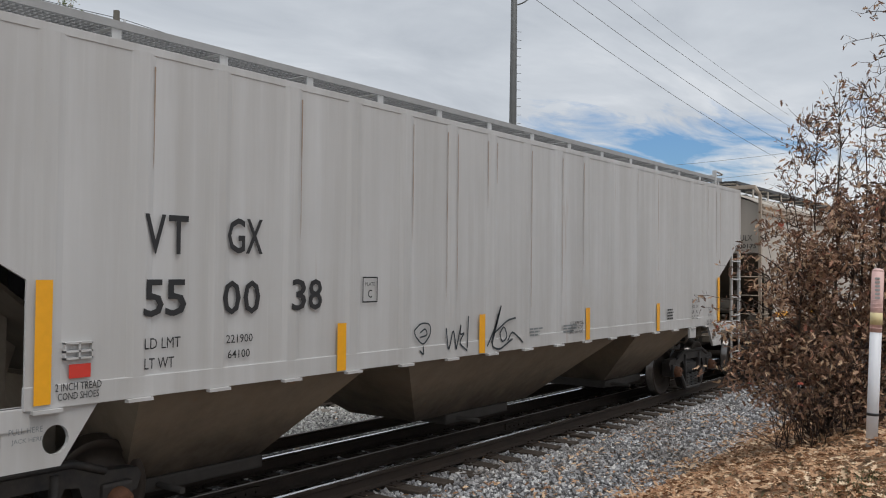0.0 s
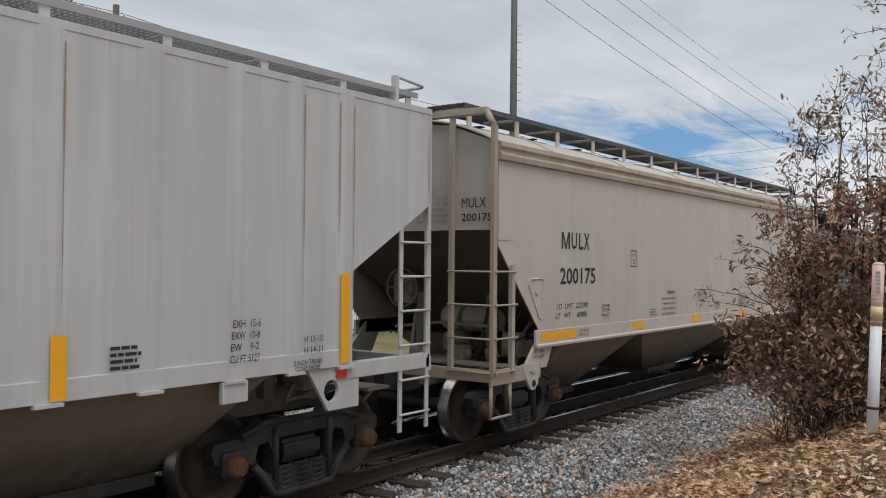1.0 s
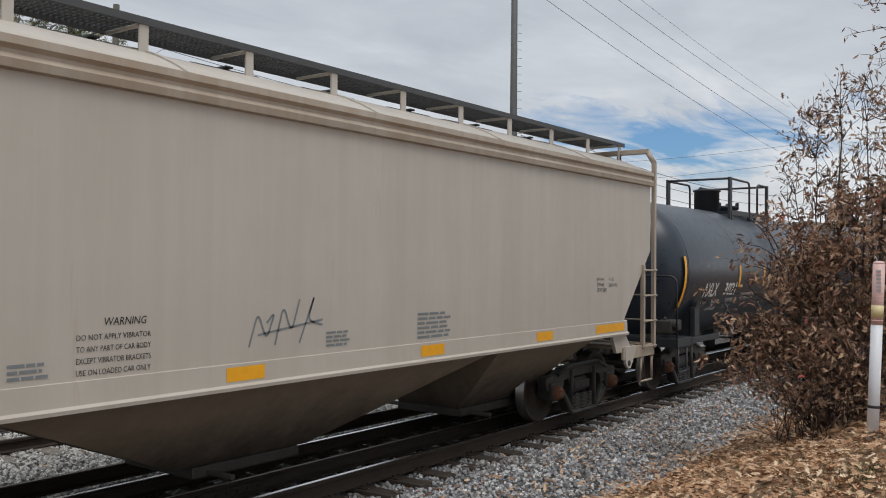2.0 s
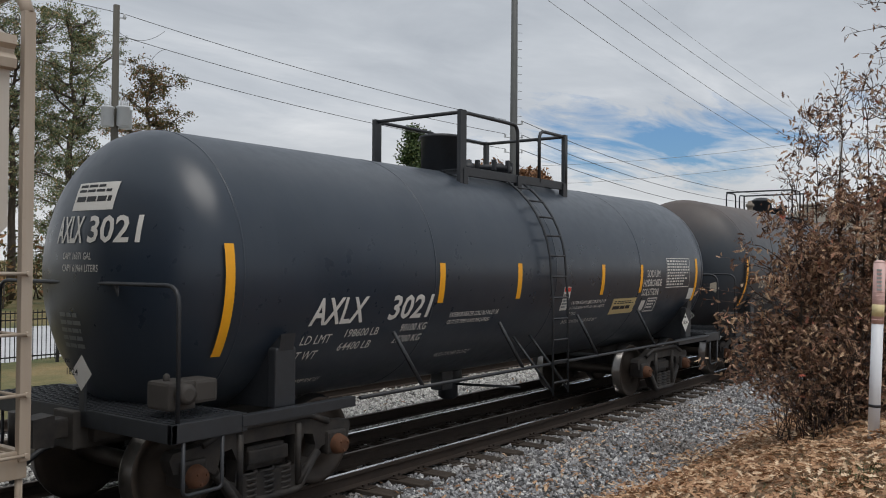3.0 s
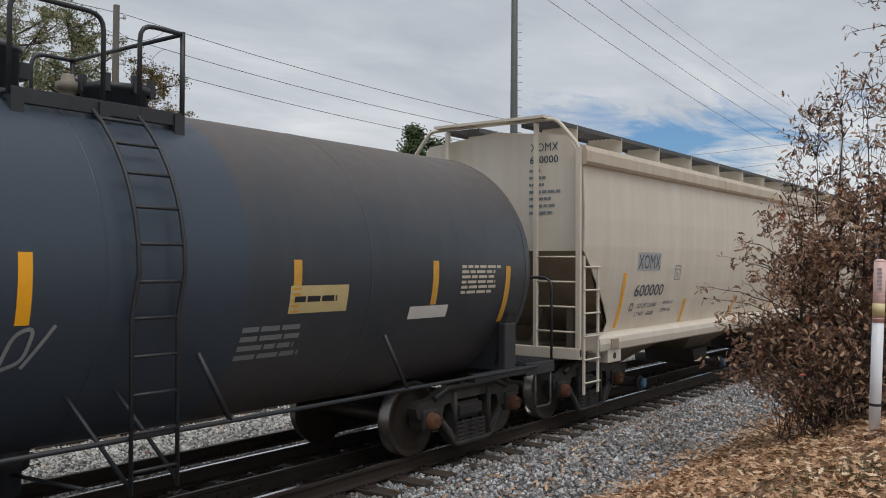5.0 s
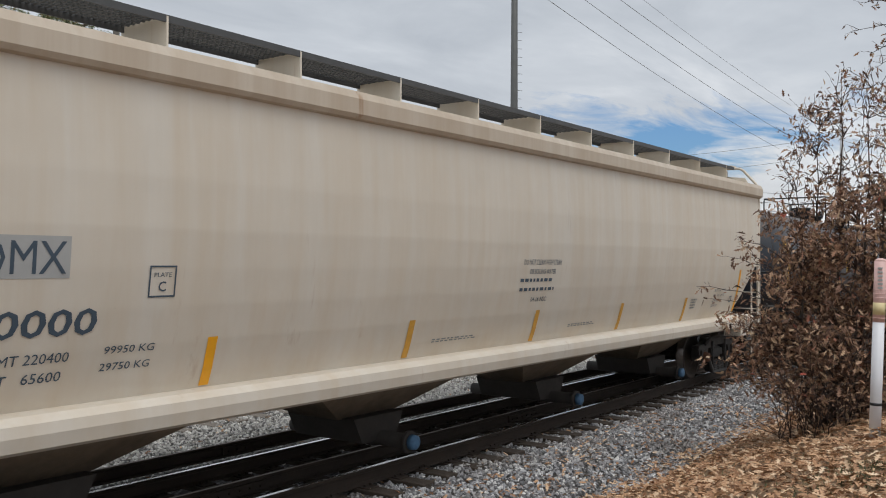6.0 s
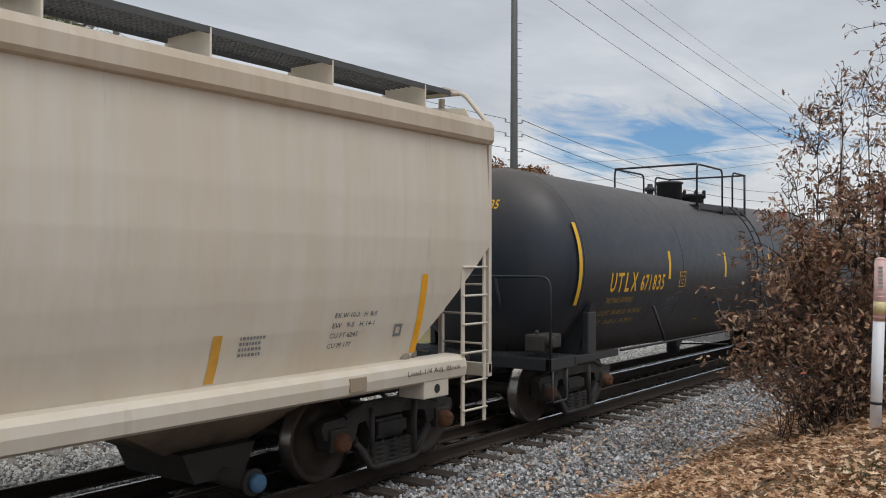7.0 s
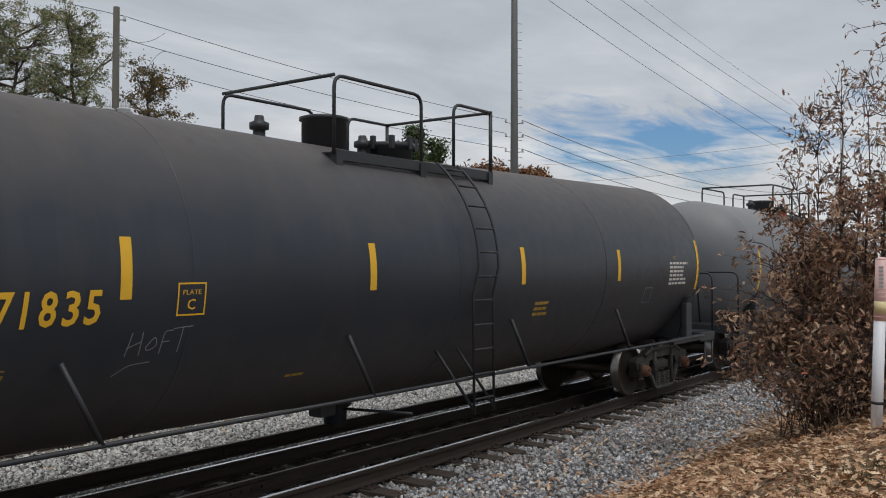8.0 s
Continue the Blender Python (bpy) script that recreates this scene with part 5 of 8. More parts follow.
def hopper_shell(car, profile, cut, paint, slope_mat, end_low, crown, lift=0.0, shoulder=0.5):
    """Body between two ends: flanks of the given profile (y, z), cut back below at the ends; end sheet, slope sheet and roof.
    cut: (x, z) points of the end's outline from the eave down to the sill."""
    zt = profile[-1][1]

    def y_at(z):
        zs = [p[1] for p in profile]
        return float(np.interp(z, zs, [p[0] for p in profile]))

    rows = sorted({round(z, 3) for z in [p[1] for p in profile] + [c[1] for c in cut]} | ({round(1.3 + 0.06 * i, 3) for i in range(41)} if len(profile) > 3 else set()))

    def x_at(z):
        zs = [c[1] for c in cut][::-1]
        xs = [c[0] for c in cut][::-1]
        return float(np.interp(z, zs, xs))

    for s in (-1, 1):
        bm = bmesh.new()
        out = [[bm.verts.new((e * x_at(z), s * y_at(z), z)) for z in rows] for e in (-1, 1)]
        inn = [[bm.verts.new((e * x_at(z), s * (y_at(z) - 0.02), z)) for z in rows] for e in (-1, 1)]
        for i in range(len(rows) - 1):
            if len(profile) <= 3:
                bm.faces.new((out[0][i], out[1][i], out[1][i + 1], out[0][i + 1]))
            bm.faces.new((inn[0][i], inn[0][i + 1], inn[1][i + 1], inn[1][i]))
            for k in (0, 1):
                bm.faces.new((out[k][i], out[k][i + 1], inn[k][i + 1], inn[k][i]))
        for i in (0, -1):
            bm.faces.new((out[0][i], inn[0][i], inn[1][i], out[1][i]))
        if len(profile) > 3:
            skin = [[bm.verts.new(v.co) for v in col] for col in out]
            for i in range(len(rows) - 1):
                bm.faces.new((skin[0][i], skin[1][i], skin[1][i + 1], skin[0][i + 1])).smooth = True
        part("side_wall", bm, paint, car)
    # ends: an upright sheet above, the slope sheet below
    zc = cut[1][1] + lift
    for e in (-1, 1):
        bm = bmesh.new()
        yy = y_at(zt) - 0.02
        pts = [(-yy, zc), (yy, zc), (yy, zt), (yy * shoulder, zt + crown * 0.75), (0, zt + crown), (-yy * shoulder, zt + crown * 0.75), (-yy, zt)]
        a = [bm.verts.new((e * (cut[0][0] - 0.05), y, z)) for y, z in pts]
        b = [bm.verts.new((e * (cut[0][0] - 0.075), y, z)) for y, z in pts]
        bm.faces.new(a), bm.faces.new(b[::-1])
        for i in range(7):
            bm.faces.new((a[i], b[i], b[(i + 1) % 7], a[(i + 1) % 7]))
        part("end_wall", bm, paint, car)
        bm = bmesh.new()
        x0, x1 = e * (cut[0][0] - 0.05), e * end_low[0]
        y1 = y_at(zc) - 0.03
        y2 = min(y_at(1.3), 1.4) - 0.5
        q = [bm.verts.new(p) for p in ((x0, -y1, zc), (x0, y1, zc), (x1, y2, end_low[1]), (x1, -y2, end_low[1]))]
        w = [bm.verts.new(v.co + Vector((-e * 0.03, 0, 0.02))) for v in q]
        bm.faces.new(q), bm.faces.new(w[::-1])
        for k in range(4):
            bm.faces.new((q[k], w[k], w[(k + 1) % 4], q[(k + 1) % 4]))
        part("slope_sheet", bm, slope_mat, car, "slope sheet under the end")
    return y_at, x_at


def end_details(car, e, x, half_w, mat, gear=True, deck_z=1.05):
    """Sill, posts, hand brake, air reservoir and pipes under a hopper's overhang."""
    bm = bmesh.new()
    box(bm, *sorted((e * (x - 1.35), e * (x + 0.42))), -0.32, 0.32, 0.72, 1.04, 0.02)
    part("centre_sill", bm, M["gear"], car)
    for y in (-0.62, 0.62):
        bm = bmesh.new()
        box(bm, *sorted((e * (x - 0.72), e * (x - 0.58))), y - 0.06, y + 0.06, 0.95, 2.35, 0.01)
        part("end_post", bm, M["gear"], car)
    bm = bmesh.new()
    prism(bm, [(e * (x - 0.9), 0.95), (e * (x - 0.4), 0.95), (e * (x - 1.0), 2.1), (e * (x - 1.25), 2.0)], -0.03, 0.03)
    part("web_plate", bm, M["gear"], car)
    bm = bmesh.new()
    box(bm, *sorted((e * (x + 0.02), e * (x + 0.36))), -half_w + 0.12, half_w - 0.12, deck_z - 0.03, deck_z, 0.004)
    part("end_platform", bm, M["gear"], car, "narrow end platform")
    if gear:
        bm = bmesh.new()
        lathe(bm, [(-0.62, 0.05), (-0.58, 0.17), (-0.5, 0.2), (0.3, 0.2), (0.38, 0.17), (0.42, 0.05)], "y", (e * (x - 0.95), 0, 1.55), 18)
        part("air_reservoir", bm, mat, car, "dusty cylindrical air reservoir")
        bm = bmesh.new()
        cx = e * (x - 0.55)
        box(bm, cx - 0.14, cx + 0.14, -1.22, -0.92, 1.08, 1.30, 0.03)
        box(bm, cx - 0.24, cx - 0.05, -1.28, -1.0, 1.18, 1.42, 0.03)
        box(bm, cx + 0.05, cx + 0.23, -1.30, -1.02, 1.20, 1.40, 0.03)
        lathe(bm, [(-1.36, 0.04), (-1.34, 0.08), (-1.2, 0.08)], "y", (cx, 0, 1.26), 12)
        lathe(bm, [(-1.34, 0.03), (-1.32, 0.06), (-1.2, 0.06)], "y", (cx + 0.16, 0, 1.32), 12)
        part("brake_valve", bm, M["gear"], car, "dusty cast brake control valve")
        bm = bmesh.new()
        tube(bm, bend([(cx, -1.0, 1.2), (cx + e * 0.1, -0.8, 1.7), (e * (x - 0.9), -0.5, 1.8), (e * (x - 1.1), -0.2, 1.55)], 0.2), 0.02, 6)
        tube(bm, bend([(cx - 0.15, -1.1, 1.15), (cx - e * 0.2, -1.0, 0.95), (e * (x - 0.2), -0.7, 0.92), (e * (x + 0.3), -0.4, 0.8)], 0.15), 0.02, 6)
        tube(bm, bend([(e * (x - 1.2), -0.9, 1.9), (e * (x - 0.8), -0.95, 1.6), (cx, -1.0, 1.4)], 0.15), 0.014, 6)
        part("air_pipe", bm, M["gear"], car)
    if gear:
        for k2, (xa, ya, za, xb, yb, zb, r) in enumerate(((0.30, -1.2, 1.12, -0.6, -1.1, 1.05, 0.016), (0.25, -0.9, 0.98, 0.25, 0.9, 0.98, 0.022), (-0.2, -0.9, 1.5, -0.25, 0.8, 1.42, 0.024),
                                                         (-0.45, -0.75, 1.9, -0.3, -0.62, 1.0, 0.028), (0.1, -0.55, 1.35, -0.6, -0.35, 1.1, 0.03), (-0.1, 0.3, 1.7, 0.1, 0.25, 1.0, 0.025),
                                                         (-0.75, -1.3, 1.32, -0.1, -1.3, 1.32, 0.012), (-0.75, -1.25, 1.6, -0.35, -1.15, 1.1, 0.03))):
            bm = bmesh.new()
            tube(bm, bend([(e * (x + xa), ya, za), (e * (x + (xa + xb) / 2), (ya + yb) / 2, (za + zb) / 2 + 0.06), (e * (x + xb), yb, zb)], 0.15), r, 7)
            part("brake_rod", bm, M["gear"] if k2 % 3 else M["dark_grey"], car)
        for xa, ya, za, w in ((-0.15, -0.45, 1.12, 0.11), (-0.40, -0.15, 1.25, 0.13), (0.12, 0.1, 1.10, 0.09), (-0.3, -0.85, 1.12, 0.08)):
            bm = bmesh.new()
            box(bm, e * (x + xa) - w, e * (x + xa) + w, ya - w * 0.8, ya + w * 0.8, za - w, za + w, 0.025)
            lathe(bm, [(ya - w * 1.3, w * 0.35), (ya - w * 1.2, w * 0.6), (ya, w * 0.6)], "y", (e * (x + xa), 0, za), 12)
            part("brake_fitting", bm, M["gear"], car)
    bm = bmesh.new()
    hub = (e * (x + 0.05), 0.45, 2.0)
    circ = [(hub[0], hub[1] + 0.27 * math.cos(2 * math.pi * i / 20), hub[2] + 0.27 * math.sin(2 * math.pi * i / 20)) for i in range(21)]
    tube(bm, circ, 0.014, 6)
    for i in range(5):
        tube(bm, [hub, circ[i * 4]], 0.012, 5)
    box(bm, *sorted((hub[0] - e * 0.12, hub[0] - e * 0.02)), 0.28, 0.62, 1.78, 2.2, 0.02)
    part("hand_brake", bm, M["gear"], car, "hand brake wheel on its gear box")


def jack_pad(car, e, x0, x1, y, z0, z1, mat, hole):
    """The pierced pull plate under the end of the sill."""
    bm = bmesh.new()
    pts = [(e * x0, z1), (e * x1, z1), (e * x1, z0), (e * (x0 + 0.30), z0)]
    a = [bm.verts.new((x, y, z)) for x, z in pts]
    hx, hz, hr = hole
    c = [bm.verts.new((e * hx + hr * math.cos(2 * math.pi * i / 20), y, hz + hr * 1.05 * math.sin(2 * math.pi * i / 20))) for i in range(20)]
    es = [bm.edges.new((a[i], a[(i + 1) % 4])) for i in range(4)] + [bm.edges.new((c[i], c[(i + 1) % 20])) for i in range(20)]
    bmesh.ops.triangle_fill(bm, edges=es, use_beauty=True)
    r = bmesh.ops.extrude_face_region(bm, geom=bm.faces[:])
    for v in r["geom"]:
        if isinstance(v, bmesh.types.BMVert):
            v.co.y += 0.04 if y < 0 else -0.04
    part("pull_plate", bm, mat, car, "pierced pull plate")


def walkway(car, x0, x1, y0, y1, z, zroof, mat, leg_mat, step, dx=0.05, brackets=True):
    for s in (-1, 1):
        grating("roof_walk", car, x0, x1, *sorted((s * y0, s * y1)), z, mat, dx, 0.075, "open grating walkway on the roof", 0.06)
        n = int((x1 - x0) / step)
        for i in range(n + 1):
            x = x0 + 0.15 + (x1 - x0 - 0.3) * i / n
            bm = bmesh.new()
            yo = s * (y1 - 0.01)
            box(bm, x - 0.045, x + 0.045, *sorted((yo, yo - s * 0.02)), zroof - 0.02, z - 0.01)
            tube(bm, [(x, s * y0, z - 0.05), (x, s * y1, z - 0.05)], 0.02, 5)
            part("walk_bracket", bm, leg_mat, car)


def vtgx():
    c, car = 10.24, tagged(new("covered_hopper_car"), "weathered light grey ribbed covered hopper with black lettering", "rail car", "cars of the train")
    P, W = M["grey_paint"], 1.55
    cut = [(8.22, 4.02), (8.22, 2.98), (6.95, 2.24), (6.95, 1.35)]
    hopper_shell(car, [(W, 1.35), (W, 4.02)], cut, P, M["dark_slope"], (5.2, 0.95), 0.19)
    # outside posts, with a rounded hat section
    posts = [-6.06, 6.20, 6.88] + [4.94 - c + 0.83 * k for k in range(14)] + [3.44 - c]
    for x in posts:
        for s in (-1, 1):
            bm = bmesh.new()
            zt, zb = 4.0, 1.33
            prof = [(x - 0.11, W), (x - 0.05, W + 0.015), (x + 0.05, W + 0.015), (x + 0.11, W)]
            a = [bm.verts.new((px, s * py, zb)) for px, py in prof]
            b = [bm.verts.new((px, s * (py if py == W else py), zt)) for px, py in prof]
            for i in range(3):
                bm.faces.new((a[i], a[i + 1], b[i + 1], b[i]))
            bm.faces.new((a[3], a[0], b[0], b[3]))
            bm.faces.new(a[::-1]), bm.faces.new(b)
            box(bm, x - 0.11, x + 0.11, *sorted((s * W, s * (W + 0.05))), 1.31, 1.335)
            part("side_post", bm, P, car)
    for s in (-1, 1):
        bm = bmesh.new()
        box(bm, -8.24, 8.24, *sorted((s * (W - 0.02), s * (W + 0.006))), 3.985, 4.05, 0.003)
        part("top_chord", bm, P, car)
        bm = bmesh.new()
        box(bm, -6.96, 6.96, *sorted((s * (W - 0.02), s * (W + 0.016))), 1.335, 1.50, 0.006)
        part("side_sill", bm, P, car)
    bm = bmesh.new()
    ya = [W - 1.55 * 2 * i / 12 for i in range(13)]
    prof = [(y, 4.03 + 0.19 * (1 - (y / W) ** 2)) for y in ya]
    sweep_x(bm, prof + [(y, z - 0.03) for y, z in prof[::-1]], -8.22, 8.22)
    part("roof", bm, P, car)
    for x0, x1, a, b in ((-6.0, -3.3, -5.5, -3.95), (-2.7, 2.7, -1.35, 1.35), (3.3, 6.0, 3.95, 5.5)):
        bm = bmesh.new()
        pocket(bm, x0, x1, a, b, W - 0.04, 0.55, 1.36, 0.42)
        part("hopper_bottom", bm, M["grey_low"], car, "dusty funnel-shaped hopper bottom, shade tinted in below")
    for x in (-4.67, 0, 4.67):
        bm = bmesh.new()
        box(bm, x - 0.75, x + 0.75, -0.6, 0.6, 0.30, 0.43, 0.02)
        tube(bm, [(x - 0.5, -0.95, 0.36), (x - 0.5, 0.95, 0.36)], 0.03, 8)
        part("outlet_gate", bm, M["dark_grey"], car)
    walkway(car, -8.31, 8.685, 0.42, 1.0, 4.355, 4.10, M["grate_grey"], P, 1.12, 0.055)
    for e in (-1, 1):
        end_details(car, e, 7.35, W, P, gear=e > 0)
        bm = bmesh.new()
        box(bm, *sorted((e * 6.9, e * 8.25)), -W, -W + 0.10, 1.20, 1.36, 0.01)
        box(bm, *sorted((e * 6.9, e * 8.25)), W - 0.10, W, 1.20, 1.36, 0.01)
        box(bm, *sorted((e * 8.18, e * 8.28)), -W, W, 1.16, 1.32, 0.01)
        part("end_sill", bm, P, car)
        for y in (-W + 0.02, W - 0.02):
            ladder("ladder", car, e * 7.99, y, 0.55, 2.75 if y < 0 else 2.75, 0.46, "x", 6, P, label="light grey side ladder")
        for y in (-W, W - 0.06):
            bm = bmesh.new()
            box(bm, *sorted((e * 8.21, e * 8.26)), y, y + 0.06, 1.3, 4.05, 0.004)
            part("corner_post", bm, P, car)
        bm = bmesh.new()
        tube(bm, bend([(e * 8.30, -0.98, 4.1), (e * 8.30, -0.98, 4.50), (e * 8.85, -0.98, 4.46), (e * 8.85, 0.98, 4.46), (e * 8.30, 0.98, 4.50)], 0.08), 0.02, 6)
        box(bm, *sorted((e * 8.26, e * 8.32)), -1.02, -0.95, 4.1, 4.5)
        part("roof_handhold", bm, P, car)
        jack_pad(car, e, 6.37, 7.10, -W + 0.01, 0.92, 1.36, P, (6.71, 1.11, 0.10))
        jack_pad(car, e, 6.37, 7.10, W - 0.01, 0.92, 1.36, P, (6.71, 1.11, 0.10))
    add_truck(car, -6.81)
    add_truck(car, 6.81)
    add_couplers(car, 8.85)
    sp = on_side(-W - 0.024)
    o = lambda s: s - c
    for body, s0, z, w, h in (("V", 4.285, 2.44, 0.19, 0.31), ("T", 4.50, 2.44, 0.19, 0.31), ("G", 5.09, 2.46, 0.19, 0.30), ("X", 5.29, 2.46, 0.19, 0.30),
                              ("5", 4.285, 1.95, 0.18, 0.29), ("5", 4.48, 1.95, 0.20, 0.29), ("0", 5.05, 1.94, 0.19, 0.29), ("0", 5.27, 1.94, 0.19, 0.29),
                              ("3", 5.84, 1.95, 0.18, 0.29), ("8", 6.05, 1.95, 0.18, 0.29)):
        write(car, sp, body, o(s0) - 0.08, z, w, h, "ink", 0, 0.012)
    for body, s0, z, w, h in (("LD LMT", 4.22, 1.70, 0.33, 0.085), ("LT WT", 4.22, 1.545, 0.27, 0.085), ("221900", 5.01, 1.70, 0.29, 0.07), ("64100", 5.03, 1.57, 0.24, 0.07),
                              ("2 INCH TREAD", 3.50, 1.45, 0.36, 0.055), ("COND SHOES", 3.52, 1.385, 0.32, 0.052),
                              ("EXH  15-6", 15.71, 1.78, 0.31, 0.065), ("EXW  10-8", 15.70, 1.68, 0.31, 0.065), ("EW    9-2", 15.69, 1.58, 0.31, 0.065), ("CU FT 5127", 15.68, 1.48, 0.33, 0.065),
                              ("H 13-10", 16.55, 1.60, 0.24, 0.06), ("H 14-11", 16.55, 1.50, 0.24, 0.06), ("2 INCH TREAD", 16.42, 1.395, 0.36, 0.045), ("COND SHOES", 16.44, 1.34, 0.32, 0.045),
                              ("CLOSE HOPPER SLIDES", 11.07, 1.58, 0.40, 0.05), ("AND ROOF HATCHES", 11.08, 1.52, 0.36, 0.05), ("BEFORE CAR IS MOVED", 11.05, 1.46, 0.40, 0.05)):
        write(car, sp, body, o(s0), z, w, h, "ink", 0, 0.004)
    for body, x, z, w in (("PULL HERE", -7.07, 1.19, 0.24), ("JACK HERE", -7.05, 1.12, 0.22)):
        write(car, on_side(-W - 0.034), body, x, z, w, 0.04, "grey_patch")
    rng = random.Random(3)
    mark(car, sp, bars(0.30, 0.20, 4, rng), o(14.55), 1.50, "ink", "small_stencil")
    mark(car, sp, bars(0.35, 0.12, 3, rng), o(9.97), 1.47, "grey_patch", "small_stencil")
    mark(car, sp, bars(0.40, 0.12, 3, rng), o(10.87), 1.47, "grey_patch", "small_stencil")
    plate_c(car, sp, o(6.72), 2.00, 0.23, 0.26, "ink")
    for s0, z, h in ((3.34, 1.37, 0.87), (17.03, 1.37, 0.87), (6.36, 1.35, 0.46), (8.80, 1.35, 0.46), (11.53, 1.35, 0.46), (14.08, 1.35, 0.46)):
        mark(car, on_side(-W - 0.030), rect(0.125, h), o(s0), z, "amber", "reflective_tape", "amber reflective strip")
    mark(car, sp, rect(0.17, 0.10), o(3.60), 1.535, "red", "warning_sticker", "red warning sticker")
    mark(car, on_side(-W - 0.012), rect(0.14, 0.10), o(17.0), 1.22, "red", "warning_sticker", "red warning sticker")
    bm = bmesh.new()
    for z in (1.67, 1.72, 1.78):
        box(bm, o(3.56), o(3.78), -W - 0.035, -W, z, z + 0.015)
    for x in (3.56, 3.67, 3.77):
        box(bm, o(x), o(x) + 0.012, -W - 0.035, -W, 1.67, 1.79)
    part("card_holder", bm, P, car)
    bm = bmesh.new()
    box(bm, o(15.60), o(15.88), -W - 0.03, -W + 0.02, 1.14, 1.32, 0.01)
    part("routing_board", bm, P, car)
    tag = scrawl([[(0, .28), (.12, .36), (.28, .34), (.30, .24), (.16, .10), (.02, .22), (0, .28)], [(.10, .25), (.2, .3), (.24, .22), (.1, .2)], [(.16, .10), (.18, 0), (.1, .06)]], 0.018)
    mark(car, sp, tag, o(7.56), 1.40, "spray", "graffiti", "black spray scrawl")
    tag = scrawl([[(0, .3), (.05, .02), (.14, .3), (.2, .05)], [(.2, .05), (.3, .36), (.26, .2), (.38, .24), (.24, .12), (.42, .02)], [(.42, .05), (.44, .42)]], 0.02)
    mark(car, sp, tag, o(8.14), 1.38, "spray", "graffiti", "black spray scrawl")
    tag = scrawl([[(.1, .1), (.3, .5), (.34, .56), (.22, .3), (.1, .05), (.3, .0), (.62, .12)], [(.14, .2), (.5, .36), (.7, .38)], [(.3, .2), (.4, .3), (.5, .15), (.36, .08), (.3, .2)], [(.5, .1), (.6, .22), (.8, .12), (.9, .06)], [(0, .06), (.2, .3), (.26, .44)]], 0.024)
    tag[0][:, 0] *= 0.92
    mark(car, sp, tag, o(8.98), 1.36, "spray", "graffiti", "blue-black spray scrawl")
    # rust runs below the post tops
    rr = random.Random(77)
    for x in posts:
        for q in (-0.092, 0.088):
            if rr.random() < 0.5:
                n, top = 9, 3.90
                ln = rr.uniform(0.3, 2.4)
                vs = []
                for i in range(n + 1):
                    w = 0.0055 * (1 - i / n) ** 0.7 + 0.0015 + rr.uniform(-0.002, 0.002)
                    vs += [(-w, -ln * i / n, 0), (w, -ln * i / n, 0)]
                fs = [(2 * i, 2 * i + 1, 2 * i + 3, 2 * i + 2) for i in range(n)]
                mark(car, on_side(-W - 0.0145 if top < 3.9 else -W - 0.014), (np.array(vs), fs), x + q * 1.12, top, "rust", "rust_run", "thin brown rust run")
    return car, c


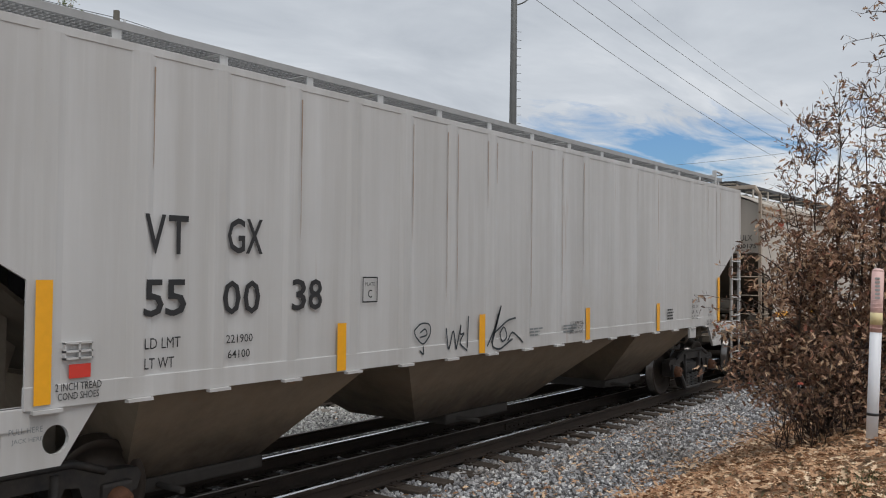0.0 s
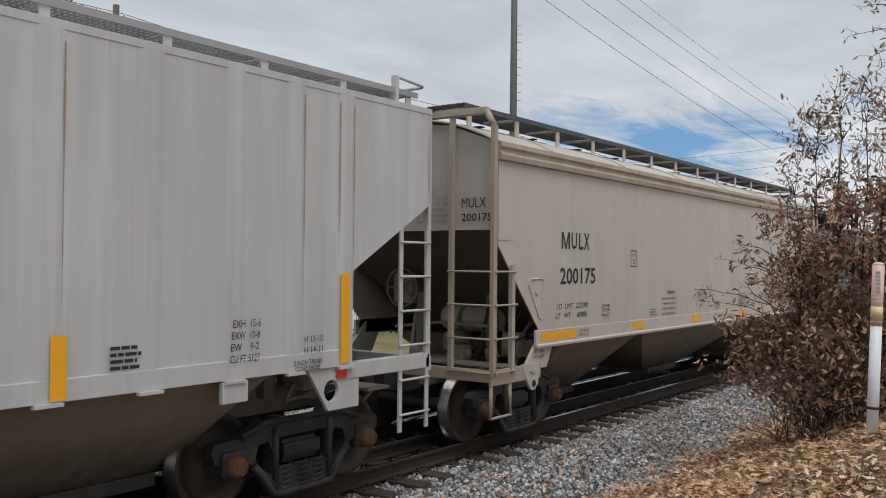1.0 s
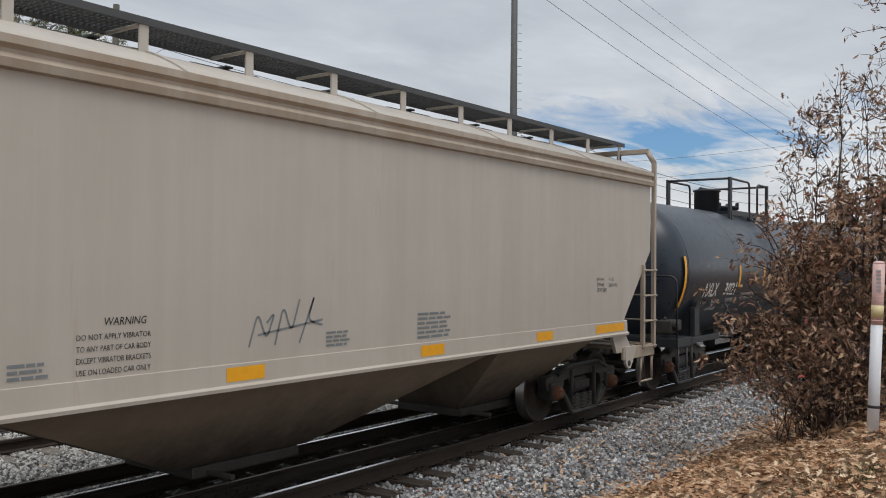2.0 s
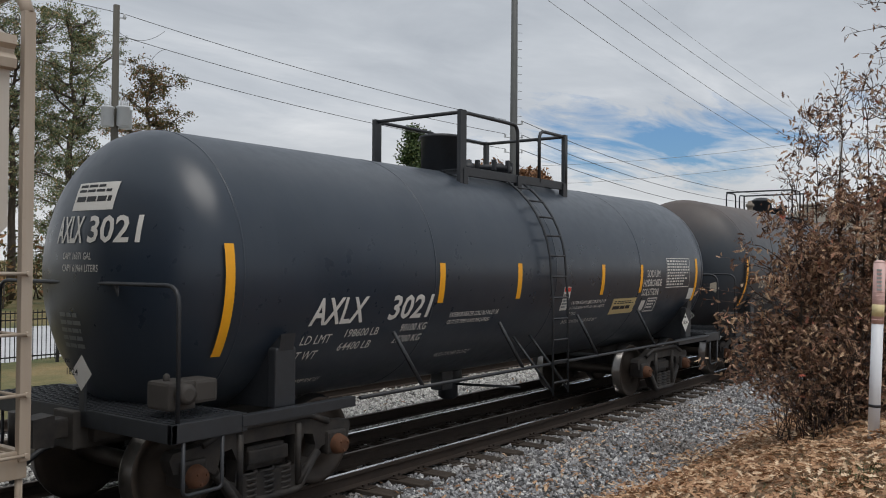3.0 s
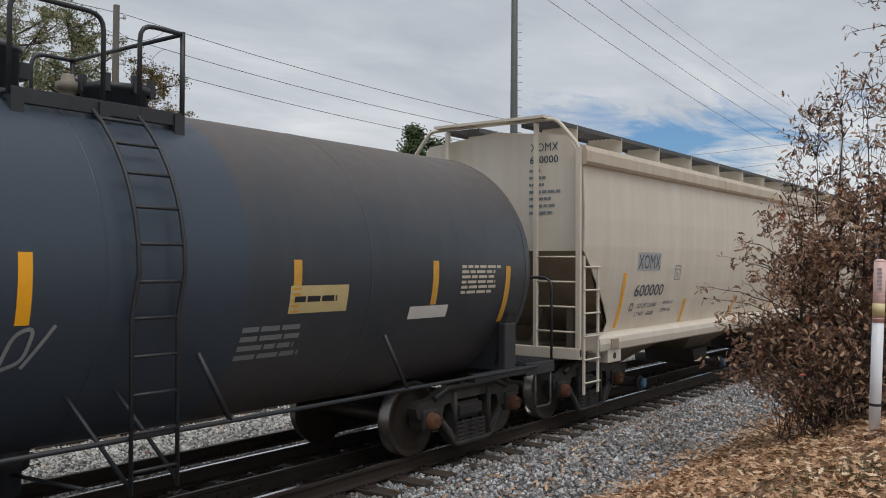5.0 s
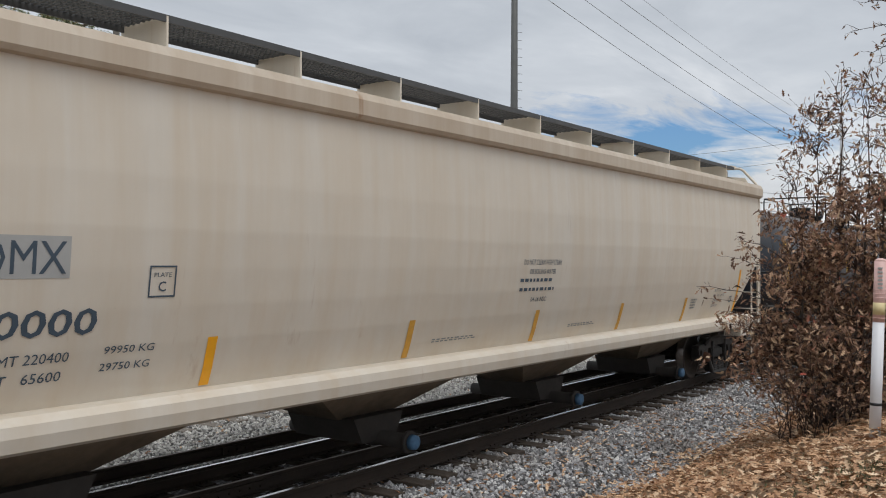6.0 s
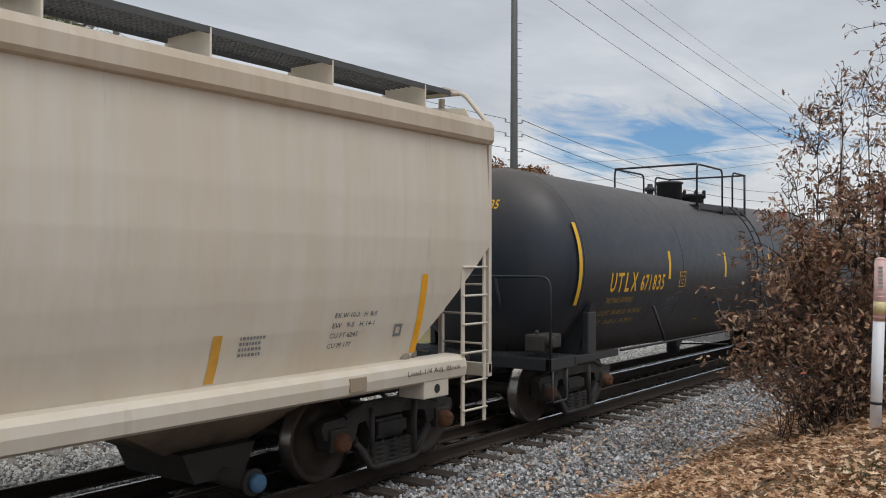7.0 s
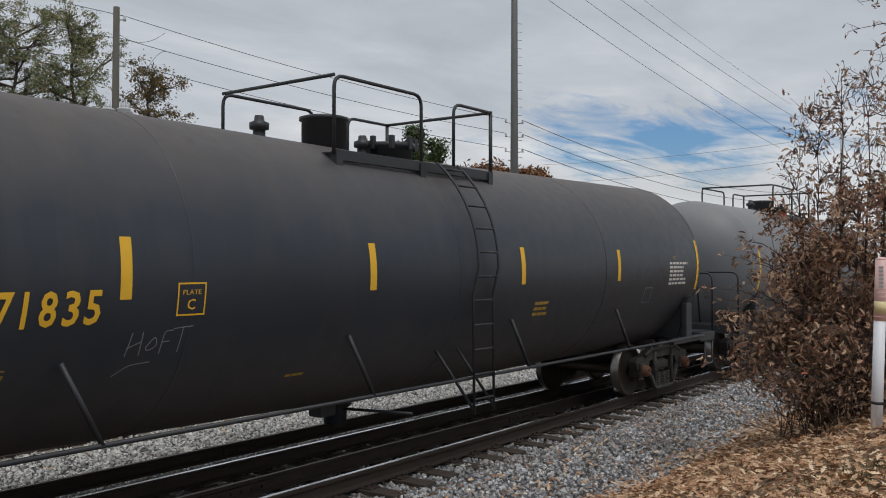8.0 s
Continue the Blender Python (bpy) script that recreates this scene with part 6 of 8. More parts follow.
def mulx():
    c, car = 27.37, tagged(new("covered_hopper_car"), "smooth-sided beige covered hopper with black lettering", "rail car", "cars of the train")
    P, W = M["beige_paint"], 1.58
    cut = [(7.60, 3.84), (7.60, 2.57), (6.62, 1.50), (6.62, 1.28)]
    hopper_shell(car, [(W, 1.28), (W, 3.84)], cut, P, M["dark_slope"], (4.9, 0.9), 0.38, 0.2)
    for s in (-1, 1):
        bm = bmesh.new()
        sweep_x(bm, [(s * W, 3.62), (s * (W + 0.05), 3.63), (s * (W + 0.06), 3.69), (s * (W + 0.02), 3.73), (s * (W + 0.02), 3.76), (s * (W + 0.055), 3.79), (s * (W + 0.05), 3.85), (s * (W - 0.03), 3.87), (s * (W - 0.03), 3.62)], -7.62, 7.62)
        part("eave_moulding", bm, M["beige_frame"], car)
        bm = bmesh.new()
        sweep_x(bm, [(s * (W - 0.02), 1.27), (s * (W + 0.045), 1.25), (s * (W + 0.05), 1.28), (s * (W + 0.018), 1.30), (s * (W + 0.012), 1.47), (s * (W - 0.02), 1.48)], -6.70, 6.70)
        part("side_sill", bm, P, car)
        bm = bmesh.new()
        tube(bm, bend([(-6.85, s * (W + 0.004), 2.15), (-6.50, s * (W + 0.004), 2.16), (-6.53, s * (W + 0.004), 1.63), (-6.60, s * (W + 0.004), 1.63), (-6.88, s * (W + 0.004), 2.08), (-6.85, s * (W + 0.004), 2.15)], 0.06), 0.011, 6)
        tube(bm, [(-6.72, s * (W + 0.004), 2.0), (-6.66, s * (W + 0.004), 1.93)], 0.012, 6)
        part("gusset_plate", bm, P, car)
        bm = bmesh.new()
        prism(bm, [(-7.62, 2.64), (-7.29, 2.65), (-7.29, 2.69), (-7.37, 2.75), (-7.41, 2.85), (-7.46, 2.88), (-7.55, 2.87)], *sorted((s * (W - 0.001), s * (W + 0.010))))
        part("gusset_plate", bm, P, car)
    bm = bmesh.new()
    prof = [(W - 2 * W * i / 14, 3.85 + 0.40 * (1 - abs((W - 2 * W * i / 14) / W) ** 2.2)) for i in range(15)]
    sweep_x(bm, prof + [(y, z - 0.03) for y, z in prof[::-1]], -7.6, 7.6)
    for f in bm.faces:
        f.smooth = True
    part("roof", bm, P, car)
    for x in (-6.2, -3.9, -1.55, 0.8, 3.15, 5.5):
        bm = bmesh.new()
        sweep_x(bm, [(y, z + 0.018) for y, z in prof] + [(y, z - 0.01) for y, z in prof[::-1]], x - 0.03, x + 0.03)
        part("roof_seam", bm, P, car)
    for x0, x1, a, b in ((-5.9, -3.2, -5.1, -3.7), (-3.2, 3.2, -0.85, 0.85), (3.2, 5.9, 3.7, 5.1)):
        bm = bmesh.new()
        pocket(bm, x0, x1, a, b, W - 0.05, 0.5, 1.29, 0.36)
        part("hopper_bottom", bm, M["beige_low"], car, "dusty funnel-shaped hopper bottom, shade tinted in below")
    for x in (-4.4, 0, 4.4):
        bm = bmesh.new()
        box(bm, x - 0.7, x + 0.7, -0.55, 0.55, 0.26, 0.37, 0.02)
        tube(bm, [(x - 0.5, -0.9, 0.3), (x - 0.5, 0.9, 0.3)], 0.03, 8)
        part("outlet_gate", bm, M["dark_grey"], car)
    walkway(car, -7.54, 7.84, 0.42, 1.0, 4.395, 4.10, M["grate_dark"], P, 1.17, 0.055)
    for i in range(9):
        bm = bmesh.new()
        box(bm, -6.6 + i * 1.5, -5.7 + i * 1.5, -0.32, 0.32, 4.22, 4.31, 0.03)
        hatch = part("hatch", bm, M["grate_dark"], car, "dark roof hatch cover")
        bm = bmesh.new()
        box(bm, -6.2 + i * 1.5, -6.1 + i * 1.5, -0.36, 0.36, 4.31, 4.335, 0.01)
        part("clamp_bar", bm, M["grate_dark"], hatch)
    for e in (-1, 1):
        end_details(car, e, 6.92, W, P, gear=e < 0)
        # tall corner ladder frame
        x = e * 7.72
        bm = bmesh.new()
        for y in (-1, 1):
            box(bm, x - 0.04, x + 0.04, *sorted((y * (W + 0.04), y * (W - 0.02))), 0.98, 4.04, 0.006)
            tube(bm, [(x, y * (W + 0.01), 4.02), (x, y * 1.47, 4.22)], 0.045, 6)
            box(bm, x - 0.03, x + 0.03, *sorted((y * 0.99, y * 0.93)), 1.0, 4.2, 0.006)
        box(bm, x - 0.05, x + 0.05, -1.49, 1.49, 4.185, 4.265, 0.008)
        part("corner_frame", bm, M["beige_frame"], car, "tall beige ladder frame")
        for y in (-1, 1):
            for i in range(4):
                z = 1.02 + 0.41 * i
                bm = bmesh.new()
                tube(bm, [(x - 0.05, y * W, z), (x - 0.05, y * 0.93, z)], 0.012, 6)
                tube(bm, [(x, y * (W + 0.05), z), (x - e * 0.50, y * (W + 0.05), z)], 0.012, 6)
                for q in (0.0, 0.42):
                    lathe(bm, [(y * (W + 0.045), 0.02), (y * (W + 0.07), 0.016)], "y", (x - e * q, 0, z), 8)
                part("rung", bm, M["beige_frame"], car)
            bm = bmesh.new()
            box(bm, *sorted((x - e * 0.39, x - e * 0.46)), *sorted((y * (W + 0.04), y * (W - 0.02))), 0.98, 2.34, 0.005)
            part("ladder_stile", bm, M["beige_frame"], car)
            bm = bmesh.new()
            box(bm, *sorted((x + e * 0.03, x - e * 1.15)), *sorted((y * (W + 0.015), y * (W - 0.03))), 0.86, 1.05, 0.01)
            part("foot_sill", bm, M["beige_frame"], car)
            bm = bmesh.new()
            for q in (0.02, 0.45):
                tube(bm, [(x - e * q, y * (W - 0.02), 0.9), (x - e * q, y * (W - 0.02), 0.52)], 0.018, 6)
            tube(bm, [(x, y * (W - 0.02), 0.46), (x - e * 0.47, y * (W - 0.02), 0.46)], 0.018, 6)
            tube(bm, [(x, y * (W - 0.02), 0.46), (x, y * (W - 0.02), 0.9)], 0.018, 6)
            tube(bm, [(x - e * 0.47, y * (W - 0.02), 0.46), (x - e * 0.4, y * (W - 0.02), 0.9)], 0.018, 6)
            part("stirrup_step", bm, M["beige_frame"], car)
            bm = bmesh.new()
            prism(bm, [(e * 7.05, 1.06), (e * 6.62, 1.06), (e * 6.65, 0.80), (e * 6.73, 0.72), (e * 6.82, 0.72), (e * 6.89, 0.80)], *sorted((y * (W + 0.02), y * (W - 0.02))))
            part("pull_lug", bm, P, car, "pull lug with a round eye")
            bm = bmesh.new()
            lathe(bm, [(y * (W + 0.018), 0.045), (y * (W + 0.026), 0.045)], "y", (e * 6.76, 0, 0.80), 16)
            part("lug_eye", bm, M["ink"], car)
            bm = bmesh.new()
            prism(bm, [(e * 6.88, 1.05), (e * 6.51, 1.45), (e * 6.51, 1.28), (e * 6.21, 1.28), (e * 6.38, 0.98), (e * 6.76, 0.98)], *sorted((y * (W - 0.01), y * (W - 0.06))))
            part("jack_pad", bm, P, car)
        bm = bmesh.new()
        box(bm, x - 0.03, x + 0.03, -W, W, 0.90, 1.05, 0.01)
        part("end_sill", bm, M["beige_frame"], car)
    add_truck(car, -6.24)
    add_truck(car, 6.24)
    add_couplers(car, 8.08)
    sp = on_side(-W - 0.004)
    o = lambda s: s - c
    mark(car, sp, block_m(0.235, 0.235, 0.042), o(21.36), 2.56, "ink", "lettering")
    for ch, x, w in (("U", 21.64, 0.165), ("L", 21.86, 0.135), ("X", 22.01, 0.175)):
        write(car, sp, ch, o(x), 2.56, w, 0.235, "ink", 0, 0.02)
    write(car, sp, "200175", o(21.32), 2.07, 1.06, 0.235, "ink", 0, 0.02)
    for body, s0, z, w, h in (("LD  LMT  225200", 21.23, 1.735, 0.92, 0.075), ("LT   WT     60800", 21.20, 1.605, 0.92, 0.075), ("WARNING", 25.07, 1.86, 0.36, 0.06)):
        write(car, sp, body, o(s0), z, w, h, "ink", 0.15, 0.004)
    for i, t in enumerate(("DO NOT APPLY VIBRATOR", "TO ANY PART OF CAR BODY", "EXCEPT VIBRATOR BRACKETS", "USE ON LOADED CAR ONLY")):
        write(car, sp, t, o(24.85), 1.76 - 0.085 * i, 0.62, 0.042, "ink")
    write(car, on_side(-W - 0.022), "2 INCH HF", o(21.83), 1.395, 0.32, 0.04, "ink")
    write(car, on_side(-W - 0.022), "COMP SHOES", o(21.80), 1.335, 0.34, 0.04, "ink")
    write(car, on_side(-W - 0.001), "LIFT AND", o(20.64), 1.185, 0.26, 0.05, "ink")
    write(car, on_side(-W - 0.001), "JACK HERE", o(20.62), 1.105, 0.28, 0.05, "ink")
    write(car, on_side(-W - 0.026), "PULL", o(20.50), 0.915, 0.16, 0.05, "ink")
    rng = random.Random(8)
    for s0, z, w, h, r in ((24.35, 1.50, 0.34, 0.13, 3), (27.4, 1.52, 0.4, 0.16, 4), (28.8, 1.50, 0.62, 0.30, 6)):
        mark(car, sp, bars(w, h, r, rng), o(s0), z, "grey_patch", "small_stencil")
    write(car, sp, "EW 10-4", o(33.04), 2.09, 0.22, 0.055, "ink", 0.1)
    write(car, sp, "EXW 10-8", o(33.04), 2.015, 0.24, 0.055, "ink", 0.1)
    write(car, sp, "CU FT 5200", o(33.05), 1.935, 0.31, 0.055, "ink", 0.1)
    write(car, sp, "H 13-3", o(33.44), 2.09, 0.17, 0.055, "ink", 0.1)
    write(car, sp, "EXW H 9-0", o(33.44), 2.00, 0.29, 0.055, "ink", 0.1)
    plate_c(car, sp, o(23.60), 2.32, 0.23, 0.26, "ink")
    for s0, w in ((20.80, 0.98), (23.66, 0.42), (26.2, 0.42), (28.85, 0.42), (31.3, 0.42), (33.0, 0.95)):
        mark(car, on_side(-W - 0.020), rect(w, 0.12), o(s0), 1.325, "amber", "reflective_tape", "amber reflective strip")
    bm = bmesh.new()
    for z in (1.62, 1.70, 1.76):
        box(bm, o(22.60), o(22.82), -W - 0.03, -W + 0.01, z, z + 0.014)
    for x in (22.62, 22.80):
        box(bm, o(x), o(x) + 0.012, -W - 0.03, -W + 0.01, 1.62, 1.77)
    part("card_holder", bm, P, car)
    tag = scrawl([[(0, 0), (.1, .3), (.2, .05), (.3, .3), (.2, .2)], [(.3, .0), (.4, .35), (.5, .1), (.6, .4)], [(.6, .0), (.8, .45), (.7, .2), (.9, .15)], [(.1, .1), (.9, .2)]], 0.02)
    mark(car, sp, tag, o(26.45), 1.6, "grey_patch", "graffiti", "faint grey spray scrawl")
    # lettering on the end sheet
    xe = -(7.60 - 0.045)
    spe = lambda y0, z0: (lambda u, v: (xe - 0.008 - 0.005, y0 - u, z0 + v))
    write(car, spe, "MULX", -1.0, 3.05, 0.37, 0.125, "ink", 0, 0.003)
    write(car, spe, "200175", -1.0, 2.88, 0.46, 0.10, "ink", 0, 0.01)
    for i, (t, w, sh) in enumerate((("SPRG", 0.14, 0.22), ("7 DC D5    5 IC D5", 0.56, 0.0), ("2 DC 5062  2 IC 5062", 0.60, 0.0), ("36 INCH WHEELS", 0.44, 0.08), ("NO. 24 BRAKE BEAMS", 0.54, 0.03), ("SBE60EE COUPLERS", 0.50, 0.05))):
        write(car, spe, t, -0.22 - sh, 3.24 - 0.075 * i, w, 0.045, "grey_patch")
    return car, c


def xomx():
    c, car = 73.52, tagged(new("covered_hopper_car"), "cream covered hopper with curved sides and dark blue lettering", "rail car", "cars of the train")
    P, W = M["cream_paint"], 1.58
    cut = [(9.38, 3.80), (9.40, 2.52), (8.25, 1.45), (8.25, 1.24)]
    prof = [(1.30, 1.24), (1.37, 1.42), (1.45, 1.70), (1.51, 2.0), (1.55, 2.3), (1.575, 2.6), (1.58, 3.0), (1.565, 3.4), (1.54, 3.80)]
    y_at, x_at = hopper_shell(car, prof, cut, P, M["cream_low"], (7.0, 0.95), 0.55, 0.0, 0.84)
    for s in (-1, 1):
        bm = bmesh.new()
        sweep_x(bm, [(s * 1.50, 3.74), (s * 1.60, 3.76), (s * 1.63, 3.80), (s * 1.63, 3.95), (s * 1.59, 4.03), (s * 1.46, 4.06), (s * 1.46, 3.78)], -9.42, 9.42)
        part("eave_moulding", bm, M["cream_eave"], car)
        bm = bmesh.new()
        sweep_x(bm, [(s * 1.28, 1.02), (s * 1.52, 1.01), (s * 1.57, 1.04), (s * 1.585, 1.14), (s * 1.57, 1.22), (s * 1.50, 1.27), (s * 1.28, 1.275)], -8.90, 8.92)
        part("side_sill", bm, P, car, "deep rounded cream side sill")
        for e in (-1, 1):
            bm = bmesh.new()
            box(bm, *sorted((e * 8.15, e * 8.6)), *sorted((s * 1.2, s * 1.56)), 0.84, 1.04, 0.015)
            part("jack_block", bm, P, car)
        for e in (-1, 1):
            bm = bmesh.new()
            lathe(bm, [(s * 1.555, 0.05), (s * 1.565, 0.05)], "y", (e * 8.38, 0, 0.94), 10)
            part("jack_hole", bm, M["ink"], car)
    bm = bmesh.new()
    rp = [(1.5 - 3.0 * i / 12, 4.0 + 0.22 * (1 - abs((1.5 - 3.0 * i / 12) / 1.5) ** 2)) for i in range(13)]
    sweep_x(bm, rp + [(y, z - 0.03) for y, z in rp[::-1]], -9.3, 9.28)
    part("roof", bm, P, car)
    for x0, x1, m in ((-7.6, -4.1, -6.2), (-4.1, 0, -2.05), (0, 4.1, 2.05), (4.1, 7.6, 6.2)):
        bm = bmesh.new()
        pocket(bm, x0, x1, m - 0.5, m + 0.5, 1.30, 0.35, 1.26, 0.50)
        part("hopper_bottom", bm, M["cream_low"], car, "dusty funnel-shaped hopper bottom, shade tinted in below")
    for x in (-6.2, -2.05, 2.05, 6.2):
        bm = bmesh.new()
        prism(bm, [(x - 0.45, 0.52), (x + 0.45, 0.52), (x + 0.30, 0.22), (x - 0.30, 0.22)], -0.55, 0.55)
        lathe(bm, [(-0.95, 0.09), (0.95, 0.09)], "y", (x + 0.05, 0, 0.24), 16)
        lathe(bm, [(-0.99, 0.13), (-0.95, 0.13)], "y", (x + 0.05, 0, 0.24), 16)
        o1 = part("outlet_tube", bm, M["dark_grey"], car, "dark unloading tube under a hopper")
        bm = bmesh.new()
        lathe(bm, [(-1.08, 0.05), (-1.07, 0.085), (-1.0, 0.09)], "y", (x + 0.05, 0, 0.24), 16)
        part("cap", bm, M["blue_cap"], o1, "blue outlet cap")
    # roof walk on triangular brackets
    for s in (-1, 1):
        grating("roof_walk", car, -9.2, 9.35, *sorted((s * 0.40, s * 1.02)), 4.465, M["grate_dark"], 0.055, 0.075, "dark open grating walkway on the roof", 0.06)
    for i in range(12):
        x = -8.6 + i * 1.585
        for s in (-1, 1):
            bm = bmesh.new()
            a = [(s * 1.03, 4.09), (s * 0.36, 4.36), (s * 0.36, 4.46), (s * 1.03, 4.46)]
            v1 = [bm.verts.new((x, y, z)) for y, z in a]
            v2 = [bm.verts.new((x + 0.02, y, z)) for y, z in a]
            bm.faces.new(v1), bm.faces.new(v2[::-1])
            for k2 in range(4):
                bm.faces.new((v1[k2], v2[k2], v2[(k2 + 1) % 4], v1[(k2 + 1) % 4]))
            part("walk_bracket", bm, P, car)
    for e in (-1, 1):
        end_details(car, e, 8.65, W, P, gear=e > 0)
        x = e * 9.46
        bm = bmesh.new()
        for y in (-1, 1):
            tube(bm, bend([(x, y * 1.50, 2.5), (x, y * 1.52, 4.02), (x, y * 1.15, 4.44), (x, y * 0.3, 4.46)], 0.1), 0.03, 6)
            box(bm, x - 0.03, x + 0.03, *sorted((y * 1.55, y * 1.48)), 1.0, 4.0, 0.005)
            box(bm, x - 0.03, x + 0.03, *sorted((y * 0.78, y * 0.84)), 1.1, 4.4, 0.005)
        box(bm, *sorted((x - e * 0.2, x + e * 0.12)), -1.0, 1.0, 4.46, 4.50)
        part("end_frame", bm, P, car, "cream end ladder frame")
        for y in (-1, 1):
            ladder("ladder", car, e * 9.12, y * 1.54, 0.45 if y < 0 else 0.45, 2.45, 0.44, "x", 6, P, label="cream side ladder")
            for i in range(4):
                bm = bmesh.new()
                tube(bm, [(x, y * 1.5, 1.35 + 0.36 * i), (x, y * 0.8, 1.35 + 0.36 * i)], 0.014, 6)
                part("rung", bm, P, car)
        bm = bmesh.new()
        box(bm, x - 0.04, x + 0.04, -1.55, 1.55, 0.96, 1.12, 0.01)
        part("end_sill", bm, P, car)
    add_truck(car, -8.25)
    add_truck(car, 8.22)
    add_couplers(car, 9.9)
    sp = lambda x0, z0: (lambda u, v: (x0 + u, -y_at(z0 + v) - 0.006, z0 + v))
    o = lambda s: s - c
    mark(car, lambda x0, z0: (lambda u, v: (x0 + u, -y_at(z0 + v) - 0.003, z0 + v)), rect(0.93, 0.30), o(65.99), 2.22, "old_patch", "touch_up_patch", "paler painted-over patch")
    write(car, sp, "XOMX", o(66.02), 2.25, 0.87, 0.235, "ink_blue", 0, 0.003)
    write(car, sp, "600000", o(66.0), 1.80, 1.17, 0.20, "ink_blue", 0.1, 0.012)
    for body, s0, z, w, h in (("LD LMT 220400", 66.22, 1.61, 0.76, 0.075), ("LT WT   65600", 66.18, 1.47, 0.76, 0.075), ("99950 KG", 67.26, 1.64, 0.44, 0.06), ("29750 KG", 67.24, 1.51, 0.44, 0.06),
                              ("DO NOT CLEAN WITH STEAM", 73.13, 2.315, 0.98, 0.07), ("OR BOILING WATER", 73.29, 2.195, 0.68, 0.065), ("04-16 NSC", 73.40, 1.83, 0.40, 0.06),
                              ("EX W 10-3   H  8-9", 80.36, 1.79, 0.62, 0.05), ("EW   9-5   H 14-1", 80.34, 1.69, 0.62, 0.05), ("CU FT 6245", 80.33, 1.59, 0.40, 0.05), ("CU M 177", 80.32, 1.49, 0.34, 0.05)):
        write(car, sp, body, o(s0), z, w, h, "ink_blue", 0.08, 0.004)
    rng = random.Random(12)
    for s0, z, w, h, r in ((73.08, 2.06, 1.0, 0.075, 1), (73.08, 1.94, 1.0, 0.075, 1), (71.4, 1.42, 0.9, 0.05, 2), (74.6, 1.42, 0.9, 0.05, 2), (79.2, 1.48, 0.36, 0.2, 4)):
        mark(car, sp, bars(w, h, r, rng, 11), o(s0), z, "ink_blue" if z > 1.8 else "grey_patch", "small_stencil")
    for s0, z in ((65.93, 1.57), (81.30, 1.55)):
        mark(car, sp, frame_lines(0.13, 0.13, 0.03), o(s0), z, "grey_patch", "round_badge")
    spe = lambda y0, z0: (lambda u, v: (-9.338, y0 - u, z0 + v))
    write(car, spe, "XOMX", -0.64, 4.0, 0.47, 0.125, "ink_blue", 0, 0.003)
    write(car, spe, "600000", -0.63, 3.82, 0.48, 0.115, "ink_blue", 0, 0.012)
    for i, w in enumerate((0.2, 0.3, 0.28, 0.56, 0.40, 0.56, 0.5)):
        mark(car, spe, bars(w, 0.075, 1, rng, 5), -0.62, 3.66 - 0.105 * i, "grey_patch", "small_stencil")
    plate_c(car, sp, o(67.58), 2.06, 0.25, 0.25, "ink_blue")
    for s0, z, h in ((65.52, 1.32, 0.87), (81.66, 1.34, 0.87), (68.22, 1.29, 0.42), (70.92, 1.29, 0.42), (73.60, 1.29, 0.42), (76.22, 1.29, 0.42), (78.90, 1.29, 0.42)):
        mark(car, sp, rect(0.10, h), o(s0), z, "amber_old" if 70 < s0 < 79.5 else "amber", "reflective_tape", "faded amber reflective strip")
    write(car, lambda x0, z0: (lambda u, v: (x0 + u, -1.592, z0 + v)), "Load-1/4 Adj. Block", o(81.35), 1.11, 0.95, 0.07, "ink")
    for x in (80.45, 64.97):
        bm = bmesh.new()
        box(bm, o(x), o(x) + 0.24, -1.60, -1.57, 1.06, 1.20, 0.006)
        part("card_holder", bm, M["cream_low"], car)
    return car, c


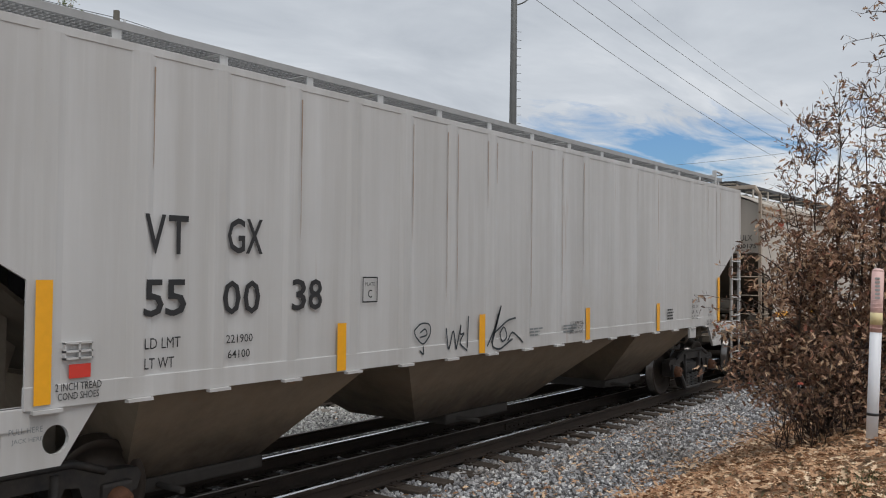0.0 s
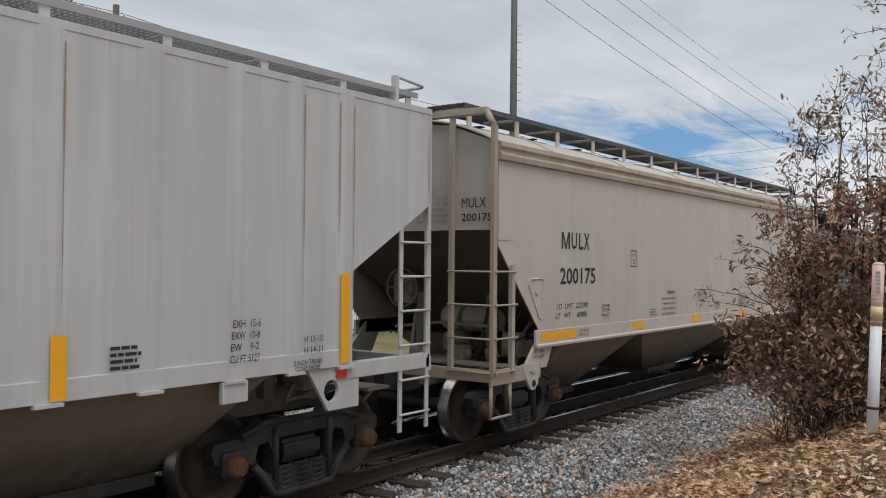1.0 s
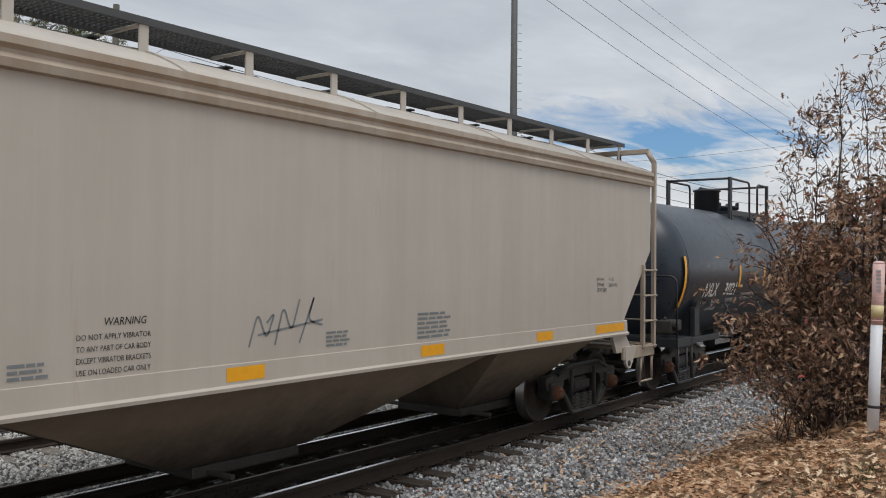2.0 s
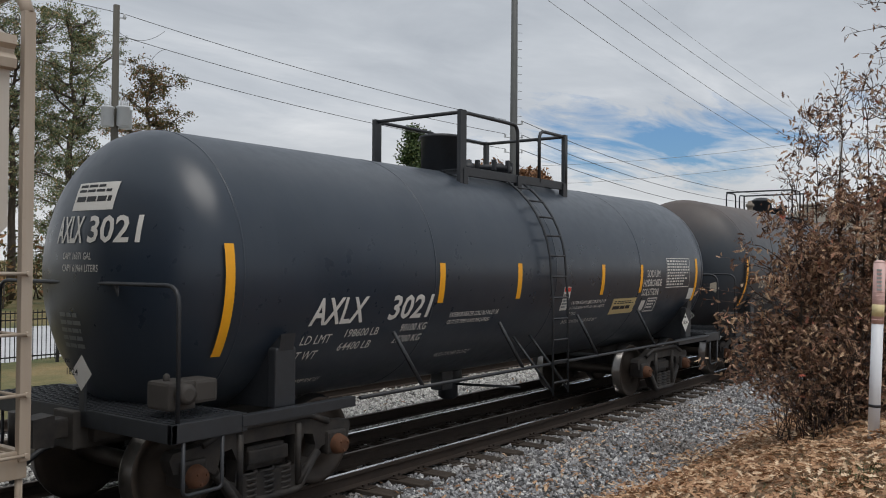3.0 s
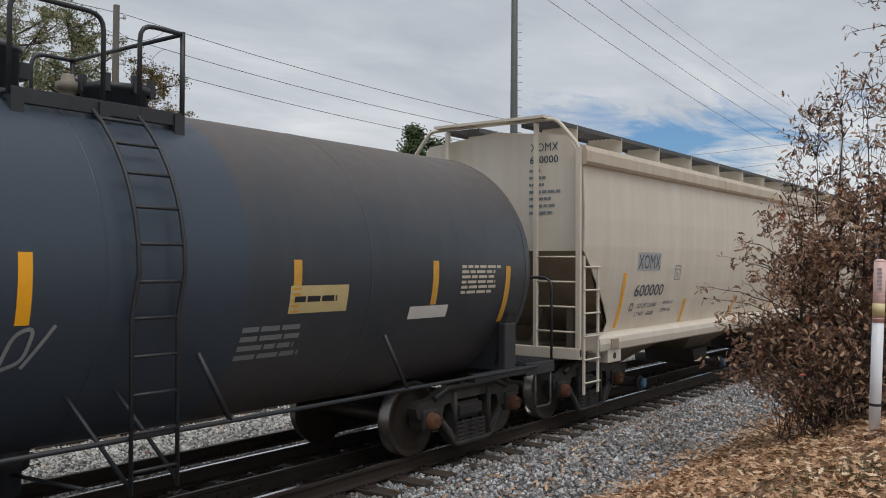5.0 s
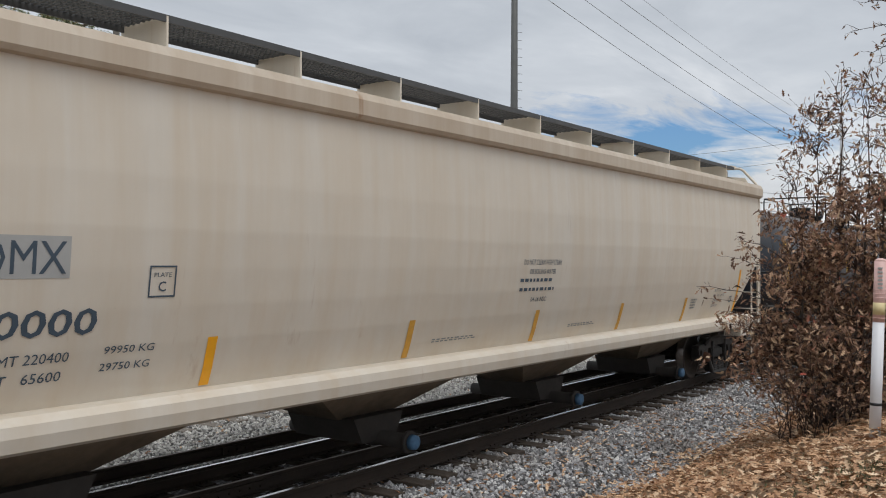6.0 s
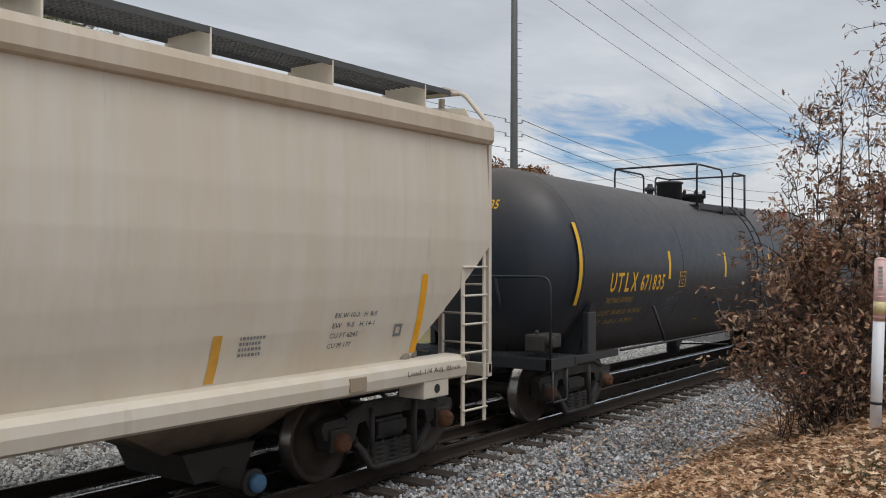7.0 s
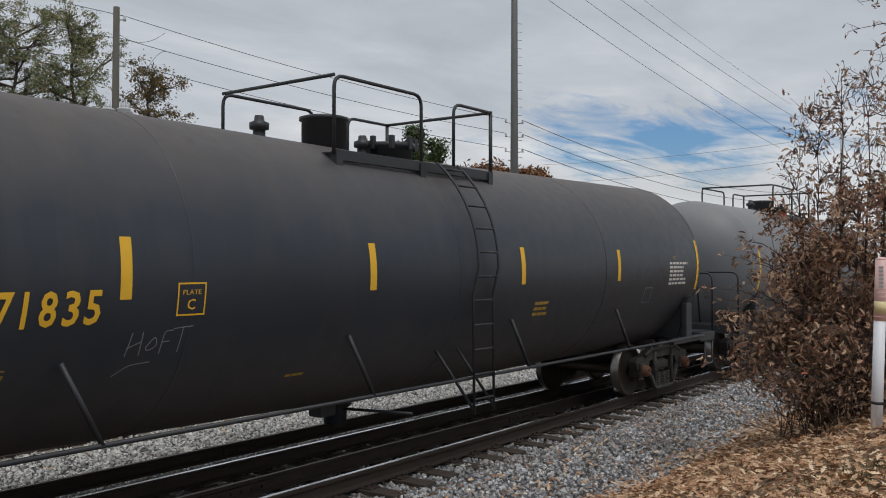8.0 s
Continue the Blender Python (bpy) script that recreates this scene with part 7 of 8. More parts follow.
# ------------------------------------------------------------------ tank cars
def tank_car(c, r, zc, cyl, paint, trucks, half, label, dome, plat, style, head=0.55, xl=0.0, droop=0.0, stand=0.0):
    """A tank on two trucks: shell with domed heads, saddles, platform with rails, dome, ladder, side pipe and end platforms.
    cyl: half length of the straight shell; plat: x from, to, half width, height of its rail; dome: x, radius, top."""
    car = tagged(new("tank_car"), label, "rail car", "cars of the train")
    B = M["black_metal"]
    bm = bmesh.new()
    prof = [(-cyl - head * r * math.sin(a), max(0.01, r * math.cos(a))) for a in [math.pi / 2 - i * math.pi / 20 for i in range(10)]]
    body = [(-cyl + 2 * cyl * i / 8, r) for i in range(9)]
    lathe(bm, prof + body + [(-x, q) for x, q in prof[::-1]], "x", (0, 0, zc), 72)
    for v in bm.verts:
        v.co.z -= droop * max(0.0, 1 - abs(v.co.x) / cyl)
    part("tank_shell", bm, paint, car)
    for x in [-cyl] + [-cyl + 2 * cyl * i / 4 for i in (1, 2, 3)] + [cyl]:
        bm = bmesh.new()
        lathe(bm, [(x - 0.012, r - 0.01), (x - 0.008, r + 0.004), (x + 0.008, r + 0.004), (x + 0.012, r - 0.01)], "x", (0, 0, zc - droop * max(0.0, 1 - abs(x) / cyl)), 72)
        part("weld_seam", bm, paint, car)
    # saddles over the trucks
    for e in (-1, 1):
        tx = (trucks + 0.27) * e
        for s in (-1, 1):
            bm = bmesh.new()
            a = [(s * 0.35, 0.95), (s * 1.25, 0.98), (s * (r - 0.02), zc - 0.55), (s * (r - 0.22), zc - 0.72), (s * 0.7, zc - r + 0.25), (s * 0.35, zc - r + 0.1)]
            v1 = [bm.verts.new((tx - 0.09, y, z)) for y, z in a]
            v2 = [bm.verts.new((tx + 0.09, y, z)) for y, z in a]
            bm.faces.new(v1), bm.faces.new(v2[::-1])
            for k2 in range(6):
                bm.faces.new((v1[k2], v2[k2], v2[(k2 + 1) % 6], v1[(k2 + 1) % 6]))
            box(bm, tx - 0.13, tx + 0.13, *sorted((s * (r - 0.16), s * (r - 0.05))), 0.98, zc - 0.68, 0.02)
            part("saddle", bm, B, car)
        bm = bmesh.new()
        box(bm, *sorted((e * (trucks - 1.2), e * (half - 0.5))), -0.26, 0.26, 0.72, 1.02, 0.02)
        part("stub_sill", bm, M["dark_grey"], car)
        bm = bmesh.new()
        x0, x1 = sorted((e * (half - 1.15), e * (half - 0.42)))
        box(bm, x0, x1, -1.48, -1.42, 0.86, 1.02, 0.008)
        box(bm, x0, x1, 1.42, 1.48, 0.86, 1.02, 0.008)
        box(bm, *sorted((e * (half - 0.42), e * (half - 0.48))), -1.48, 1.48, 0.86, 1.02, 0.008)
        box(bm, *sorted((e * (half - 1.15), e * (half - 1.21))), -1.48, 1.48, 0.86, 1.02, 0.008)
        part("end_sill", bm, B, car)
        for s in (-1, 1):
            bm = bmesh.new()
            box(bm, *sorted((e * (trucks - 0.55), e * (half - 1.15))), *sorted((s * 1.49, s * 1.40)), 0.90, 1.0, 0.008)
            part("side_plate", bm, B, car)
        grating("end_platform", car, x0 + 0.02, x1 - 0.02, -1.40, 1.40, 1.03, B, 0.075, 0.075, "black open grating end platform")
        # end handrail loop
        bm = bmesh.new()
        xe = e * (half - 0.50)
        zt = 2.14
        tube(bm, bend([(xe, -1.45, 1.0), (xe, -1.45, zt), (xe, 1.45, zt), (xe, 1.45, 1.0)], 0.16), 0.019, 8)
        tube(bm, [(xe, -0.55, zt), (xe - e * 0.5, -0.45, 1.04)], 0.022, 6)
        part("end_handrail", bm, B, car, "black tubular end handrail")
        for s in (-1, 1):
            bm = bmesh.new()
            xs = e * (half - 0.75)
            tube(bm, bend([(xs - 0.2, s * 1.46, 0.86), (xs - 0.2, s * 1.46, 0.42), (xs + 0.2, s * 1.46, 0.42), (xs + 0.2, s * 1.46, 0.86)], 0.05), 0.018, 6)
            part("stirrup_step", bm, B, car)
        bm = bmesh.new()
        hub = (e * (half - 1.0), -0.5 * e, 1.85)
        circ = [(hub[0], hub[1] + 0.26 * math.cos(2 * math.pi * i / 18), hub[2] + 0.26 * math.sin(2 * math.pi * i / 18)) for i in range(19)]
        if e < 0:
            tube(bm, circ, 0.015, 6)
            for i in range(4):
                tube(bm, [hub, circ[i * 4]], 0.012, 5)
            box(bm, hub[0] + 0.02, hub[0] + 0.2, hub[1] - 0.16, hub[1] + 0.16, 1.6, 2.05, 0.03)
            part("hand_brake", bm, B, car)
            bm = bmesh.new()
            cx = -half + 0.62
            box(bm, cx - 0.14, cx + 0.14, -1.35, -1.05, 1.10, 1.34, 0.03)
            box(bm, cx + 0.12, cx + 0.36, -1.36, -1.10, 1.14, 1.34, 0.03)
            lathe(bm, [(-1.44, 0.05), (-1.42, 0.09), (-1.3, 0.09)], "y", (cx, 0, 1.24), 12)
            lathe(bm, [(1.3, 0.03), (1.38, 0.03), (1.40, 0.015)], "z", (cx - 0.05, -1.2, 0), 8)
            part("brake_valve", bm, M["dark_grey"], car)
        else:
            tube(bm, [(e * (half - 1.3), -0.9, 1.15), (e * (half - 1.3), 0.9, 1.15)], 0.02, 6)
            part("cross_pipe", bm, B, car)
    # long side pipes with their struts
    for s in (-1, 1):
        bm = bmesh.new()
        tube(bm, [(-trucks + 0.6, s * 1.50, 0.98), (trucks + 0.9, s * 1.50, 0.98)], 0.021, 8)
        part("side_handrail", bm, B, car, "long black side handrail pipe")
        for i in range(4):
            x = -trucks * 0.66 + i * trucks * 0.44
            bm = bmesh.new()
            tube(bm, [(x - 0.28, s * (r * 0.93), zc - r * 0.45), (x, s * 1.50, 0.98)], 0.024, 6)
            part("pipe_strut", bm, B, car)
    # heater pipes, outlet and brake rigging below
    bm = bmesh.new()
    tube(bm, [(-trucks + 1.2, 0.75, zc - r - 0.10), (trucks - 1.2, 0.75, zc - r - 0.10)], 0.022, 6)
    for i in range(7):
        x = -trucks + 1.5 + i * (2 * trucks - 3.0) / 6
        box(bm, x - 0.03, x + 0.03, 0.70, 0.78, zc - r - 0.16, zc - r + 0.22, 0.004)
    part("heater_pipe", bm, B, car)
    bm = bmesh.new()
    lathe(bm, [(zc - r - 0.42, 0.08), (zc - r - 0.38, 0.14), (zc - r - 0.2, 0.14), (zc - r - 0.16, 0.2), (zc - r + 0.1, 0.2)], "z", (dome[0] + 0.2, 0, 0), 16)
    box(bm, dome[0] - 0.35, dome[0] - 0.1, -0.3, -0.1, zc - r - 0.22, zc - r + 0.1, 0.02)
    tube(bm, [(dome[0] + 0.2, -0.1, zc - r - 0.2), (dome[0] + 0.2, -1.2, zc - r - 0.15)], 0.018, 6)
    part("bottom_outlet", bm, B, car)
    # dome, fittings
    bm = bmesh.new()
    dx, dr, dz = dome
    pr = [(zc + r - 0.2, dr), (dz - 0.06, dr), (dz - 0.05, dr + 0.03), (dz - 0.015, dr + 0.03)]
    pr += [(dz, dr - 0.02)] if style != "domed" else [(dz, dr * 0.92), (dz + 0.05, dr * 0.6), (dz + 0.07, dr * 0.1)]
    lathe(bm, pr, "z", (dx, 0, 0), 30)
    box(bm, dx + dr - 0.02, dx + dr + 0.09, -0.08, 0.08, dz - 0.25, dz - 0.1, 0.01)
    part("dome", bm, B, car, "black cylindrical valve dome")
    rng = random.Random(int(c))
    for q in ((dx - dr - 0.75 if style != "open" else dx + 1.5, 0.0), (dx + dr + 0.55, 0.12)):
        bm = bmesh.new()
        z0 = zc - droop + r - 0.03
        lathe(bm, [(z0, 0.14), (z0 + 0.05, 0.14), (z0 + 0.06, 0.07), (z0 + 0.14, 0.07), (z0 + 0.15, 0.11), (z0 + 0.22, 0.11), (z0 + 0.24, 0.06), (z0 + 0.30, 0.05)], "z", (q[0], q[1], 0), 14)
        part("safety_valve", bm, B if style != "domed" else M["gear"], car)
    bm = bmesh.new()
    z0 = zc - droop + r
    lathe(bm, [(z0 - 0.1, 0.30), (z0 + 0.12, 0.30), (z0 + 0.13, 0.34), (z0 + 0.19, 0.34)], "z", (dx + dr + 0.95, 0, 0), 24)
    for i in range(8):
        a = i * math.pi / 4
        box(bm, dx + dr + 0.95 + 0.33 * math.cos(a) - 0.03, dx + dr + 0.95 + 0.33 * math.cos(a) + 0.03, 0.33 * math.sin(a) - 0.03, 0.33 * math.sin(a) + 0.03, z0 + 0.10, z0 + 0.27, 0.008)
    part("manway", bm, B, car, "bolted manway lid")
    # platform and its rails
    x0, x1, yp, zr = plat
    zp = zc - droop + math.sqrt(r * r - yp * yp) + (0.16 if style == "open" else 0.12)
    bm = bmesh.new()
    for s in (-1, 1):
        box(bm, x0, x1, *sorted((s * yp, s * (yp - 0.05))), zp - 0.06, zp + 0.06, 0.006)
        for x in (x0 + 0.05, (x0 + x1) / 2, x1 - 0.05):
            box(bm, x - 0.03, x + 0.03, *sorted((s * (yp - 0.05), s * 0.32)), zp - 0.03, zp + 0.02)
            box(bm, x - 0.05, x + 0.05, *sorted((s * (yp + 0.02), s * (yp - 0.06))), zp - 0.24, zp + 0.04)
    part("platform_frame", bm, B, car)
    for s in (-1, 1):
        grating("platform", car, x0, x1, *sorted((s * (yp - 0.05), s * 0.42)), zp + 0.03, B, 0.09, 0.09)
    rr = 0.026 if style == "open" else 0.021
    for s in (-1, 1):
        y = s * (yp - 0.02)
        g0, g1 = x0 + (x1 - x0) * 0.50, x0 + (x1 - x0) * 0.72
        bm = bmesh.new()
        tube(bm, bend([(x0, y, zp), (x0, y, zr), (g0, y, zr), (g0, y, zp)], 0.14), rr, 8)
        tube(bm, bend([(g1, y, zp), (g1, y, zr), (x1, y, zr)], 0.14), rr, 8)
        tube(bm, [(x1, y, zr + 0.02), (x1, y, zp - 0.1)], rr * (1.7 if style == "open" else 1.2), 6)
        part("guard_rail", bm, B, car, "black tubular guard rail")
        if style == "open":
            bm = bmesh.new()
            box(bm, x0 - 0.07, x0 + 0.07, y - 0.03, y + 0.03, zp - 0.25, zr + 0.03, 0.008)
            part("rail_post", bm, B, car, "flat black rail post")
            bm = bmesh.new()
            box(bm, x1 - 0.05, x1 + 0.05, y - 0.03, y + 0.03, zp - 0.2, zr + 0.03, 0.008)
            part("rail_post", bm, B, car, "flat black rail post")
    for x in (x0, x1):
        bm = bmesh.new()
        tube(bm, [(x, -yp + 0.02, zr), (x, yp - 0.02, zr)], rr, 8)
        part("end_rail", bm, B, car)
    # ladders that follow the flank, then hang
    for s in (-1, 1):
        a0 = math.acos(min(1, yp / r))
        path = [(s * (r + 0.10) * math.cos(a), zc + (r + 0.10) * math.sin(a)) for a in [a0 + (0.0 - a0) * i / 7 for i in range(8)]]
        path += [(s * 1.53, zc - 0.35), (s * 1.54, 0.55)]
        bm = bmesh.new()
        for q in (-0.21, 0.21):
            tube(bm, [(xl + q, y, z) for y, z in path], 0.018, 6)
            tube(bm, [(xl + q, s * 1.54, 0.6), (xl + q - 0.35, s * (r * 0.8), zc - r * 0.62)], 0.018, 6)
        lad = part("ladder", bm, B, car, "black ladder bent over the tank's flank")
        lens = [0]
        for p, q in zip(path, path[1:]):
            lens.append(lens[-1] + math.hypot(q[0] - p[0], q[1] - p[1]))
        for i in range(11):
            t = lens[-1] * (i + 0.4) / 11
            y = float(np.interp(t, lens, [p[0] for p in path]))
            z = float(np.interp(t, lens, [p[1] for p in path]))
            bm = bmesh.new()
            tube(bm, [(xl - 0.21, y, z), (xl + 0.21, y, z)], 0.014, 6)
            part("rung", bm, B, lad)
    add_truck(car, -trucks + stand)
    add_truck(car, trucks + stand)
    add_couplers(car, half)
    return car, on_tank(r, zc, 0.005, droop, cyl), on_tank(r, zc, 0.003, droop, cyl)


def on_head(cyl, r, zc, head=0.55, out=0.006):
    """Places flat shapes on the left head, read from outside: u runs towards -y."""
    def at(y0, z0):
        def place(u, v):
            y, z = y0 - u, z0 + v - zc
            q = min(0.98, math.hypot(y, z) / r)
            return (-cyl - head * r * math.sqrt(1 - q * q) - out, y, zc + z)
        return place
    return at


def rect_grid(w, h, n=8):
    """A rectangle in small faces, which follows a domed head."""
    v = np.array([(w * i / n, h * j / n, 0.0) for j in range(n + 1) for i in range(n + 1)])
    f = [(j * (n + 1) + i, j * (n + 1) + i + 1, (j + 1) * (n + 1) + i + 1, (j + 1) * (n + 1) + i) for j in range(n) for i in range(n)]
    return v, f


def placard(car, spot, x, z, s, mat_text="ink", number="1824"):
    d = np.array([(0, s, 0), (s, 0, 0), (2 * s, s, 0), (s, 2 * s, 0)], float), [(0, 1, 2, 3)]
    mark(car, spot, d, x, z, "paper", "hazard_placard", "white diamond hazard placard")
    q = lambda a, b: (lambda u, v: tuple(Vector(spot(a, b)(u, v)) + Vector((-0.003, -0.003, 0))))
    write(car, q, number, x + s * 0.45, z + s * 0.82, s * 1.1, s * 0.38, mat_text, 0, 0.01)
    mark(car, q, bars(s * 0.7, s * 0.4, 1, random.Random(1), 5), x + s * 0.65, z + s * 1.3, mat_text, "placard_symbol")


def tapes(car, spot, o, rows, mat="amber", w=0.105):
    for s0, z0, z1 in rows:
        mark(car, spot, rect(w, z1 - z0), o(s0) - w / 2, z0, mat, "reflective_tape", "amber reflective strip")


def axlx():
    c, r, zc = 42.70, 1.40, 2.22
    car, sp, sp2 = tank_car(c, r, zc, 5.62, M["tank_black"], 4.80, 6.85, "glossy black tank car with white lettering", (-0.85, 0.29, 4.14), (-1.39, 1.40, 0.76, 4.335), "open", 0.55, -0.14, stand=-0.2)
    o = lambda s: s - c
    write(car, sp, "AXLX", o(37.95), 1.72, 0.82, 0.27, "white_ink", 0.2, 0.02)
    write(car, sp, "3021", o(39.13), 1.72, 0.76, 0.27, "white_ink", 0.2, 0.02)
    for body, s0, z, w, h in (("LD LMT", 37.92, 1.53, 0.42, 0.09), ("LT WT", 37.87, 1.37, 0.36, 0.09), ("198600 LB", 38.53, 1.57, 0.52, 0.085), ("64400 LB", 38.50, 1.43, 0.50, 0.085),
                              ("90100 KG", 39.42, 1.58, 0.46, 0.085), ("29200 KG", 39.36, 1.45, 0.50, 0.085), ("EXTERIOR HEATER COILS NO INLET OR", 40.28, 1.70, 1.05, 0.055),
                              ("OUTLET PIPES CAPS REQUIRED", 40.27, 1.61, 0.90, 0.055), ("VALVE ATTACHED TO OUTLET", 40.4, 1.20, 0.75, 0.05),
                              ("CAUTION INTERIOR LINED CAR DO NOT USE", 43.25, 1.745, 1.12, 0.05), ("STEAM, BOILING WATER OR SHARP OBJECTS", 43.24, 1.665, 1.12, 0.05), ("TO CLEAN.", 43.24, 1.585, 0.26, 0.05),
                              ("ENTER CAR WITH SOFT SOLED SHOES ONLY", 43.18, 1.465, 1.12, 0.05), 
                              ("TEST 50 AIR COMP SHOES", 37.7, 1.10, 0.85, 0.045)):
        write(car, sp, body, o(s0), z, w, h, "white_ink", 0.12, 0.006)
    for body, s0, z, w in (("SODIUM", 45.78, 2.12, 0.54), ("HYDROXIDE", 45.66, 1.965, 0.76), ("SOLUTION", 45.66, 1.81, 0.68)):
        write(car, sp, body, o(s0), z, w, 0.12, "white_ink", 0, 0.014)
    rng = random.Random(5)
    tapes(car, sp2, o, ((36.92, 1.50, 2.50), (40.02, 1.88, 2.34), (41.72, 1.88, 2.34), (44.15, 1.87, 2.33), (45.56, 1.87, 2.33), (48.04, 1.65, 2.45)))
    mark(car, sp, frame_lines(1.08, 0.52, 0.012), o(46.62), 1.93, "white_ink", "data_table")
    mark(car, sp, bars(1.02, 0.46, 9, rng, 11), o(46.65), 1.95, "white_ink", "data_table")
    mark(car, sp2, rect(0.88, 0.25), o(44.64), 1.54, "sign_yellow", "emergency_label", "yellowed emergency label")
    mark(car, sp, bars(0.72, 0.10, 1, rng, 3), o(44.70), 1.57, "ink", "label_text")
    mark(car, sp, bars(0.72, 0.06, 2, rng, 5), o(44.70), 1.69, "ink", "label_text")
    mark(car, sp2, rect(0.20, 0.34), o(42.95), 1.67, "paper", "warning_label", "white warning label with a red head")
    mark(car, sp, rect(0.18, 0.06), o(42.96), 1.94, "red", "warning_label")
    mark(car, sp, bars(0.16, 0.22, 5, rng), o(42.97), 1.69, "grey_patch", "label_text")
    mark(car, sp2, rect(0.17, 0.17), o(45.73), 1.56, "paper", "white_square")
    mark(car, sp, frame_lines(0.40, 0.24, 0.02), o(45.97), 1.53, "white_ink", "stencil_box")
    mark(car, sp, bars(0.3, 0.16, 3, rng), o(46.02), 1.57, "white_ink", "stencil_box")
    mark(car, sp2, rect(0.24, 0.20), o(47.75), 1.70, "paper", "white_square")
    for x in (47.35, ):
        placard(car, on_side(-1.46), o(x) - 0.18, 1.12, 0.17)
        placard(car, lambda a, b: (lambda u, v: (6.0, -1.12 + u, b + v)), 0, 1.2, 0.14)
    hd = on_head(5.62, r, zc)
    write(car, hd, "AXLX", 0.40, 2.50, 0.46, 0.25, "white_ink", 0, 0.02)
    write(car, hd, "3021", -0.14, 2.50, 0.62, 0.25, "white_ink", 0, 0.02)
    write(car, hd, "CAPY 16371 GAL", 0.24, 2.35, 0.46, 0.065, "white_ink")
    write(car, hd, "CAPY 61964 LITERS", 0.24, 2.24, 0.56, 0.065, "white_ink")
    mark(car, on_head(5.62, r, zc, 0.55, 0.004), rect_grid(0.60, 0.26), 0.20, 2.80, "paper", "emergency_label", "white emergency label")
    mark(car, hd, bars(0.52, 0.09, 1, rng, 3), 0.16, 2.84, "ink", "label_text")
    mark(car, hd, bars(0.52, 0.09, 2, rng, 4), 0.16, 2.95, "ink", "label_text")
    mark(car, hd, bars(0.4, 0.36, 5, rng), 0.35, 1.50, "grey_patch", "small_stencil")
    placard(car, lambda a, b: (lambda u, v: (-6.5, a - u, b + v)), -0.13, 1.195, 0.16)
    bm = bmesh.new()
    box(bm, -6.495, -6.47, -0.33, -0.25, 1.02, 1.45)
    part("placard_holder", bm, M["black_metal"], car)
    return car, c


def dbcx():
    c, r, zc = 56.80, 1.52, 2.26
    car, sp, sp2 = tank_car(c, r, zc, 6.0, M["tank_dusty"], 5.45, 7.3, "dusty black tank car with rust bloom and white lettering", (-0.18, 0.26, 4.14), (-0.43, 1.13, 0.91, 4.37), "domed", 0.5, 0.42)
    o = lambda s: s - c - 0.12
    for ch, x, w in (("D", 51.63, 0.15), ("B", 51.84, 0.14), ("C", 52.04, 0.14), ("X", 52.23, 0.16),
                     ("2", 52.57, 0.13), ("0", 52.75, 0.13), ("0", 52.93, 0.13), ("8", 53.11, 0.13), ("6", 53.29, 0.13), ("0", 53.47, 0.13)):
        write(car, sp, ch, o(x), 1.83, w, 0.26, "cream_ink", 0.15, 0.015)
    for body, s0, z, w, h in (("LD LMT 195900 LBS 88 850 KG", 51.55, 1.60, 1.35, 0.08), ("LT WT  67100 LBS 30 450 KG", 51.50, 1.44, 1.35, 0.08)):
        write(car, sp, body, o(s0), z, w, h, "cream_ink", 0.12, 0.004)
    tapes(car, sp2, o, ((50.72, 1.46, 2.46), (53.64, 1.89, 2.40), (56.30, 1.89, 2.40)))
    tapes(car, sp2, o, ((58.88, 1.87, 2.36), (61.0, 1.87, 2.36), (62.5, 1.6, 2.3)), "amber_old")
    plate_c(car, sp, o(53.90), 1.84, 0.29, 0.27, "cream_ink")
    for s0, z, w, h in ((53.94, 2.33, 0.22, 0.28), (54.19, 2.33, 0.23, 0.27), (54.70, 2.48, 0.20, 0.32)):
        mark(car, sp2, rect(w, h), o(s0), z, "grey_patch", "touch_up_patch", "grey painted-over patch")
    rng = random.Random(15)
    mark(car, sp, bars(0.32, 0.30, 6, rng, 2), o(55.55), 1.46, "cream_ink", "small_stencil")
    mark(car, sp2, rect(0.78, 0.26), o(58.80), 1.86, "sign_yellow", "emergency_label", "yellowed emergency label")
    mark(car, sp, bars(0.66, 0.1, 1, rng, 3), o(58.86), 1.92, "ink", "label_text")
    mark(car, sp, bars(0.8, 0.34, 4, rng, 3), o(58.3), 1.42, "grey_patch", "small_stencil")
    mark(car, sp2, rect(0.7, 0.14), o(60.6), 1.72, "paper", "stencil_box")
    mark(car, sp, bars(0.85, 0.36, 6, rng, 5), o(61.5), 1.95, "cream_ink", "data_table")
    rg, strokes = random.Random(6), [[(-.35, -.25), (-.2, .0), (.15, .1)]]
    for i, (cx, w, h) in enumerate(((0.15, .24, .34), (.42, .2, .38), (.68, .26, .36), (1.0, .24, .40), (1.3, .26, .36), (1.62, .28, .42))):
        loop = [(cx + w / 2 * math.cos(a) * rg.uniform(.45, 1.45), 0.06 * i + .2 + h / 2 * math.sin(a) * rg.uniform(.5, 1.35)) for a in [2 * math.pi * k / 9 for k in range(9)]]
        strokes += [loop, [(cx - w * .2, .06 * i + .1), (cx, .06 * i + .34), (cx + w * .15, .06 * i + .15), (cx + w * .4, .06 * i + .3)]]
    tag = scrawl(strokes, 0.03)
    mark(car, sp, tag, o(53.45), 1.35, "chalk", "graffiti", "pale spray-painted scrawl")
    tag = scrawl([[(0, 0), (.1, .35), (.25, .4), (.2, .15), (.05, .1)], [(.2, .1), (.4, .4)]], 0.03)
    mark(car, sp, tag, o(56.15), 1.48, "chalk", "graffiti", "pale spray-painted scrawl")
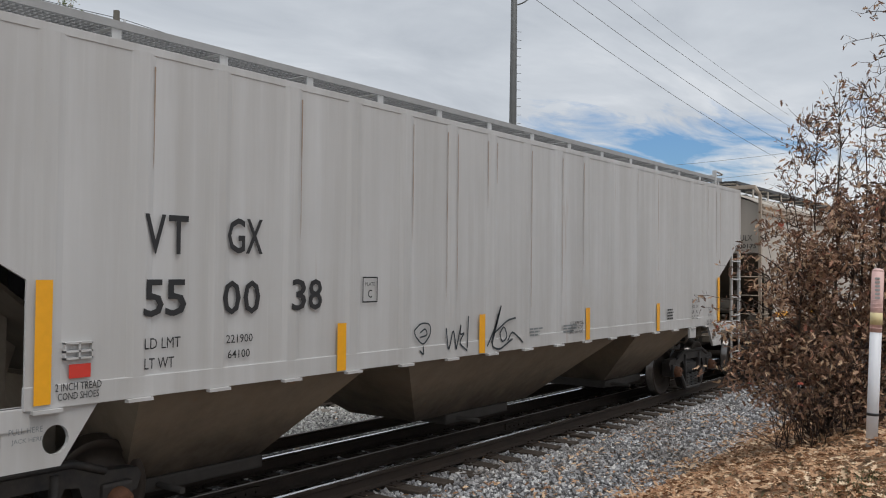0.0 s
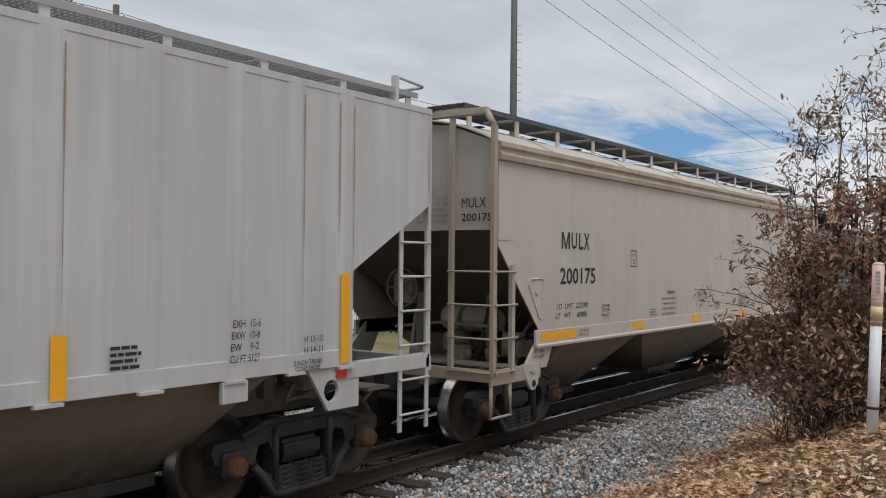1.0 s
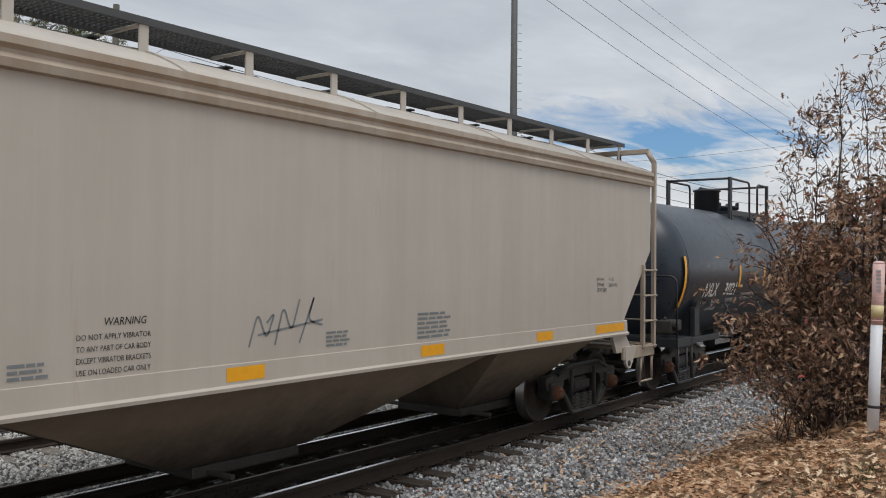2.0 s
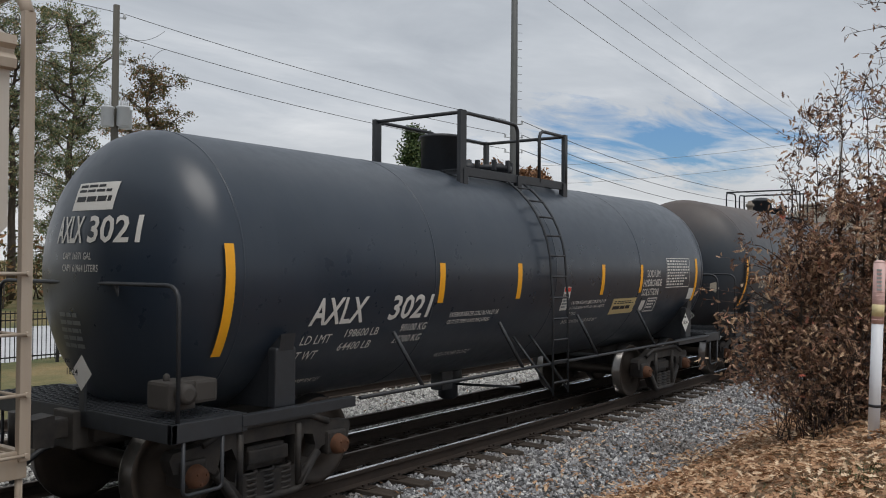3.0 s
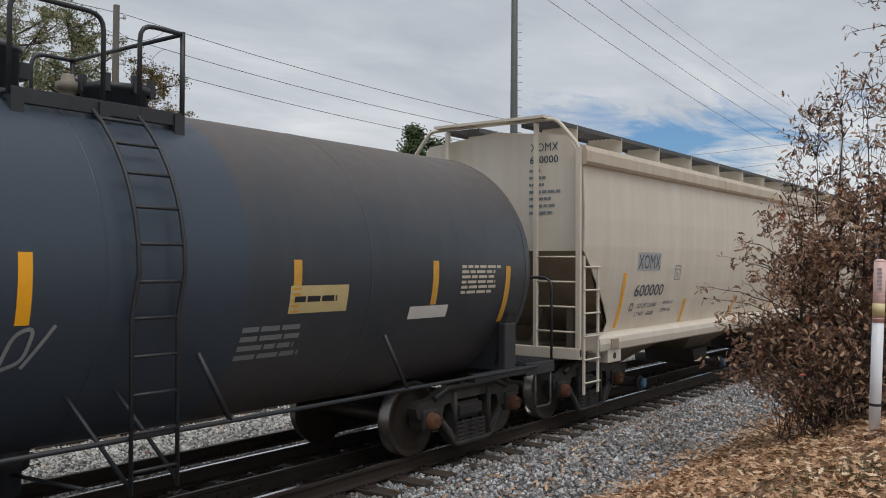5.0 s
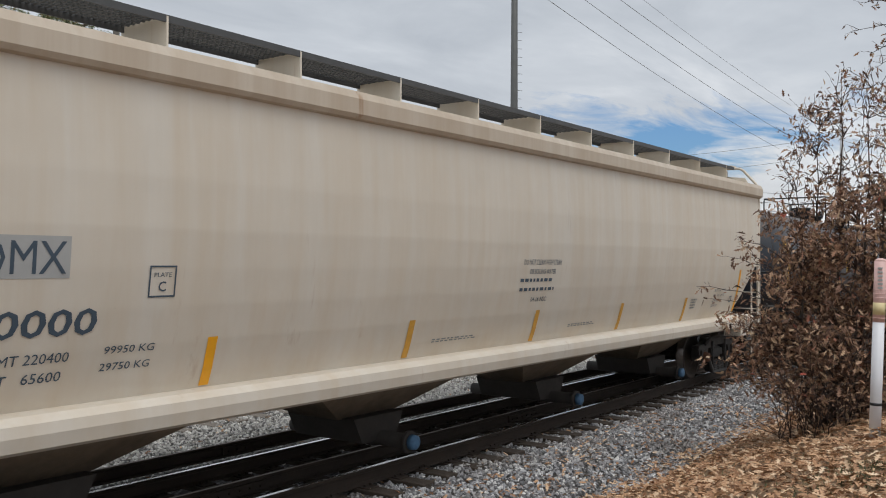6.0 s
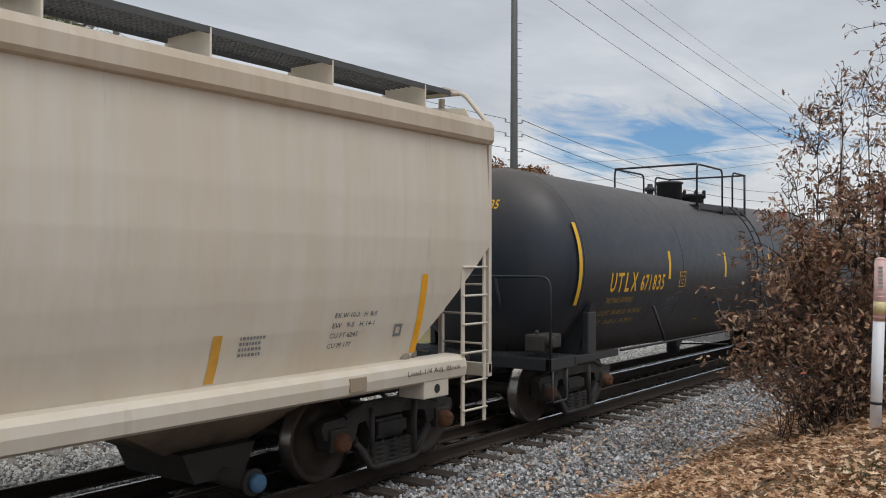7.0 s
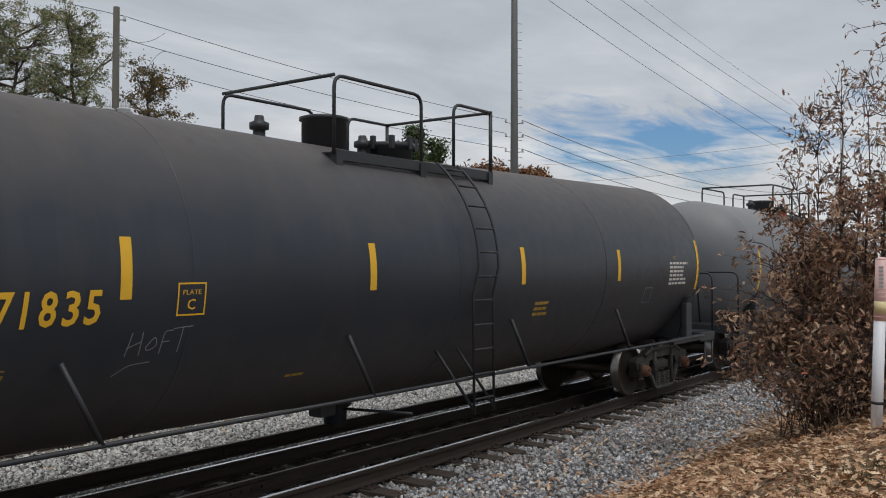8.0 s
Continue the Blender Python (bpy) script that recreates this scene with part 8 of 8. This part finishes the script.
    tag = scrawl([[(0, .2), (.15, .4), (.2, .1), (.35, .4), (.4, .15), (.6, .35)], [(.1, .1), (.3, .2), (.7, .3)]], 0.014)
    mark(car, sp, tag, o(50.95), 1.40, "chalk", "graffiti", "thin pale scrawl")
    hd = on_head(6.0, r, zc, 0.5)
    write(car, hd, "DBCX  200860", 0.40, 2.80, 0.82, 0.15, "cream_ink", 0.12, 0.012)
    for i, t in enumerate(("CAPY 20434 US GAL", "CAPY 17016 IMP GAL", "CAPY 77353 L")):
        write(car, hd, t, 0.35, 2.64 - 0.10 * i, 0.48 - 0.05 * i, 0.06, "cream_ink")
    mark(car, hd, bars(0.3, 0.3, 5, rng), 0.45, 1.55, "chalk", "small_stencil")
    mark(car, hd, (np.array([(0, 0.1, 0), (0.10, 0, 0), (0.18, 0.09, 0), (0.15, 0.24, 0), (0.02, 0.2, 0)]), [(0, 1, 2, 3, 4)]), -0.84, 1.74, "cream_ink", "torn_label", "torn dirty white label")
    placard(car, lambda a, b: (lambda u, v: (-7.0, a - u, b + v)), 0.42, 1.1, 0.2, "ink", "3082")
    return car, c


def utlx():
    c, r, zc = 93.05, 1.51, 2.29
    car, sp, sp2 = tank_car(c, r, zc, 7.55, M["tank_matt"], 6.95, 8.95, "matt black tank car with yellow stencilled lettering", (-0.73, 0.27, 4.09), (-1.51, 1.51, 0.93, 4.355), "flat", 0.55, 0.42, 0.10)
    o = lambda s: s - c
    for ch, x, w, h in (("U", 86.38, 0.205, 0.30), ("T", 86.64, 0.20, 0.30), ("L", 86.90, 0.16, 0.30), ("X", 87.12, 0.235, 0.30),
                        ("6", 87.49, 0.135, 0.26), ("7", 87.66, 0.13, 0.26), ("1", 87.84, 0.055, 0.26), ("8", 87.97, 0.135, 0.26), ("3", 88.145, 0.135, 0.26), ("5", 88.315, 0.135, 0.26)):
        write(car, sp, ch, o(x), 1.88, w, h, "yellow_ink", 0.1, 0.02)
    for body, s0, z, w, h in (("LD LMT  186 400 LB   84 550 KG", 86.25, 1.52, 1.55, 0.075), ("LT WT    76 600 LB   34 750 KG", 86.15, 1.37, 1.5, 0.075), ("H2T", 99.4, 2.4, 0.15, 0.05)):
        write(car, sp, body, o(s0), z, w, h, "yellow_dim", 0.12, 0.004)
    rng = random.Random(25)
    write(car, sp, "THE TANK CAR PEOPLE", o(86.36), 1.71, 0.95, 0.085, "yellow_dim", 0.1, 0.006)
    mark(car, sp, bars(0.3, 0.05, 1, rng, 4), o(90.6), 1.22, "yellow_dim", "small_stencil")
    mark(car, sp, bars(0.4, 0.22, 3, rng, 3), o(94.8), 1.60, "yellow_dim", "small_stencil")
    plate_c(car, sp, o(89.12), 1.91, 0.28, 0.27, "yellow_ink")
    tapes(car, sp2, o, ((85.38, 1.72, 2.92), (88.65, 2.06, 2.54), (91.5, 2.06, 2.54), (94.43, 2.06, 2.54), (97.26, 2.06, 2.54), (100.57, 1.85, 2.75)), "yellow_ink", 0.10)
    mark(car, sp, bars(0.85, 0.42, 6, rng, 5), o(99.25), 1.93, "white_ink", "data_table")
    mark(car, sp, frame_lines(0.30, 0.25, 0.012), o(98.3), 1.68, "chalk", "stencil_box")
    tag = scrawl([[(0, .1), (.05, .4)], [(0, .2), (.2, .28)], [(.2, .1), (.2, .4)], [(.28, .2), (.4, .35), (.45, .2), (.3, .15), (.28, .2)], [(.5, .1), (.52, .4), (.65, .4)], [(.5, .25), (.62, .26)], [(.65, .42), (.95, .44)], [(.8, .44), (.78, .1)], [(-.1, -.15), (.1, -.02), (.4, 0)]], 0.014)
    tag[0][:, :2] *= 0.62
    mark(car, sp, tag, o(88.72), 1.55, "chalk", "graffiti", "thin chalk scrawl")
    hd = on_head(7.55, r, zc)
    write(car, hd, "UTLX  671835", 0.46, 3.12, 0.90, 0.14, "yellow_ink", 0.1, 0.012)
    for i, w in enumerate((0.5, 0.35, 0.7, 0.3, 0.45, 0.4)):
        mark(car, hd, bars(w, 0.055, 1, rng, 4), 0.40, 3.00 - 0.095 * i, "yellow_ink", "small_stencil")
    return car, c


def last_tank():
    c, r, zc = 110.2, 1.50, 2.24
    car, sp, sp2 = tank_car(c, r, zc, 6.1, M["tank_grey"], 5.7, 7.75, "weathered grey-black tank car", (-0.75, 0.28, 4.05), (-2.9, 0.5, 0.93, 4.30), "flat")
    o = lambda s: s - c
    tapes(car, sp2, o, ((104.3, 1.7, 2.6), (107.3, 1.9, 2.4), (110.2, 1.9, 2.4)), "yellow_ink")
    mark(car, sp, bars(1.6, 0.25, 1, random.Random(2), 5), o(105.2), 1.85, "cream_ink", "stencil")
    return car, c


CARS = [vtgx(), mulx(), axlx(), dbcx(), xomx(), utlx(), last_tank()]


SHIFT = (-0.13, -0.08, 0.02, 0.13, 0.33, 0.34, 0.42)     # where each car stands in the coupled train


def motions():
    for i, (car, c) in enumerate(CARS):
        walk(car, [(t, pose(c + SHIFT[i] - SPEED * t, 0, 0)) for t in (0.0, 2.0, 4.0, 6.0, 8.0)])
    spin = math.degrees(SPEED / RADIUS)
    for w, x in WHEELS:
        walk(w, [(i / 15, pose(x, 0, RADIUS, 0, -spin * i / 15, 0)) for i in range(121)])


motions()
